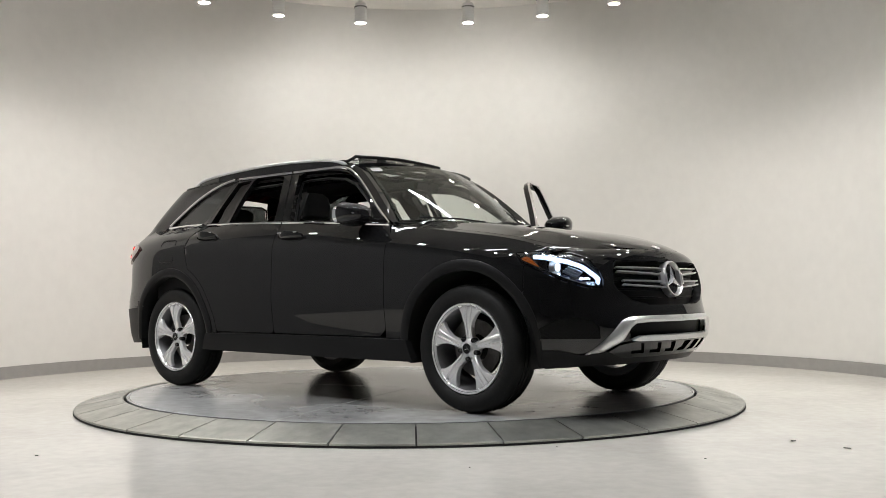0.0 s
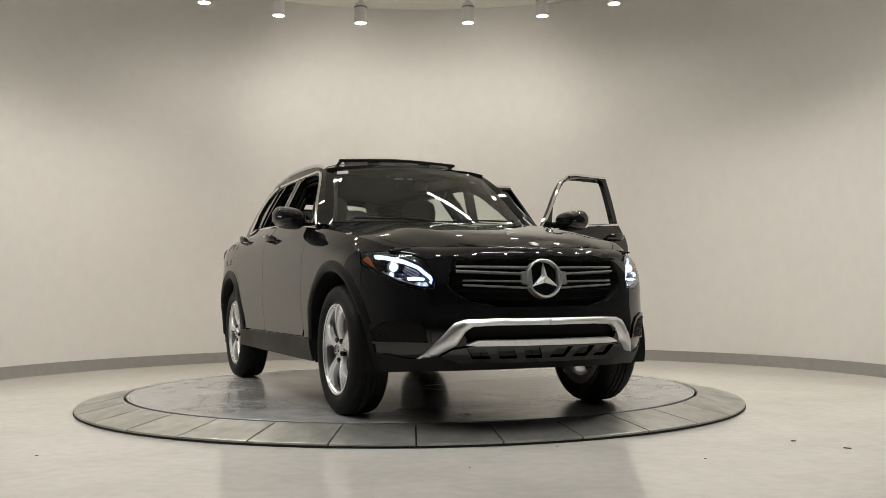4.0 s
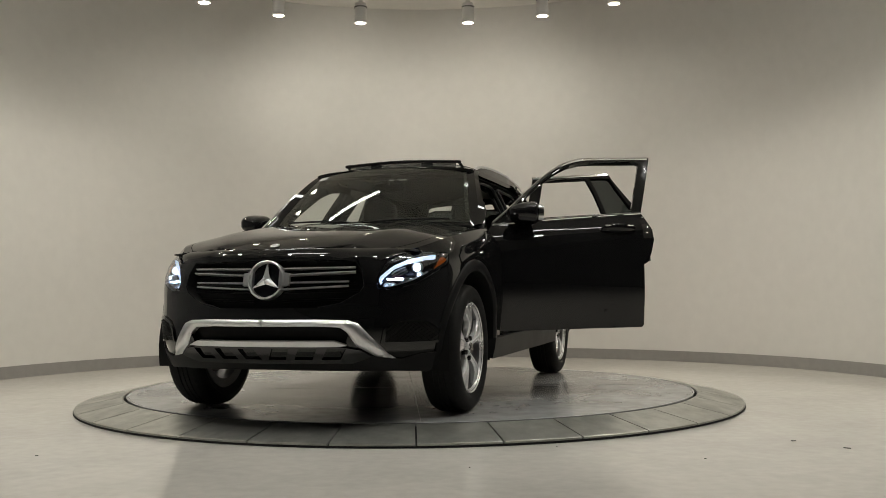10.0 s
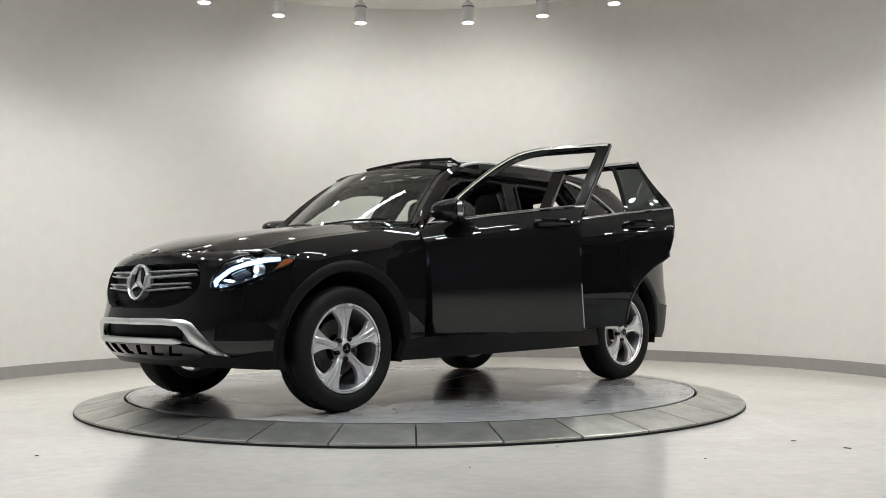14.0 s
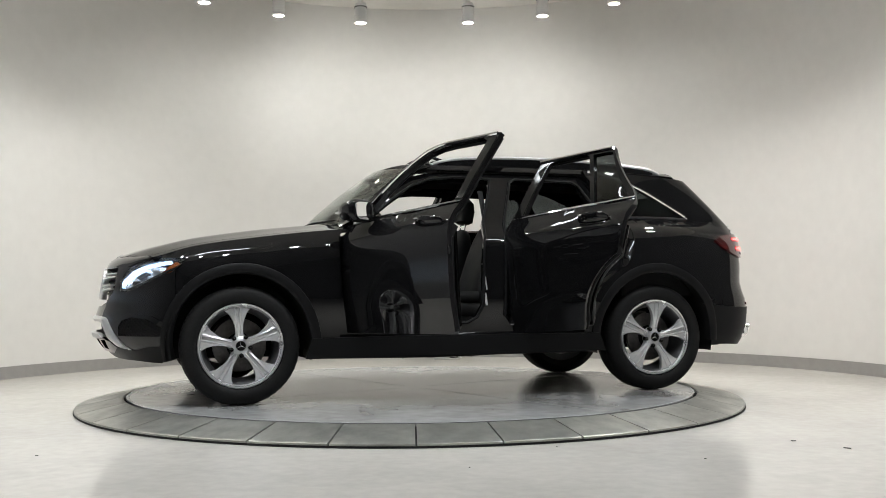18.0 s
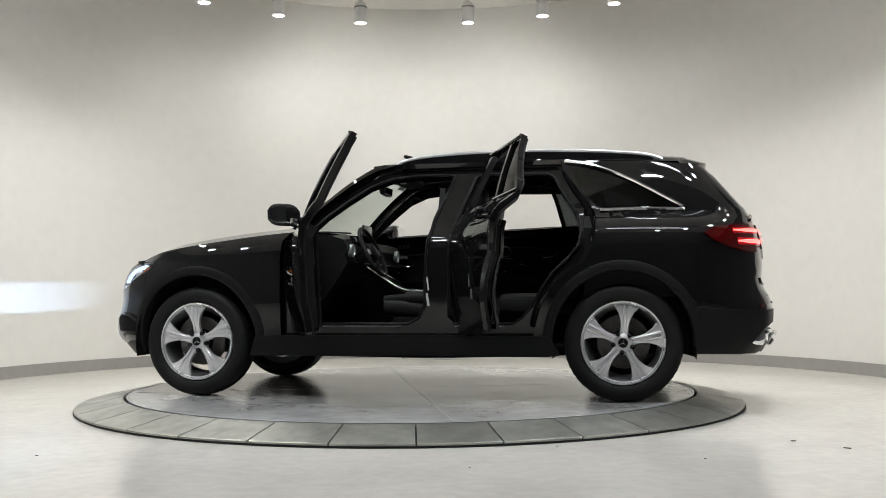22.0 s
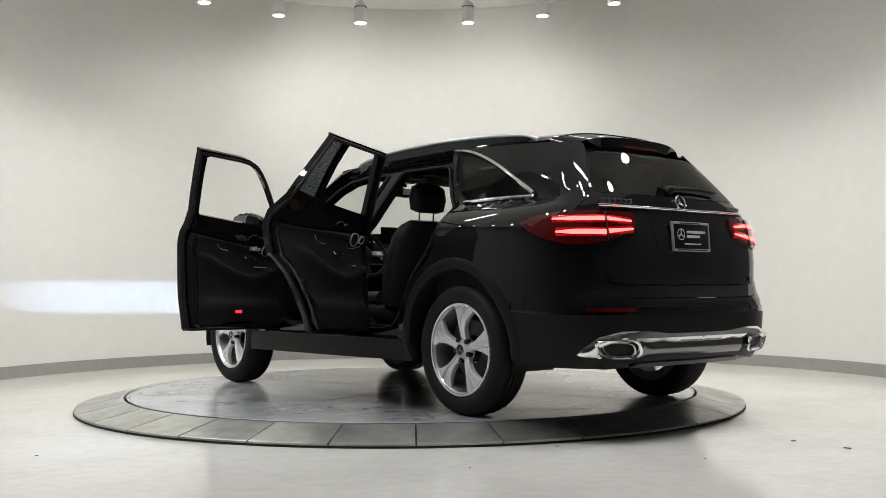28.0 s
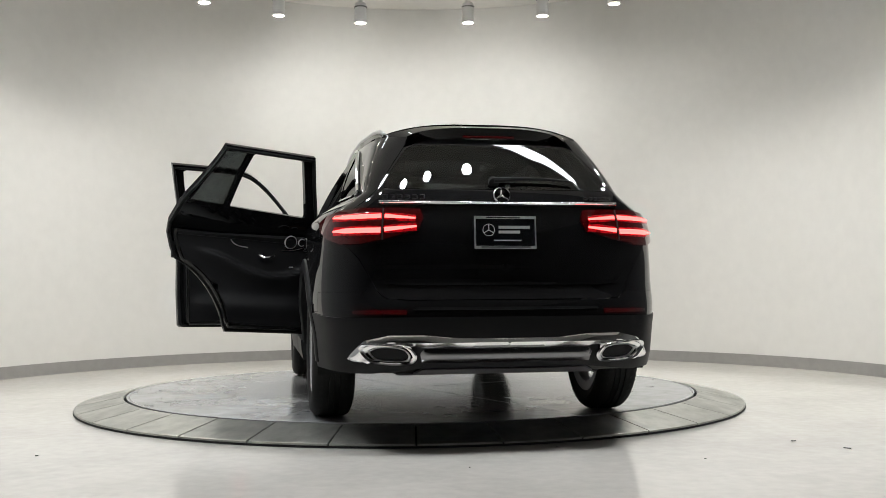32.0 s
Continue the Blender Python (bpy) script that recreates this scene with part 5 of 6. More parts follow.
        for f in ((0, 1, 3), (1, 2, 3), (2, 0, 3), (0, 2, 1)):
            bm.faces.new([v[j] for j in f])
    part("cap_emblem", bm, M_CHROME, w, "small chrome ring emblem")
    for k in range(5):
        a = radians(36 + 72 * k)
        bm = bmesh.new()
        lathe(bm, [(0.001, 0.088), (0.012, 0.090), (0.0145, 0.087), (0.0145, 0.056)], 10, axis="y", m=Matrix.Translation((0.061 * math.sin(a), 0, 0.061 * math.cos(a))))
        part("wheel_bolt", bm, M_GLOSSBLK, w, "dark wheel bolt")
    bm = bmesh.new()
    lathe(bm, [(0.08, 0.0), (0.165, 0.0), (0.167, -0.004), (0.167, -0.024), (0.165, -0.028), (0.08, -0.028)], 48, axis="y", closed=True)
    part("brake_disc", bm, M_BRAKE, w, "grey brake disc")
    bm = bmesh.new()
    lathe(bm, [(0.105, 0.02), (0.175, 0.02), (0.185, 0.0), (0.185, -0.05), (0.105, -0.05)], 12, axis="y", closed=True, a0=20, a1=75)
    part("brake_caliper", bm, M_BRAKE, w, "dark grey brake caliper")
    return w


w0 = wheel(1)
w0.matrix_basis = pose(WX, 0.805, HUB_Z + 0.005, 0, 5, 0)
for cx, s, tilt in ((-WX, 1, -6), (WX, -1, 3), (-WX, -1, -4)):
    made = {}
    for o in (w0, *w0.children):
        c = o.copy()
        scene.collection.objects.link(c)
        made[o] = c
        if o is not w0:
            c.parent = made[w0]
    made[w0].matrix_basis = pose(cx, 0.805 * s, HUB_Z + 0.005, 0, tilt, 0) @ (Matrix.Identity(4) if s > 0 else Matrix.Rotation(math.pi, 4, "Z"))


# ---- nose: grille, emblem, lamps, guard ----
def ribbon(bm, pts, fn, w, t):
    """A raised bar along (u, z) points on the body."""
    P = [Vector(p) for p in pts]
    rings = []
    for i, p in enumerate(P):
        q = body(p.x, p.y)
        n = body_n(p.x, p.y)
        d = body(*(P[min(i + 1, len(P) - 1)]).xy) - body(*(P[max(i - 1, 0)]).xy)
        s = n.cross(d).normalized()
        ww = w(i / (len(P) - 1)) if callable(w) else w
        rings.append([q + n * fn - s * ww, q + n * (fn + t) - s * ww * 0.7, q + n * (fn + t) + s * ww * 0.7, q + n * fn + s * ww, q + n * (fn - 0.02) + s * ww, q + n * (fn - 0.02) - s * ww])
    loft(bm, rings)


gr = [(U_FRONT, 0.622), (U_FRONT, 0.868), (UF(0.30), 0.872), (UF(0.5), 0.868), (UF(0.535), 0.81), (UF(0.54), 0.74), (UF(0.515), 0.70), (UF(0.42), 0.645), (UF(0.30), 0.624)]
grille = part("grille", P_(gr, mirror=True, thick=0.006, lift=-0.055, step=0.05), M_BLACKPL, car, "black front grille with silver bars")
for s in (1, -1):
    bm = bmesh.new()
    rings = []
    for u, z in gr[1:]:
        q, n = body(u, z), body_n(u, z)
        rings.append([q - n * 0.002, q - n * 0.075, q - n * 0.075 + Vector((0, 0.004, 0)), q - n * 0.002 + Vector((0, 0.004, 0))])
    loft(bm, rings)
    part("grille_surround", bm if s > 0 else flip(bm), M_BLACKPL, grille, "black inner edge of the grille opening")
for zz, y0, y1 in ((0.812, 0.10, 0.50), (0.735, 0.10, 0.465)):
    for s in (1, -1):
        for k, dz in ((0, 0.0175), (1, -0.0175)):
            bm = bmesh.new()
            ribbon(bm, [(UF(y0 + (y1 - y0) * i / 10), zz + dz * (1 - 0.35 * (i / 10)) + 0.012 * (i / 10)) for i in range(11)], -0.016, 0.0048, 0.008)
            part("grille_bar", bm if s > 0 else flip(bm), M_SATIN, grille, "satin silver grille bar")
        bm = bmesh.new()
        ribbon(bm, [(UF(y0 + (y1 - y0) * i / 10), zz + 0.012 * (i / 10)) for i in range(11)], -0.028, 0.011, 0.006)
        part("grille_slat", bm if s > 0 else flip(bm), M_GLOSSBLK, grille, "gloss black strip between the silver bars")
for k in range(5):
    bm = bmesh.new()
    for s in (1, -1):
        b2 = bmesh.new()
        ribbon(b2, [(UF(0.09 + 0.42 * i / 8), 0.655 + 0.045 * k + 0.01 * (i / 8)) for i in range(9)], -0.05, 0.006, 0.004)
        me = bpy.data.meshes.new("t")
        (b2 if s > 0 else flip(b2)).to_mesh(me)
        bm.from_mesh(me)
        bpy.data.meshes.remove(me)
        b2.free()
    part("grille_mesh", bm, M_BLACKPL, grille, "dark lattice bar")
for s in (1, -1):
    bm = bmesh.new()
    loft(bm, [[on(UF(y), 0.772 + k * hgt, -0.030) for k in (-1, -0.9)] + [on(UF(y), 0.772 + k * hgt, -0.004 - 0.010 * (y - 0.08) / 0.09) for k in (-0.8, -0.4, 0.4, 0.8)] + [on(UF(y), 0.772 + k * hgt, -0.030) for k in (0.9, 1)] for y, hgt in ((0.080, 0.056), (0.095, 0.052), (0.110, 0.046), (0.125, 0.043), (0.14, 0.042))])
    part("emblem_wing", bm if s > 0 else flip(bm), M_SATIN, grille, "satin silver wing beside the emblem")
ST = Vector((2.268, 0, 0.766))
tilt = Matrix.Translation(ST) @ Matrix.Rotation(radians(-10), 4, "Y")
bm = bmesh.new()
lathe(bm, [(0.106, -0.03), (0.108, 0.0), (0.105, 0.014), (0.099, 0.018), (0.093, 0.010), (0.092, -0.03)], 56, axis="x", m=tilt, closed=True)
em = part("front_emblem", bm, M_SATIN, car, "large round chrome grille emblem")
bm = bmesh.new()
for k in range(3):
    m = tilt @ Matrix.Rotation(radians(120 * k), 4, "X")
    v = [bm.verts.new(m @ Vector(p)) for p in ((0.004, -0.020, 0.012), (0.004, 0.020, 0.012), (0.004, 0.0, 0.094), (0.018, 0.0, 0.006), (0.004, 0, -0.01))]
    for f in ((0, 3, 2), (1, 2, 3), (0, 4, 3), (1, 3, 4), (0, 2, 1), (0, 1, 4)):
        bm.faces.new([v[j] for j in f])
part("emblem_spokes", bm, M_ALLOY, em, "three chrome spokes", smooth=0)
bm = bmesh.new()
lathe(bm, [(0.001, -0.012), (0.091, -0.012), (0.091, -0.02)], 40, axis="x", m=tilt)
part("emblem_back", bm, M_SCREEN, em, "dark glossy emblem back")
bm = bmesh.new()
lathe(bm, [(0.026, 0.0), (0.027, 0.004), (0.020, 0.007), (0.001, 0.008)], 24, m=Matrix.Translation(hood(2.165, 0.0) + Vector((0, 0, 0.001))) @ Matrix.Rotation(radians(22), 4, "Y"))
part("hood_badge", bm, M_SATIN, car, "small round silver hood badge")


def lamp_pts(t, w):
    """A point inside the lamp: t from its nose end to its outer tip, w from its lower to its upper edge."""
    lo = [(UF(0.61), 0.725), (UF(0.675), 0.718), (UF(0.78), 0.752), (UF(0.857), 0.813), (1.822, 0.862), (1.80, 0.885)]
    hi = [(UF(0.610), 0.76), (UF(0.622), 0.80), (UF(0.664), 0.858), (UF(0.738), 0.892), (UF(0.835), 0.912), (1.79, 0.908)]
    f = t * 5
    i = min(int(f), 4)
    f -= i
    a = [lo[i][k] + (lo[i + 1][k] - lo[i][k]) * f for k in (0, 1)]
    b = [hi[i][k] + (hi[i + 1][k] - hi[i][k]) * f for k in (0, 1)]
    return (a[0] + (b[0] - a[0]) * w, a[1] + (b[1] - a[1]) * w)


def headlight(s):
    fl = (lambda b: b) if s > 0 else flip
    h = part("headlight", fl(P_(LAMP, (), 0.05, 0.006, -0.13)), M_LAMPIN, car, "lit headlight with a white light strip")
    part("headlight_lens", fl(P_(LAMP, (), 0.04, 0.003, 0.001)), M_LENS, h, "clear headlight cover")
    part("lamp_bezel", fl(P_(LAMP, [[lamp_pts(t, 0.10) for t in np.linspace(0.04, 0.93, 14)] + [lamp_pts(t, 0.93) for t in np.linspace(0.93, 0.04, 14)]], 0.04, 0.004, -0.006)), M_GLOSSBLK, h, "black bezel round the lamp")
    # white light strip: along the top and down the inner end
    bm = bmesh.new()
    pts = [lamp_pts(0.88 - 0.80 * i / 14, 0.80) for i in range(15)] + [lamp_pts(0.06, 0.70), lamp_pts(0.055, 0.55), lamp_pts(0.07, 0.40)]
    ribbon(bm, pts, -0.016, lambda f: 0.0036 + 0.0078 * f, 0.006)
    part("light_strip", fl(bm), M_DRL, h, "glowing white daytime light strip")
    for t, w, r, mt in ((0.60, 0.47, 0.020, M_BEAM), (0.50, 0.16, 0.009, M_BEAM), (0.40, 0.10, 0.006, M_DRL), (0.17, 0.20, 0.009, M_DRL), (0.23, 0.15, 0.008, M_DRL)):
        u, z = lamp_pts(t, w)
        c = body(u, z) - body_n(u, z) * (0.045 if r > 0.015 else 0.03)
        fw = Vector((1, 0.10, -0.015)).normalized()
        m = Matrix.Translation(c) @ fw.to_track_quat("Z", "Y").to_matrix().to_4x4()
        bm = bmesh.new()
        lathe(bm, [(r + 0.008, -0.03), (r + 0.009, 0.012), (r + 0.004, 0.016), (r, 0.012), (r, -0.02)], 28, m=m, closed=True)
        part("projector_ring", fl(bm), M_SATIN, h, "silver projector ring")
        bm = bmesh.new()
        lathe(bm, [(r, -0.005), (r * 0.85, 0.006), (r * 0.5, 0.013), (0.001, 0.016)], 24, m=m)
        part("projector", fl(bm), mt, h, "bright lit projector lens")
    # low beam: a thin light source deep in a flat black duct
    u, z = lamp_pts(0.29, 0.42)
    c = body(u, z) - body_n(u, z) * 0.022
    m = Matrix.Translation(c) @ Matrix.Rotation(radians(0.0), 4, "Y") @ Matrix.Rotation(radians(4), 4, "Z")
    bm = bmesh.new()
    box(bm, -0.105, 0.0, -0.045, 0.045, 0.0045, 0.0065, m=m)
    box(bm, -0.105, 0.0, -0.045, 0.045, -0.011, -0.009, m=m)
    box(bm, -0.105, 0.0, -0.047, -0.045, -0.011, 0.0065, m=m)
    box(bm, -0.105, 0.0, 0.045, 0.047, -0.011, 0.0065, m=m)
    box(bm, -0.108, -0.105, -0.047, 0.047, -0.011, 0.0065, m=m)
    part("beam_shade", fl(bm), M_GAP, h, "black beam shade")
    bm = bmesh.new()
    vs = [bm.verts.new(m @ Vector(p)) for p in ((-0.103, -0.03, 0.001), (-0.103, 0.03, 0.001), (-0.103, 0.03, 0.003), (-0.103, -0.03, 0.003))]
    back = [bm.verts.new(m @ Vector(p)) for p in ((-0.1045, -0.03, 0.001), (-0.1045, 0.03, 0.001), (-0.1045, 0.03, 0.003), (-0.1045, -0.03, 0.003))]
    bm.faces.new(vs)
    bm.faces.new(back[::-1])
    for i in range(4):
        bm.faces.new((vs[i], back[i], back[(i + 1) % 4], vs[(i + 1) % 4]))
    part("beam_source", fl(bm), M_SOURCE, h, "small intense light source")
    marker = [lamp_pts(0.96, 0.50), lamp_pts(0.90, 0.56), lamp_pts(0.80, 0.36), lamp_pts(0.70, 0.18), lamp_pts(0.63, 0.09), lamp_pts(0.74, 0.08), lamp_pts(0.86, 0.09), lamp_pts(0.95, 0.16)]
    part("side_marker", fl(P_(marker, (), 0.03, 0.012, -0.008)), M_AMBER, h, "amber side marker")
    for k in range(3):
        bm = bmesh.new()
        ribbon(bm, [lamp_pts(0.36 + 0.03 * j, 0.70 - 0.07 * k) for j in range(7)], -0.05 - 0.015 * k, 0.003, 0.004)
        part("reflector_step", fl(bm), M_SATIN, h, "bright step of the reflector")
    bm = bmesh.new()
    ribbon(bm, [lamp_pts(0.14 + 0.07 * i, 0.12) for i in range(7)], -0.02, 0.004, 0.006)
    part("lamp_trim", fl(bm), M_SATIN, h, "silver inner trim")


headlight(1)
headlight(-1)

# lower intake and silver guard
lowg = [(U_FRONT, 0.35), (U_FRONT, 0.53), (UF(0.38), 0.53), (UF(0.49), 0.50), (UF(0.50), 0.40), (UF(0.40), 0.35)]
part("lower_intake", P_(lowg, mirror=True, thick=0.006, lift=-0.04), M_BLACKPL, car, "black lower air intake")
guard = [(U_FRONT, 0.520), (U_FRONT, 0.556), (UF(0.30), 0.557), (UF(0.46), 0.552), (UF(0.51), 0.535), (UF(0.58), 0.455), (UF(0.655), 0.375), (UF(0.70), 0.345), (UF(0.60), 0.362), (UF(0.50), 0.420), (UF(0.455), 0.49), (UF(0.42), 0.515), (UF(0.3), 0.521)]


def bulged(poly, span, rise, base, thick, mirror=True, step=0.02):
    """A sheet on the body that swells from its edges over the distance span."""
    ends = [(a, b) for a, b in zip(poly, poly[1:] + poly[:1]) if abs(a[0] - b[0]) > 1e-6 or U_REAR < a[0] < U_FRONT]

    def fn(u, z):
        e = 9.0
        for (ax, ay), (bx, by) in ends:
            dx, dy = bx - ax, by - ay
            k = min(1, max(0, ((u - ax) * dx + (z - ay) * dy) / (dx * dx + dy * dy)))
            e = min(e, math.hypot(u - ax - k * dx, z - ay - k * dy))
        return on(u, z, base + rise * math.sin(min(1, e / span) * math.pi / 2))
    bm = bmesh.new()
    panel(bm, poly, fn, (), step, thick, body_n, 0.0, mirror, step * 0.7)
    if mirror:
        seal_middle(bm)
    return bm


part("front_guard", bulged(guard, 0.022, 0.016, 0.004, 0.03), M_SATIN, car, "bright silver front guard frame")
for z0, z1, y1, lift in ((0.424, 0.448, 0.455, 0.028),):
    part("guard_bar", P_([(U_FRONT, z0), (U_FRONT, z1), (UF(y1 - 0.06), z1), (UF(y1), z0 + 0.004), (UF(y1 - 0.05), z0)], mirror=True, thick=0.03, lift=lift, step=0.03), M_SATIN, car, "silver crossbar of the front guard")
skid = [(U_FRONT, 0.33), (U_FRONT, 0.420), (UF(0.40), 0.42), (UF(0.52), 0.40), (UF(0.58), 0.365), (UF(0.48), 0.33)]
holes = []
for y0, y1 in ((0.02, 0.15), (0.17, 0.30), (0.32, 0.45)):
    holes.append([(UF(y0), 0.352), (UF(y0 + 0.035), 0.408), (UF(y1), 0.408), (UF(y1 - 0.03), 0.352)])
part("skid_plate", P_(skid, holes, mirror=True, thick=0.012, lift=0.012, step=0.03), M_DARKCHROME, car, "slotted dark chrome skid plate")


def fog(s):
    fl = (lambda b: b) if s > 0 else flip
    rim = [(UF(0.615), 0.430), (UF(0.625), 0.500), (UF(0.66), 0.545), (UF(0.74), 0.572), (UF(0.83), 0.560), (UF(0.885), 0.500), (1.90, 0.425)]
    hole = [(UF(0.632), 0.437), (UF(0.640), 0.498), (UF(0.67), 0.532), (UF(0.74), 0.552), (UF(0.815), 0.541), (UF(0.862), 0.492), (UF(0.88), 0.437)]
    f = part("bumper_vent", fl(P_(rim, [hole], 0.03, 0.02, 0.009)), M_PAINT, car, "black recess in the bumper corner")
    part("vent_back", fl(P_(hole, (), 0.04, 0.004, 0.001)), M_GAP, f, "dark back of the vent")
    for k in range(16):
        for lean in (1, -1):
            run = []
            for i in range(13):
                z = 0.437 + 0.115 * i / 12
                y = 0.60 + 0.022 * k + lean * (z - 0.494) * 0.95
                if 0.6 < y < 0.9 and inside(hole, UF(y), z):
                    run.append((UF(y), z))
            if len(run) > 2:
                bm = bmesh.new()
                ribbon(bm, run, 0.004, 0.0022, 0.003)
                part("vent_mesh", fl(bm), M_BLACKPL, f)


fog(1)
fog(-1)
part("front_lip", P_([(U_FRONT, 0.29), (U_FRONT, 0.335), (UF(0.45), 0.335), (UF(0.60), 0.365), (UF(0.72), 0.345), (UF(0.80), 0.37), (1.93, 0.375), (WX + 0.445, 0.37), (WX + 0.44, 0.30), (1.95, 0.272), (UF(0.70), 0.282)], mirror=True, thick=0.012, lift=0.006, step=0.045), M_BLACKPL, car, "matt black lower front lip")

# ---- tail: lamps, chrome, plate, exhaust trims ----
TAIL = [(UR(0.908), 1.052), (UR(0.892), 1.082), (UR(0.85), 1.100), (UR(0.75), 1.110), (UR(0.55), 1.111), (UR(0.43), 1.104), (UR(0.412), 1.06), (UR(0.44), 1.006), (UR(0.60), 0.962), (UR(0.74), 0.935), (UR(0.815), 0.935), (UR(0.868), 0.966), (UR(0.895), 1.01)]


def tail(s):
    fl = (lambda b: b) if s > 0 else flip
    t = part("tail_light", fl(P_(TAIL, (), 0.04, 0.03, 0.014)), M_REDLENS, car, "red tail light with glowing bars")
    for ya, yb, za, zb, w in ((0.855, 0.635, 1.064, 1.070, 0.0115), (0.845, 0.635, 1.000, 1.000, 0.0130), (0.615, 0.455, 1.070, 1.058, 0.0105), (0.615, 0.45, 1.004, 1.018, 0.0115)):
        run = [(UR(ya + (yb - ya) * i / 10), za + (zb - za) * i / 10) for i in range(11)]
        # wider strip under the bar, added for its bloom
        bm = bmesh.new()
        ribbon(bm, run, 0.0145, lambda f: w * (1.9 - 0.5 * abs(f - 0.5)), 0.002)
        part("bar_halo", fl(bm), M_REDMID, t, "red lit lens round the light bar")
        bm = bmesh.new()
        if yb > 0.6:
            ribbon(bm, run, 0.0165, lambda f: w * min(1, 0.35 + 3 * f), 0.004)
        else:
            ribbon(bm, run, 0.0165, lambda f: w * (1 - 0.55 * f), 0.004)
        part("light_bar", fl(bm), M_REDGLOW, t, "glowing red light bar")
    bm = bmesh.new()
    ribbon(bm, [(UR(0.626), 0.955 + 0.0152 * i) for i in range(11)], 0.019, 0.0035, 0.002)
    part("lamp_split", fl(bm), M_GAP, t, "dark split in the lamp")
    for k in range(6):
        bm = bmesh.new()
        ribbon(bm, [(UR(0.80 - 0.028 * k - 0.014 * j), 0.962 + 0.012 * (1 - j)) for j in range(2)], 0.014, 0.002, 0.002)
        part("lens_rib", fl(bm), M_REDDIM, t, "dark red lens rib")


tail(1)
tail(-1)
bm = bmesh.new()
strip = [(y, body(UR(abs(y)), 1.140)) for y in [0.62 - 0.062 * i for i in range(21)]]
loft(bm, [[Vector((q.x + 0.006 - 0.024 * math.cos(radians(k)) * (1 if abs(y) < 0.58 else 0.5), y, 1.140 + 0.011 * math.sin(radians(k)) + 0.006 * (abs(y) / 0.62) ** 2))
           for k in range(-100, 101, 25)] for y, q in strip], closed=False, caps=False)
part("tailgate_chrome", bm, M_CHROME, gate_ob, "chrome strip over the number plate")
bm = bmesh.new()
RS = Matrix.Translation((body(U_REAR, 1.182).x - 0.006, 0, 1.182)) @ Matrix.Rotation(radians(14), 4, "Y")
lathe(bm, [(0.044, 0.012), (0.045, -0.004), (0.039, -0.010), (0.036, -0.004), (0.036, 0.012)], 36, axis="x", m=RS, closed=True)
for k in range(3):
    m = RS @ Matrix.Rotation(radians(120 * k), 4, "X")
    v = [bm.verts.new(m @ Vector(p)) for p in ((0.0, -0.007, 0.004), (0.0, 0.007, 0.004), (0.0, 0.0, 0.038), (-0.008, 0.0, 0.002), (0, 0, -0.005))]
    for f in ((0, 3, 2), (1, 2, 3), (0, 4, 3), (1, 3, 4), (0, 2, 1), (0, 1, 4)):
        bm.faces.new([v[j] for j in f])
part("rear_emblem", bm, M_CHROME, gate_ob, "round chrome tailgate emblem")


def badge(y0, y1, z, n, h, name):
    bm = bmesh.new()
    for i in range(n):
        a = y0 + (y1 - y0) * i / n
        b = a + (y1 - y0) / n * 0.72
        u = UR(abs((a + b) / 2))
        q = body(u, z)
        nn = body_n(u, z)
        mm = Matrix.Translation((q.x - 0.004, (a + b) / 2, z)) @ Matrix.Rotation(math.atan2(nn.y, -nn.x) * (-1 if a > 0 else 1), 4, "Z")
        for dz in (-h / 2, h / 2 - 0.005):
            box(bm, -0.003, 0.003, -abs(b - a) / 2, abs(b - a) / 2, dz, dz + 0.005, m=mm)
        box(bm, -0.003, 0.003, -abs(b - a) / 2, -abs(b - a) / 2 + 0.006, -h / 2, h / 2, m=mm)
    part(name, bm, M_CHROME, gate_ob, "small chrome badge bars")


badge(0.60, 0.38, 1.172, 6, 0.026, "model_badge")
badge(-0.44, -0.60, 1.172, 6, 0.018, "drive_badge")
part("plate_recess", P_([(U_REAR, 0.875), (U_REAR, 1.12), (UR(0.27), 1.12), (UR(0.31), 1.10), (UR(0.25), 0.875)], mirror=True, thick=0.006, lift=0.002, step=0.05), M_GLOSSBLK, gate_ob, "gloss black plate recess")
PX = -2.347
PM = Matrix.Translation((PX, 0, 0.990)) @ Matrix.Rotation(radians(4), 4, "Y")
bm = bmesh.new()
box(bm, -0.006, 0.010, -0.152, 0.152, -0.076, 0.076, 0.003, m=PM)
part("dealer_plate", bm, M_SCREEN, gate_ob, "black dealer plate in a silver frame")
bm = bmesh.new()
for a in ((-0.157, 0.157, 0.068, 0.081), (-0.157, 0.157, -0.081, -0.068), (-0.157, -0.151, -0.081, 0.081), (0.151, 0.157, -0.081, 0.081)):
    box(bm, -0.012, 0.006, a[0], a[1], a[2], a[3], 0.002, m=PM)
part("plate_frame", bm, M_SATIN, gate_ob, "silver plate frame")
for y0, y1, z, h in ((0.10, -0.075, 0.073, 0.006), (0.125, -0.125, -0.0735, 0.006)):
    bm = bmesh.new()
    box(bm, -0.0135, -0.011, min(y0, y1), max(y0, y1), z - h / 2, z + h / 2, m=PM)
    part("frame_writing", bm, M_GAP, gate_ob, "dark bar of small writing")
bm = bmesh.new()
for y0, y1, z, h in ((0.035, -0.125, 0.026, 0.014), (0.035, -0.075, 0.002, 0.014), (0.06, -0.08, -0.04, 0.006)):
    box(bm, -0.0085, -0.005, min(y0, y1), max(y0, y1), z - h / 2, z + h / 2, m=PM)
lathe(bm, [(0.028, -0.008), (0.031, -0.008), (0.031, -0.004), (0.028, -0.004)], 28, axis="x", m=PM @ Matrix.Translation((0, 0.085, 0.012)), closed=True)
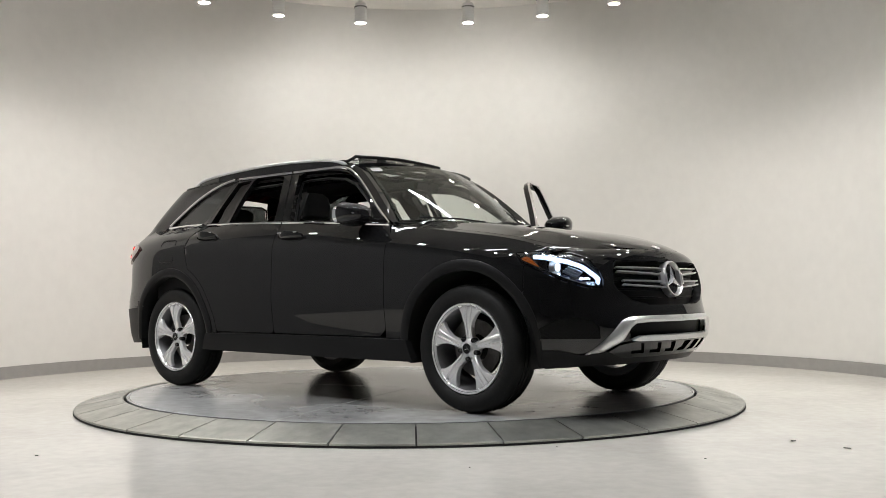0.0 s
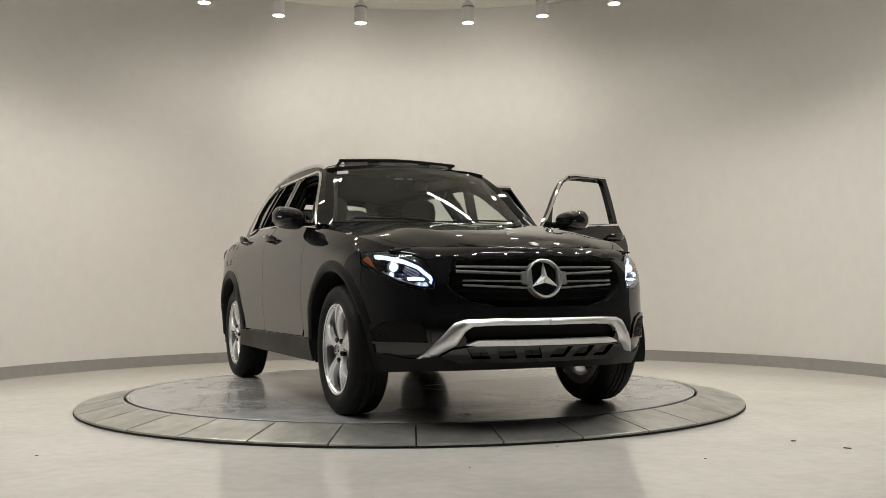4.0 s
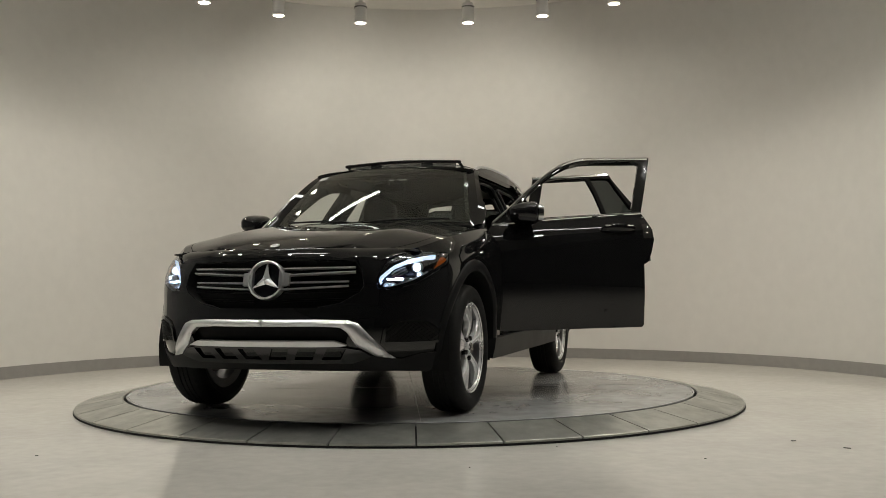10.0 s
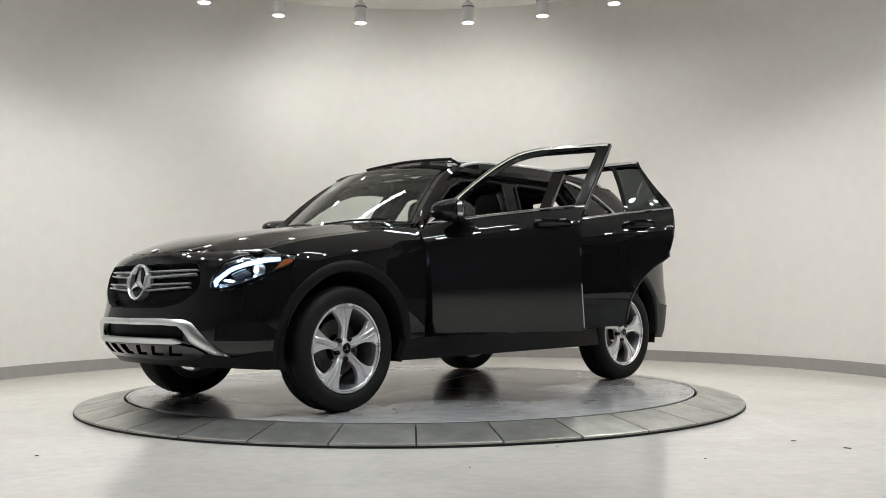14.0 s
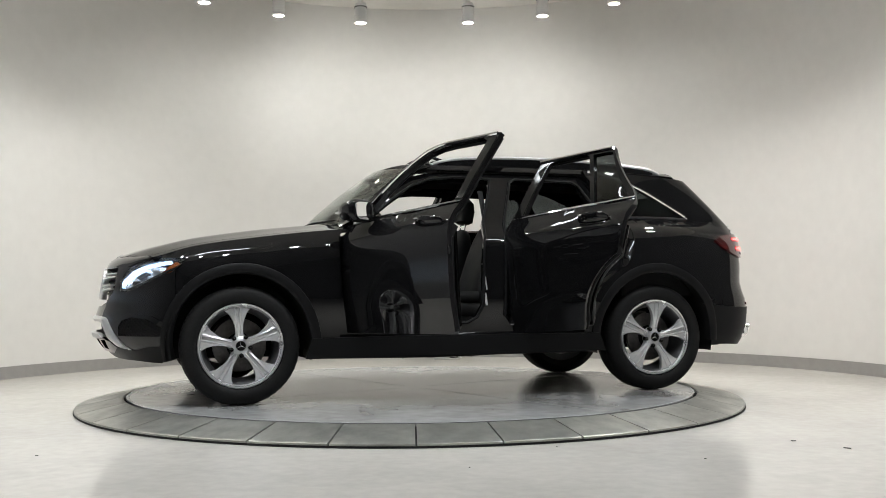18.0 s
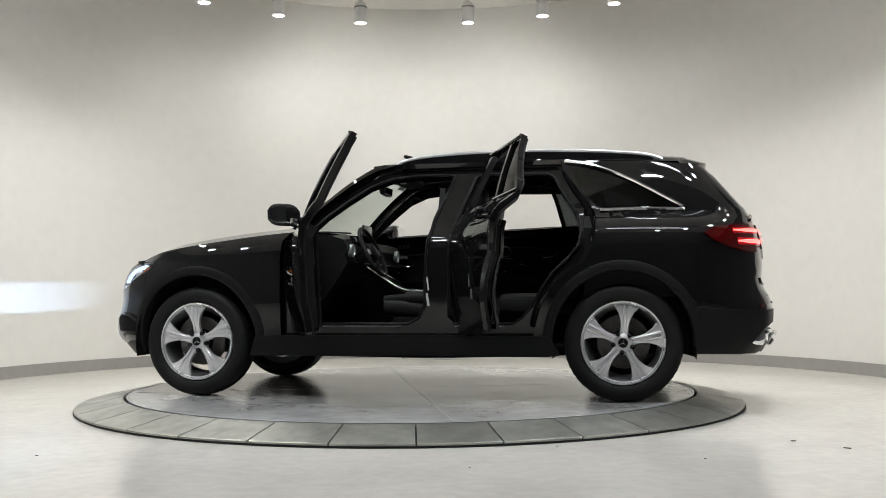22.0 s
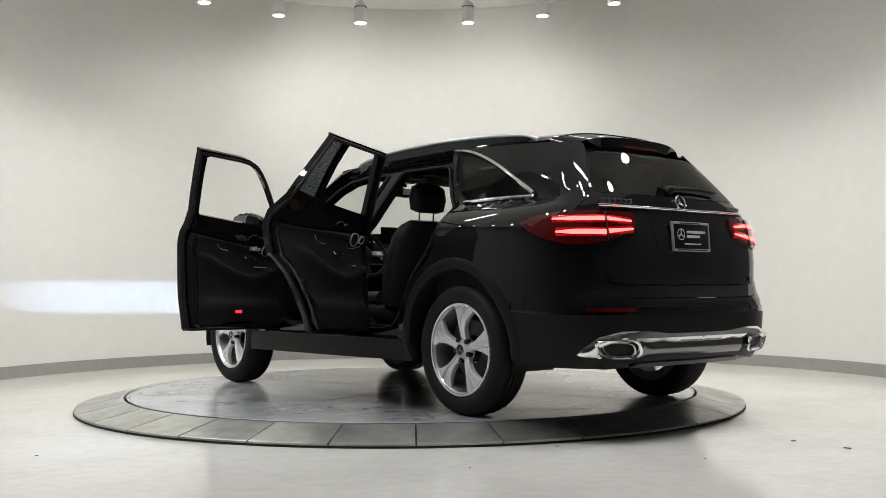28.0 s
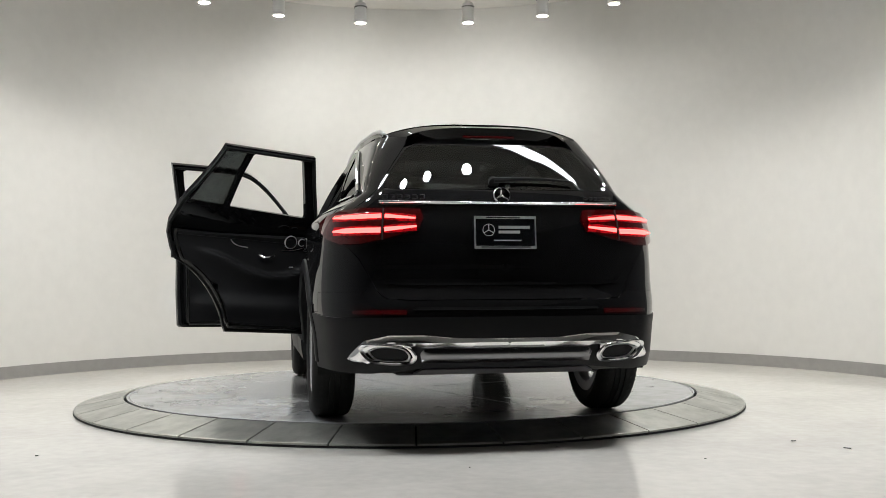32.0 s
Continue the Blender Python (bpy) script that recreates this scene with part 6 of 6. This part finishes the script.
for k in range(3):
    box(bm, -0.0085, -0.005, -0.0022, 0.0022, 0, 0.028, m=PM @ Matrix.Translation((0, 0.085, 0.012)) @ Matrix.Rotation(radians(120 * k), 4, "X"))
part("plate_writing", bm, M_WHITEINK, gate_ob, "white bars and ring printed on the plate")
part("tailgate_fold", P_([(U_REAR, 0.728), (U_REAR, 0.742), (UR(0.50), 0.742), (UR(0.60), 0.748), (UR(0.625), 0.775), (UR(0.63), 0.77), (UR(0.61), 0.738), (UR(0.5), 0.728)], mirror=True, thick=0.012, lift=0.010, step=0.04), M_PAINT, gate_ob, "folded edge across the tailgate")
# wiper
bm = bmesh.new()
wq = [body(UR(0.02), 1.262), body(UR(0.12), 1.272), body(UR(0.26), 1.272), body(UR(0.40), 1.262)]
tube(bm, [(q.x - 0.028, -y, q.z) for q, y in zip(wq, (-0.03, 0.10, 0.25, 0.39))], [0.016, 0.010, 0.008, 0.005], 8)
lathe(bm, [(0.026, 0.0), (0.026, 0.03), (0.02, 0.035), (0.001, 0.036)], 16, m=Matrix.Translation((wq[0].x, 0.03, 1.262)) @ Matrix.Rotation(radians(-115), 4, "Y"))
part("rear_wiper", bm, M_BLACKPL, gate_ob, "black rear wiper")
# bumper crease, reflectors, matt lower bumper, chrome guard, exhaust trims
part("bumper_crease", P_([(U_REAR, 0.608), (U_REAR, 0.622), (UR(0.46), 0.622), (UR(0.47), 0.610)], mirror=True, thick=0.01, lift=0.006, step=0.05), M_BLACKPL, car, "dark strip across the rear bumper")
both("rear_reflector", lambda: P_([(UR(0.75), 0.590), (UR(0.75), 0.608), (UR(0.50), 0.610), (UR(0.50), 0.588)], (), 0.03, 0.008, 0.006), M_REDDIM, "long dark red reflector")
part("lower_bumper", P_([(U_REAR, 0.33), (U_REAR, 0.575), (UR(0.50), 0.575), (UR(0.80), 0.572), (UR(0.88), 0.580), (UR(0.93), 0.600), (-WX - 0.465, 0.640), (-WX - 0.455, 0.640), (-WX - 0.455, 0.315), (UR(0.85), 0.305), (UR(0.7), 0.30), (UR(0.4), 0.33)], mirror=True, thick=0.012, lift=0.006, step=0.05), M_BLACKPL, car, "matt black lower rear bumper")
part("rear_guard", bulged([(U_REAR, 0.425), (U_REAR, 0.470), (UR(0.25), 0.472), (UR(0.42), 0.488), (UR(0.58), 0.488), (UR(0.70), 0.462), (UR(0.765), 0.405), (UR(0.79), 0.372), (UR(0.765), 0.356), (UR(0.70), 0.349), (UR(0.675), 0.357), (UR(0.70), 0.380), (UR(0.69), 0.405), (UR(0.64), 0.425), (UR(0.46), 0.432), (UR(0.40), 0.425), (UR(0.30), 0.432), (UR(0.2), 0.425)], 0.03, 0.022, 0.006, 0.035), M_CHROME, car, "chrome rear guard with exhaust surrounds")
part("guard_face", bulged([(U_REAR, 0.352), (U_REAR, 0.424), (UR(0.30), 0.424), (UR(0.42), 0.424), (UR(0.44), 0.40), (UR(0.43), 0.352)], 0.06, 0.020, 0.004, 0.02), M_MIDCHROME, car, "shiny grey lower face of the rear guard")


def exhaust(s):
    fl = (lambda b: b) if s > 0 else flip
    u0, z0 = UR(0.595), 0.402
    out, inn = [], []
    shape = [(-0.135, 0.0), (-0.10, 0.036), (-0.02, 0.046), (0.09, 0.046), (0.128, 0.034), (0.125, 0.008), (0.09, -0.028), (0.02, -0.040), (-0.09, -0.040), (-0.128, -0.026)]
    shape = [(p.x, p.y) for p in curve_pts([(a, b, 0) for a, b in shape], 4, closed=True)]
    bm = bmesh.new()
    rings = []
    for k, lift in ((1.06, -0.02), (1.06, 0.030), (1.0, 0.036), (0.90, 0.030), (0.86, 0.0), (0.82, -0.08)):
        rings.append([on(u0 - a * k * -1, z0 + b * k + 0.02 * a, lift) for a, b in shape])
    loft(bm, rings, caps=False)
    e = part("exhaust_trim", fl(bm), M_CHROME, car, "chrome exhaust tip trim")
    bm = bmesh.new()
    loft(bm, [[on(u0 + a * 0.83, z0 + b * 0.83 + 0.02 * a, -0.055) for a, b in shape], [on(u0 + a * 0.8, z0 + b * 0.8 + 0.02 * a, -0.065) for a, b in shape]])
    part("exhaust_hole", fl(bm), M_GAP, e, "dark exhaust opening")
    bm = bmesh.new()
    rings = []
    for k, lift in ((0.80, 0.012), (0.78, 0.016), (0.72, 0.012), (0.70, -0.05)):
        rings.append([on(u0 + a * k - 0.005, z0 + b * k - 0.006 + 0.02 * a, lift) for a, b in shape])
    loft(bm, rings, caps=False)
    part("exhaust_tip", fl(bm), M_SATIN, e, "inner exhaust tip")


exhaust(1)
exhaust(-1)
part("rear_diffuser", P_([(U_REAR, 0.302), (U_REAR, 0.325), (UR(0.42), 0.325), (UR(0.47), 0.302)], mirror=True, thick=0.02, lift=0.012, step=0.04), M_BARREL, car, "grey lower diffuser edge")
# fuel flap line, sticker on the windshield
bm = bmesh.new()
P = [on(-1.50 + a, 1.02 + b, 0.0015) for a, b in rounded(0.19, 0.17, 0.03, 4)]
tube(bm, P, 0.0022, 5, closed=True)
part("fuel_flap_seam", flip(bm), M_GAP, car, "thin seam of the fuel flap")
bm = bmesh.new()
panel(bm, [(0.87, 0.80), (0.87, 0.92), (0.94, 0.92), (0.94, 0.80)], screen, (), 0.05, 0.001, fn_normal(screen), 0.006)
part("windshield_sticker", flip(bm), M_WHITEINK, car, "small pale sticker on the windshield")


def washer(s):
    bm = bmesh.new()
    a = 0.12
    tube(bm, [screen(0.0, 0.1), screen(0.03, 0.4), screen(0.05, 0.8)], 0.007, 6)
    return bm


bm = washer(1)
for v in bm.verts:
    v.co += Vector((0.02, 0, 0.014))
part("front_wiper", bm, M_BLACKPL, car, "black wiper arm")
bm = washer(1)
for v in bm.verts:
    v.co += Vector((0.02, 0, 0.014))
part("front_wiper", flip(bm), M_BLACKPL, car, "black wiper arm")
bm = bmesh.new()
panel(bm, [(-0.06, 0), (0.02, 0), (0.02, 1.0), (-0.06, 1.0)], screen, (), 0.09, 0.02, fn_normal(screen), -0.008, True, 0.1)
seal_middle(bm)
part("cowl", bm, M_BLACKPL, car, "black cowl below the windshield")


# ---- inside ----
def cushion_loft(bm, secs):
    """Soft block from sections: (centre, half width, half depth, right, up) with rounded corners."""
    rings = []
    for c, hw, hd, rt, up in secs:
        c, rt, up = Vector(c), Vector(rt).normalized(), Vector(up).normalized()
        ring = []
        for t in np.linspace(0, 2 * math.pi, 25)[:-1]:
            a, b = math.cos(t), math.sin(t)
            a = math.copysign(abs(a) ** 0.45, a)
            b = math.copysign(abs(b) ** 0.55, b)
            ring.append(c + rt * a * hw + up * b * hd)
        rings.append(ring)
    loft(bm, rings)


def seat(y, mat=M_LEATHER):
    bm = bmesh.new()
    cushion_loft(bm, [((x, y, z), w, h, (0, 1, 0), (0, 0, 1)) for x, z, w, h in ((0.20, 0.60, 0.20, 0.03), (0.19, 0.60, 0.245, 0.065), (0.05, 0.59, 0.26, 0.075), (-0.15, 0.57, 0.265, 0.075), (-0.28, 0.56, 0.25, 0.07), (-0.30, 0.56, 0.22, 0.04))])
    s = part("front_seat", bm, mat, car, "black leather front seat")
    for k in (-1, 1):
        bm = bmesh.new()
        tube(bm, curve_pts([(0.19, y + k * 0.20, 0.645), (0.0, y + k * 0.225, 0.66), (-0.22, y + k * 0.225, 0.66)], 5), [0.03] * 5 + [0.045] * 6, 10)
        part("seat_bolster", bm, mat, s, "side bolster of the seat")
    for k in range(4):
        bm = bmesh.new()
        box(bm, -0.16 + 0.08 * k, -0.155 + 0.08 * k, y - 0.15, y + 0.15, 0.655, 0.668)
        part("seat_seam", bm, M_TRIM, s, "stitched seat seam")
    bm = bmesh.new()
    d = Vector((-0.26, 0, 0.96)).normalized()
    secs = []
    for f, w, h in ((0.0, 0.20, 0.05), (0.02, 0.24, 0.075), (0.18, 0.255, 0.085), (0.35, 0.255, 0.075), (0.48, 0.235, 0.06), (0.56, 0.19, 0.045), (0.60, 0.12, 0.025)):
        secs.append((Vector((-0.26, y, 0.60)) + d * f, w, h, (0, 1, 0), (d.z, 0, -d.x)))
    cushion_loft(bm, secs)
    part("backrest", bm, mat, s, "black leather backrest")
    bm = bmesh.new()
    cushion_loft(bm, [((x, y, z), w, h, (0, 1, 0), (1, 0, 0.2)) for x, z, w, h in ((-0.440, 1.235, 0.08, 0.03), (-0.440, 1.25, 0.125, 0.05), (-0.45, 1.33, 0.14, 0.055), (-0.455, 1.40, 0.125, 0.045), (-0.455, 1.43, 0.08, 0.025))])
    part("headrest", bm, mat, s, "black headrest")
    for k in (-1, 1):
        bm = bmesh.new()
        tube(bm, [(-0.42, y + k * 0.06, 1.12), (-0.44, y + k * 0.06, 1.26)], 0.006, 8)
        part("headrest_post", bm, M_CHROME, s, "chrome headrest post")
    bm = bmesh.new()
    box(bm, -0.24, 0.16, y - 0.19, y + 0.19, 0.36, 0.50, 0.02)
    part("seat_base", bm, M_TRIM, s, "black seat base")
    bm = bmesh.new()
    box(bm, -0.18, 0.12, y + 0.245 * (1 if y > 0 else -1) - 0.012, y + 0.245 * (1 if y > 0 else -1) + 0.012, 0.47, 0.53, 0.01)
    part("seat_lever", bm, M_TRIM, s, "grey side trim of the seat")
    return s


seat(0.37)
seat(-0.37)
bm = bmesh.new()
cushion_loft(bm, [((x, 0, z), w, h, (0, 1, 0), (0, 0, 1)) for x, z, w, h in ((-0.60, 0.60, 0.60, 0.04), (-0.62, 0.61, 0.65, 0.075), (-0.85, 0.60, 0.66, 0.085), (-1.10, 0.58, 0.66, 0.08), (-1.14, 0.58, 0.6, 0.05))])
rear_seat = part("rear_seat", bm, M_LEATHER, car, "black leather rear bench")
for y, w in ((0.42, 0.24), (0.0, 0.17), (-0.42, 0.24)):
    bm = bmesh.new()
    d = Vector((-0.30, 0, 0.95)).normalized()
    cushion_loft(bm, [(Vector((-1.08, y, 0.64)) + d * f, w * k, h, (0, 1, 0), (d.z, 0, -d.x)) for f, k, h in ((0, 0.9, 0.05), (0.02, 1, 0.075), (0.3, 1, 0.07), (0.5, 0.95, 0.055), (0.55, 0.8, 0.03))])
    part("rear_backrest", bm, M_LEATHER, rear_seat, "black rear backrest")
    bm = bmesh.new()
    hz = 1.28 if y else 1.25
    cushion_loft(bm, [((-1.27, y, hz - 0.07), 0.07, 0.025, (0, 1, 0), (1, 0, 0.2)), ((-1.27, y, hz - 0.06), 0.11, 0.04, (0, 1, 0), (1, 0, 0.2)), ((-1.275, y, hz + 0.04), 0.125, 0.045, (0, 1, 0), (1, 0, 0.2)), ((-1.28, y, hz + 0.075), 0.09, 0.025, (0, 1, 0), (1, 0, 0.2))])
    part("headrest", bm, M_LEATHER, rear_seat, "black rear headrest")
    for k in (-1, 1):
        bm = bmesh.new()
        tube(bm, [(-1.25, y + k * 0.05, 1.12), (-1.27, y + k * 0.05, hz - 0.03)], 0.006, 8)
        part("headrest_post", bm, M_CHROME, rear_seat, "chrome headrest post")
# dashboard
bm = bmesh.new()
rings = []
for i in range(17):
    y = -0.74 + 0.0925 * i
    bow = 0.05 * (y / 0.74) ** 2
    hump = 0.035 * math.exp(-((y - 0.37) / 0.2) ** 2)
    prof = [(0.86, 1.06), (0.70, 1.085), (0.55, 1.085 + hump), (0.47, 1.06 + hump), (0.44, 1.01), (0.46, 0.95), (0.44, 0.90), (0.50, 0.80), (0.60, 0.66), (0.72, 0.56), (0.86, 0.56)]
    rings.append([(x - bow * 0.6, y, z) for x, z in prof])
loft(bm, rings)
dash = part("dashboard", bm, M_TRIM, car, "black dashboard")
bm = bmesh.new()
rings = []
for i in range(11):
    f = i / 10
    x = 0.50 - 0.85 * f
    zt = 0.90 - 0.20 * min(1, f * 2.2) + (0.06 if f > 0.7 else 0)
    w = 0.13 - 0.02 * f
    rings.append([(x, -w, 0.36), (x, -w, zt - 0.03), (x, -w + 0.03, zt), (x, w - 0.03, zt), (x, w, zt - 0.03), (x, w, 0.36)])
loft(bm, rings)
con = part("centre_console", bm, M_GLOSSBLK, car, "black centre console")
bm = bmesh.new()
for k in (-1, 1):
    tube(bm, curve_pts([(0.46, k * 0.125, 0.895), (0.30, k * 0.13, 0.79), (0.15, k * 0.128, 0.715), (-0.10, k * 0.12, 0.705)], 6), 0.006, 6)
part("console_strip", bm, M_SATIN, con, "silver edge of the console")
bm = bmesh.new()
box(bm, -0.34, -0.08, -0.11, 0.11, 0.70, 0.79, 0.025)
part("console_armrest", bm, M_LEATHER, con, "black centre armrest")
bm = bmesh.new()
box(bm, 0.475, 0.490, -0.115, 0.115, 1.05, 1.20, 0.006)
part("centre_screen", bm, M_SCREEN, dash, "dark upright display")
for y in (0.62, -0.62, 0.11, 0.0, -0.11):
    bm = bmesh.new()
    lathe(bm, [(0.044, -0.02), (0.046, 0.008), (0.040, 0.012), (0.034, 0.004), (0.001, 0.002)], 24, axis="x", m=Matrix.Translation((0.442 - 0.03 * (abs(y) > 0.5), y, 0.985)) @ Matrix.Rotation(math.pi, 4, "Z"))
    part("air_vent", bm, M_SATIN, dash, "round silver-rimmed air vent")
bm = bmesh.new()
box(bm, 0.432, 0.452, -0.70, 0.70, 0.905, 0.915, 0.003)
part("dash_strip", bm, M_SATIN, dash, "thin silver dashboard strip")
bm = bmesh.new()
box(bm, 0.44, 0.452, 0.22, 0.52, 1.00, 1.10, 0.02)
part("instrument_panel", bm, M_SCREEN, dash, "dark instrument panel")
# steering wheel
SW = Matrix.Translation((0.335, 0.37, 0.985)) @ Matrix.Rotation(radians(-64), 4, "Y")
bm = bmesh.new()
lathe(bm, [(0.185 + 0.0155 * math.cos(t), 0.0155 * math.sin(t)) for t in np.linspace(0, 2 * math.pi, 13)[:-1]], 48, m=SW, closed=True)
sw = part("steering_wheel", bm, M_LEATHER, car, "black leather steering wheel")
bm = bmesh.new()
lathe(bm, [(0.001, 0.028), (0.05, 0.025), (0.068, 0.01), (0.065, -0.03), (0.001, -0.035)], 28, m=SW)
part("wheel_hub", bm, M_TRIM, sw, "padded wheel hub")
for a in (0, 90, -90):
    bm = bmesh.new()
    m = SW @ Matrix.Rotation(radians(a), 4, "Z")
    box(bm, -0.185, -0.055, -0.020, 0.020, -0.014, 0.006, 0.005, m=m)
    part("wheel_spoke", bm, M_SATIN if a else M_TRIM, sw, "steering wheel spoke")
bm = bmesh.new()
tube(bm, [(0.36, 0.37, 0.97), (0.52, 0.37, 0.90)], 0.045, 12)
part("steering_column", bm, M_TRIM, sw, "steering column cover")
for k in (-1, 1):
    bm = bmesh.new()
    tube(bm, [(0.385, 0.37, 0.965), (0.37, 0.37 + k * 0.13, 0.985)], 0.009, 8)
    part("column_stalk", bm, M_BLACKPL, sw, "column stalk")
# floor, firewall, cargo floor, mirror, visors
bm = bmesh.new()
box(bm, -1.15, 0.84, -0.78, 0.78, 0.335, 0.365, 0.01)
part("cabin_floor", bm, M_CARPET, car, "black carpeted cabin floor")
bm = bmesh.new()
box(bm, 0.80, 0.86, -0.76, 0.76, 0.34, 1.06, 0.01)
part("firewall", bm, M_TRIM, car, "black firewall")
bm = bmesh.new()
box(bm, -2.22, -1.20, -0.56, 0.56, 0.66, 0.70, 0.01)
box(bm, -1.20, -1.16, -0.66, 0.66, 0.36, 0.70, 0.01)
part("cargo_floor", bm, M_CARPET, car, "black cargo floor")
bm = bmesh.new()
box(bm, -2.14, -1.30, -0.58, 0.58, 1.045, 1.065, 0.006)
part("cargo_cover", bm, M_TRIM, car, "black cargo cover")
for s in (1, -1):
    bm = bmesh.new()
    rings = []
    for x in np.linspace(-1.2, -2.1, 8):
        yb = body(x if x > -1.75 else UR(0.85), 0.9).y - 0.07 - 0.12 * max(0, -1.75 - x)
        rings.append([(x, yb, 0.66), (x, yb - 0.01, 1.1), (x, yb - 0.10, 1.18), (x, yb - 0.12, 1.16), (x, yb - 0.04, 0.66)])
    loft(bm, rings)
    part("cargo_trim", bm if s > 0 else flip(bm), M_TRIM, car, "black cargo side trim")
bm = bmesh.new()
cushion_loft(bm, [((0.335, y, 1.455), 0.008 + 0.012, h, (1, 0, -0.2), (0.2, 0, 1)) for y, h in ((-0.115, 0.015), (-0.11, 0.028), (0, 0.035), (0.11, 0.028), (0.115, 0.015))])
rm = part("rear_view_mirror", bm, M_BLACKPL, car, "black rear-view mirror")
bm = bmesh.new()
rings = rounded(0.20, 0.052, 0.02, 4)
a = [bm.verts.new((0.310 - 0.0 + b * -0.15, y, 1.455 + b)) for y, b in rings]
c = [bm.verts.new((0.314 + b * -0.15, y, 1.455 + b)) for y, b in rings]
bm.faces.new(a)
bm.faces.new(c[::-1])
for i in range(len(a)):
    bm.faces.new((a[i], a[(i + 1) % len(a)], c[(i + 1) % len(a)], c[i]))
part("mirror_glass", bm, M_MIRROR, rm, "mirror glass")
bm = bmesh.new()
tube(bm, [(0.36, 0, 1.47), (0.42, 0, 1.52)], 0.012, 8)
box(bm, 0.37, 0.47, -0.06, 0.06, 1.505, 1.535, 0.012)
part("mirror_stem", bm, M_BLACKPL, rm, "mirror stem and sensor cover")
for y in (0.36, -0.36):
    bm = bmesh.new()
    box(bm, 0.14, 0.29, y - 0.19, y + 0.19, 1.535, 1.552, 0.008, m=Matrix.Translation((0.2, 0, 1.54)) @ Matrix.Rotation(radians(10), 4, "Y") @ Matrix.Translation((-0.2, 0, -1.54)))
    part("sun_visor", bm, M_HEADLINER, car, "dark sun visor")
bm = bmesh.new()
box(bm, 0.15, 0.28, -0.10, 0.10, 1.525, 1.556, 0.012)
oc = part("overhead_console", bm, M_HEADLINER, car, "overhead console")
for y in (0.05, -0.05):
    bm = bmesh.new()
    box(bm, 0.19, 0.24, y - 0.03, y + 0.03, 1.518, 1.526, 0.004)
    part("reading_lamp", bm, M_SATIN, oc, "small overhead lamp")
for y in (0.54, -0.54):
    for x in (-0.05, -0.75):
        bm = bmesh.new()
        tube(bm, curve_pts([(x + 0.09, y, 1.555), (x + 0.07, y * 0.97, 1.522), (x - 0.07, y * 0.97, 1.522), (x - 0.09, y, 1.555)], 5), 0.009, 8)
        part("grab_handle", bm, M_HEADLINER, car, "grab handle")
bm = bmesh.new()
box(bm, -0.62, -0.42, 0.45, 0.74, 0.366, 0.44, 0.02)
part("footwell_mat", bm, M_TAN, car, "tan wrapping in the rear footwell")
for s in (1, -1):
    bm = bmesh.new()
    tube(bm, [body(-0.235, 1.40) + Vector((0, -0.085, 0)), body(-0.235, 1.0) + Vector((0, -0.12, 0)), (-0.24, 0.72, 0.50)], 0.008, 6, flat=2.5)
    part("seat_belt", bm if s > 0 else flip(bm), M_TRIM, car, "black seat belt")


# ---- what moves ----
def motions():
    turn = [-42.392, -55.426, -68.551, -81.967, -95.449, -108.743, -122.137, -135.793, -149.836, -164.739, -179.622, -193.601, -207.166, -220.395, -233.633, -247.362, -261.234]
    cars, discs = [], []
    for i in range(33):
        a = turn[i // 2] if i % 2 == 0 else (turn[i // 2] + turn[i // 2 + 1]) / 2
        c, s = math.cos(radians(a)), math.sin(radians(a))
        x, y = -0.1123, -0.0898
        cars.append((float(i), pose(c * x - s * y, s * x + c * y, DISC_Z, 0, 0, a)))
        discs.append((float(i), pose(0, 0, 0, 0, 0, a)))
    walk(car, cars)
    walk(turntable, discs)


motions()
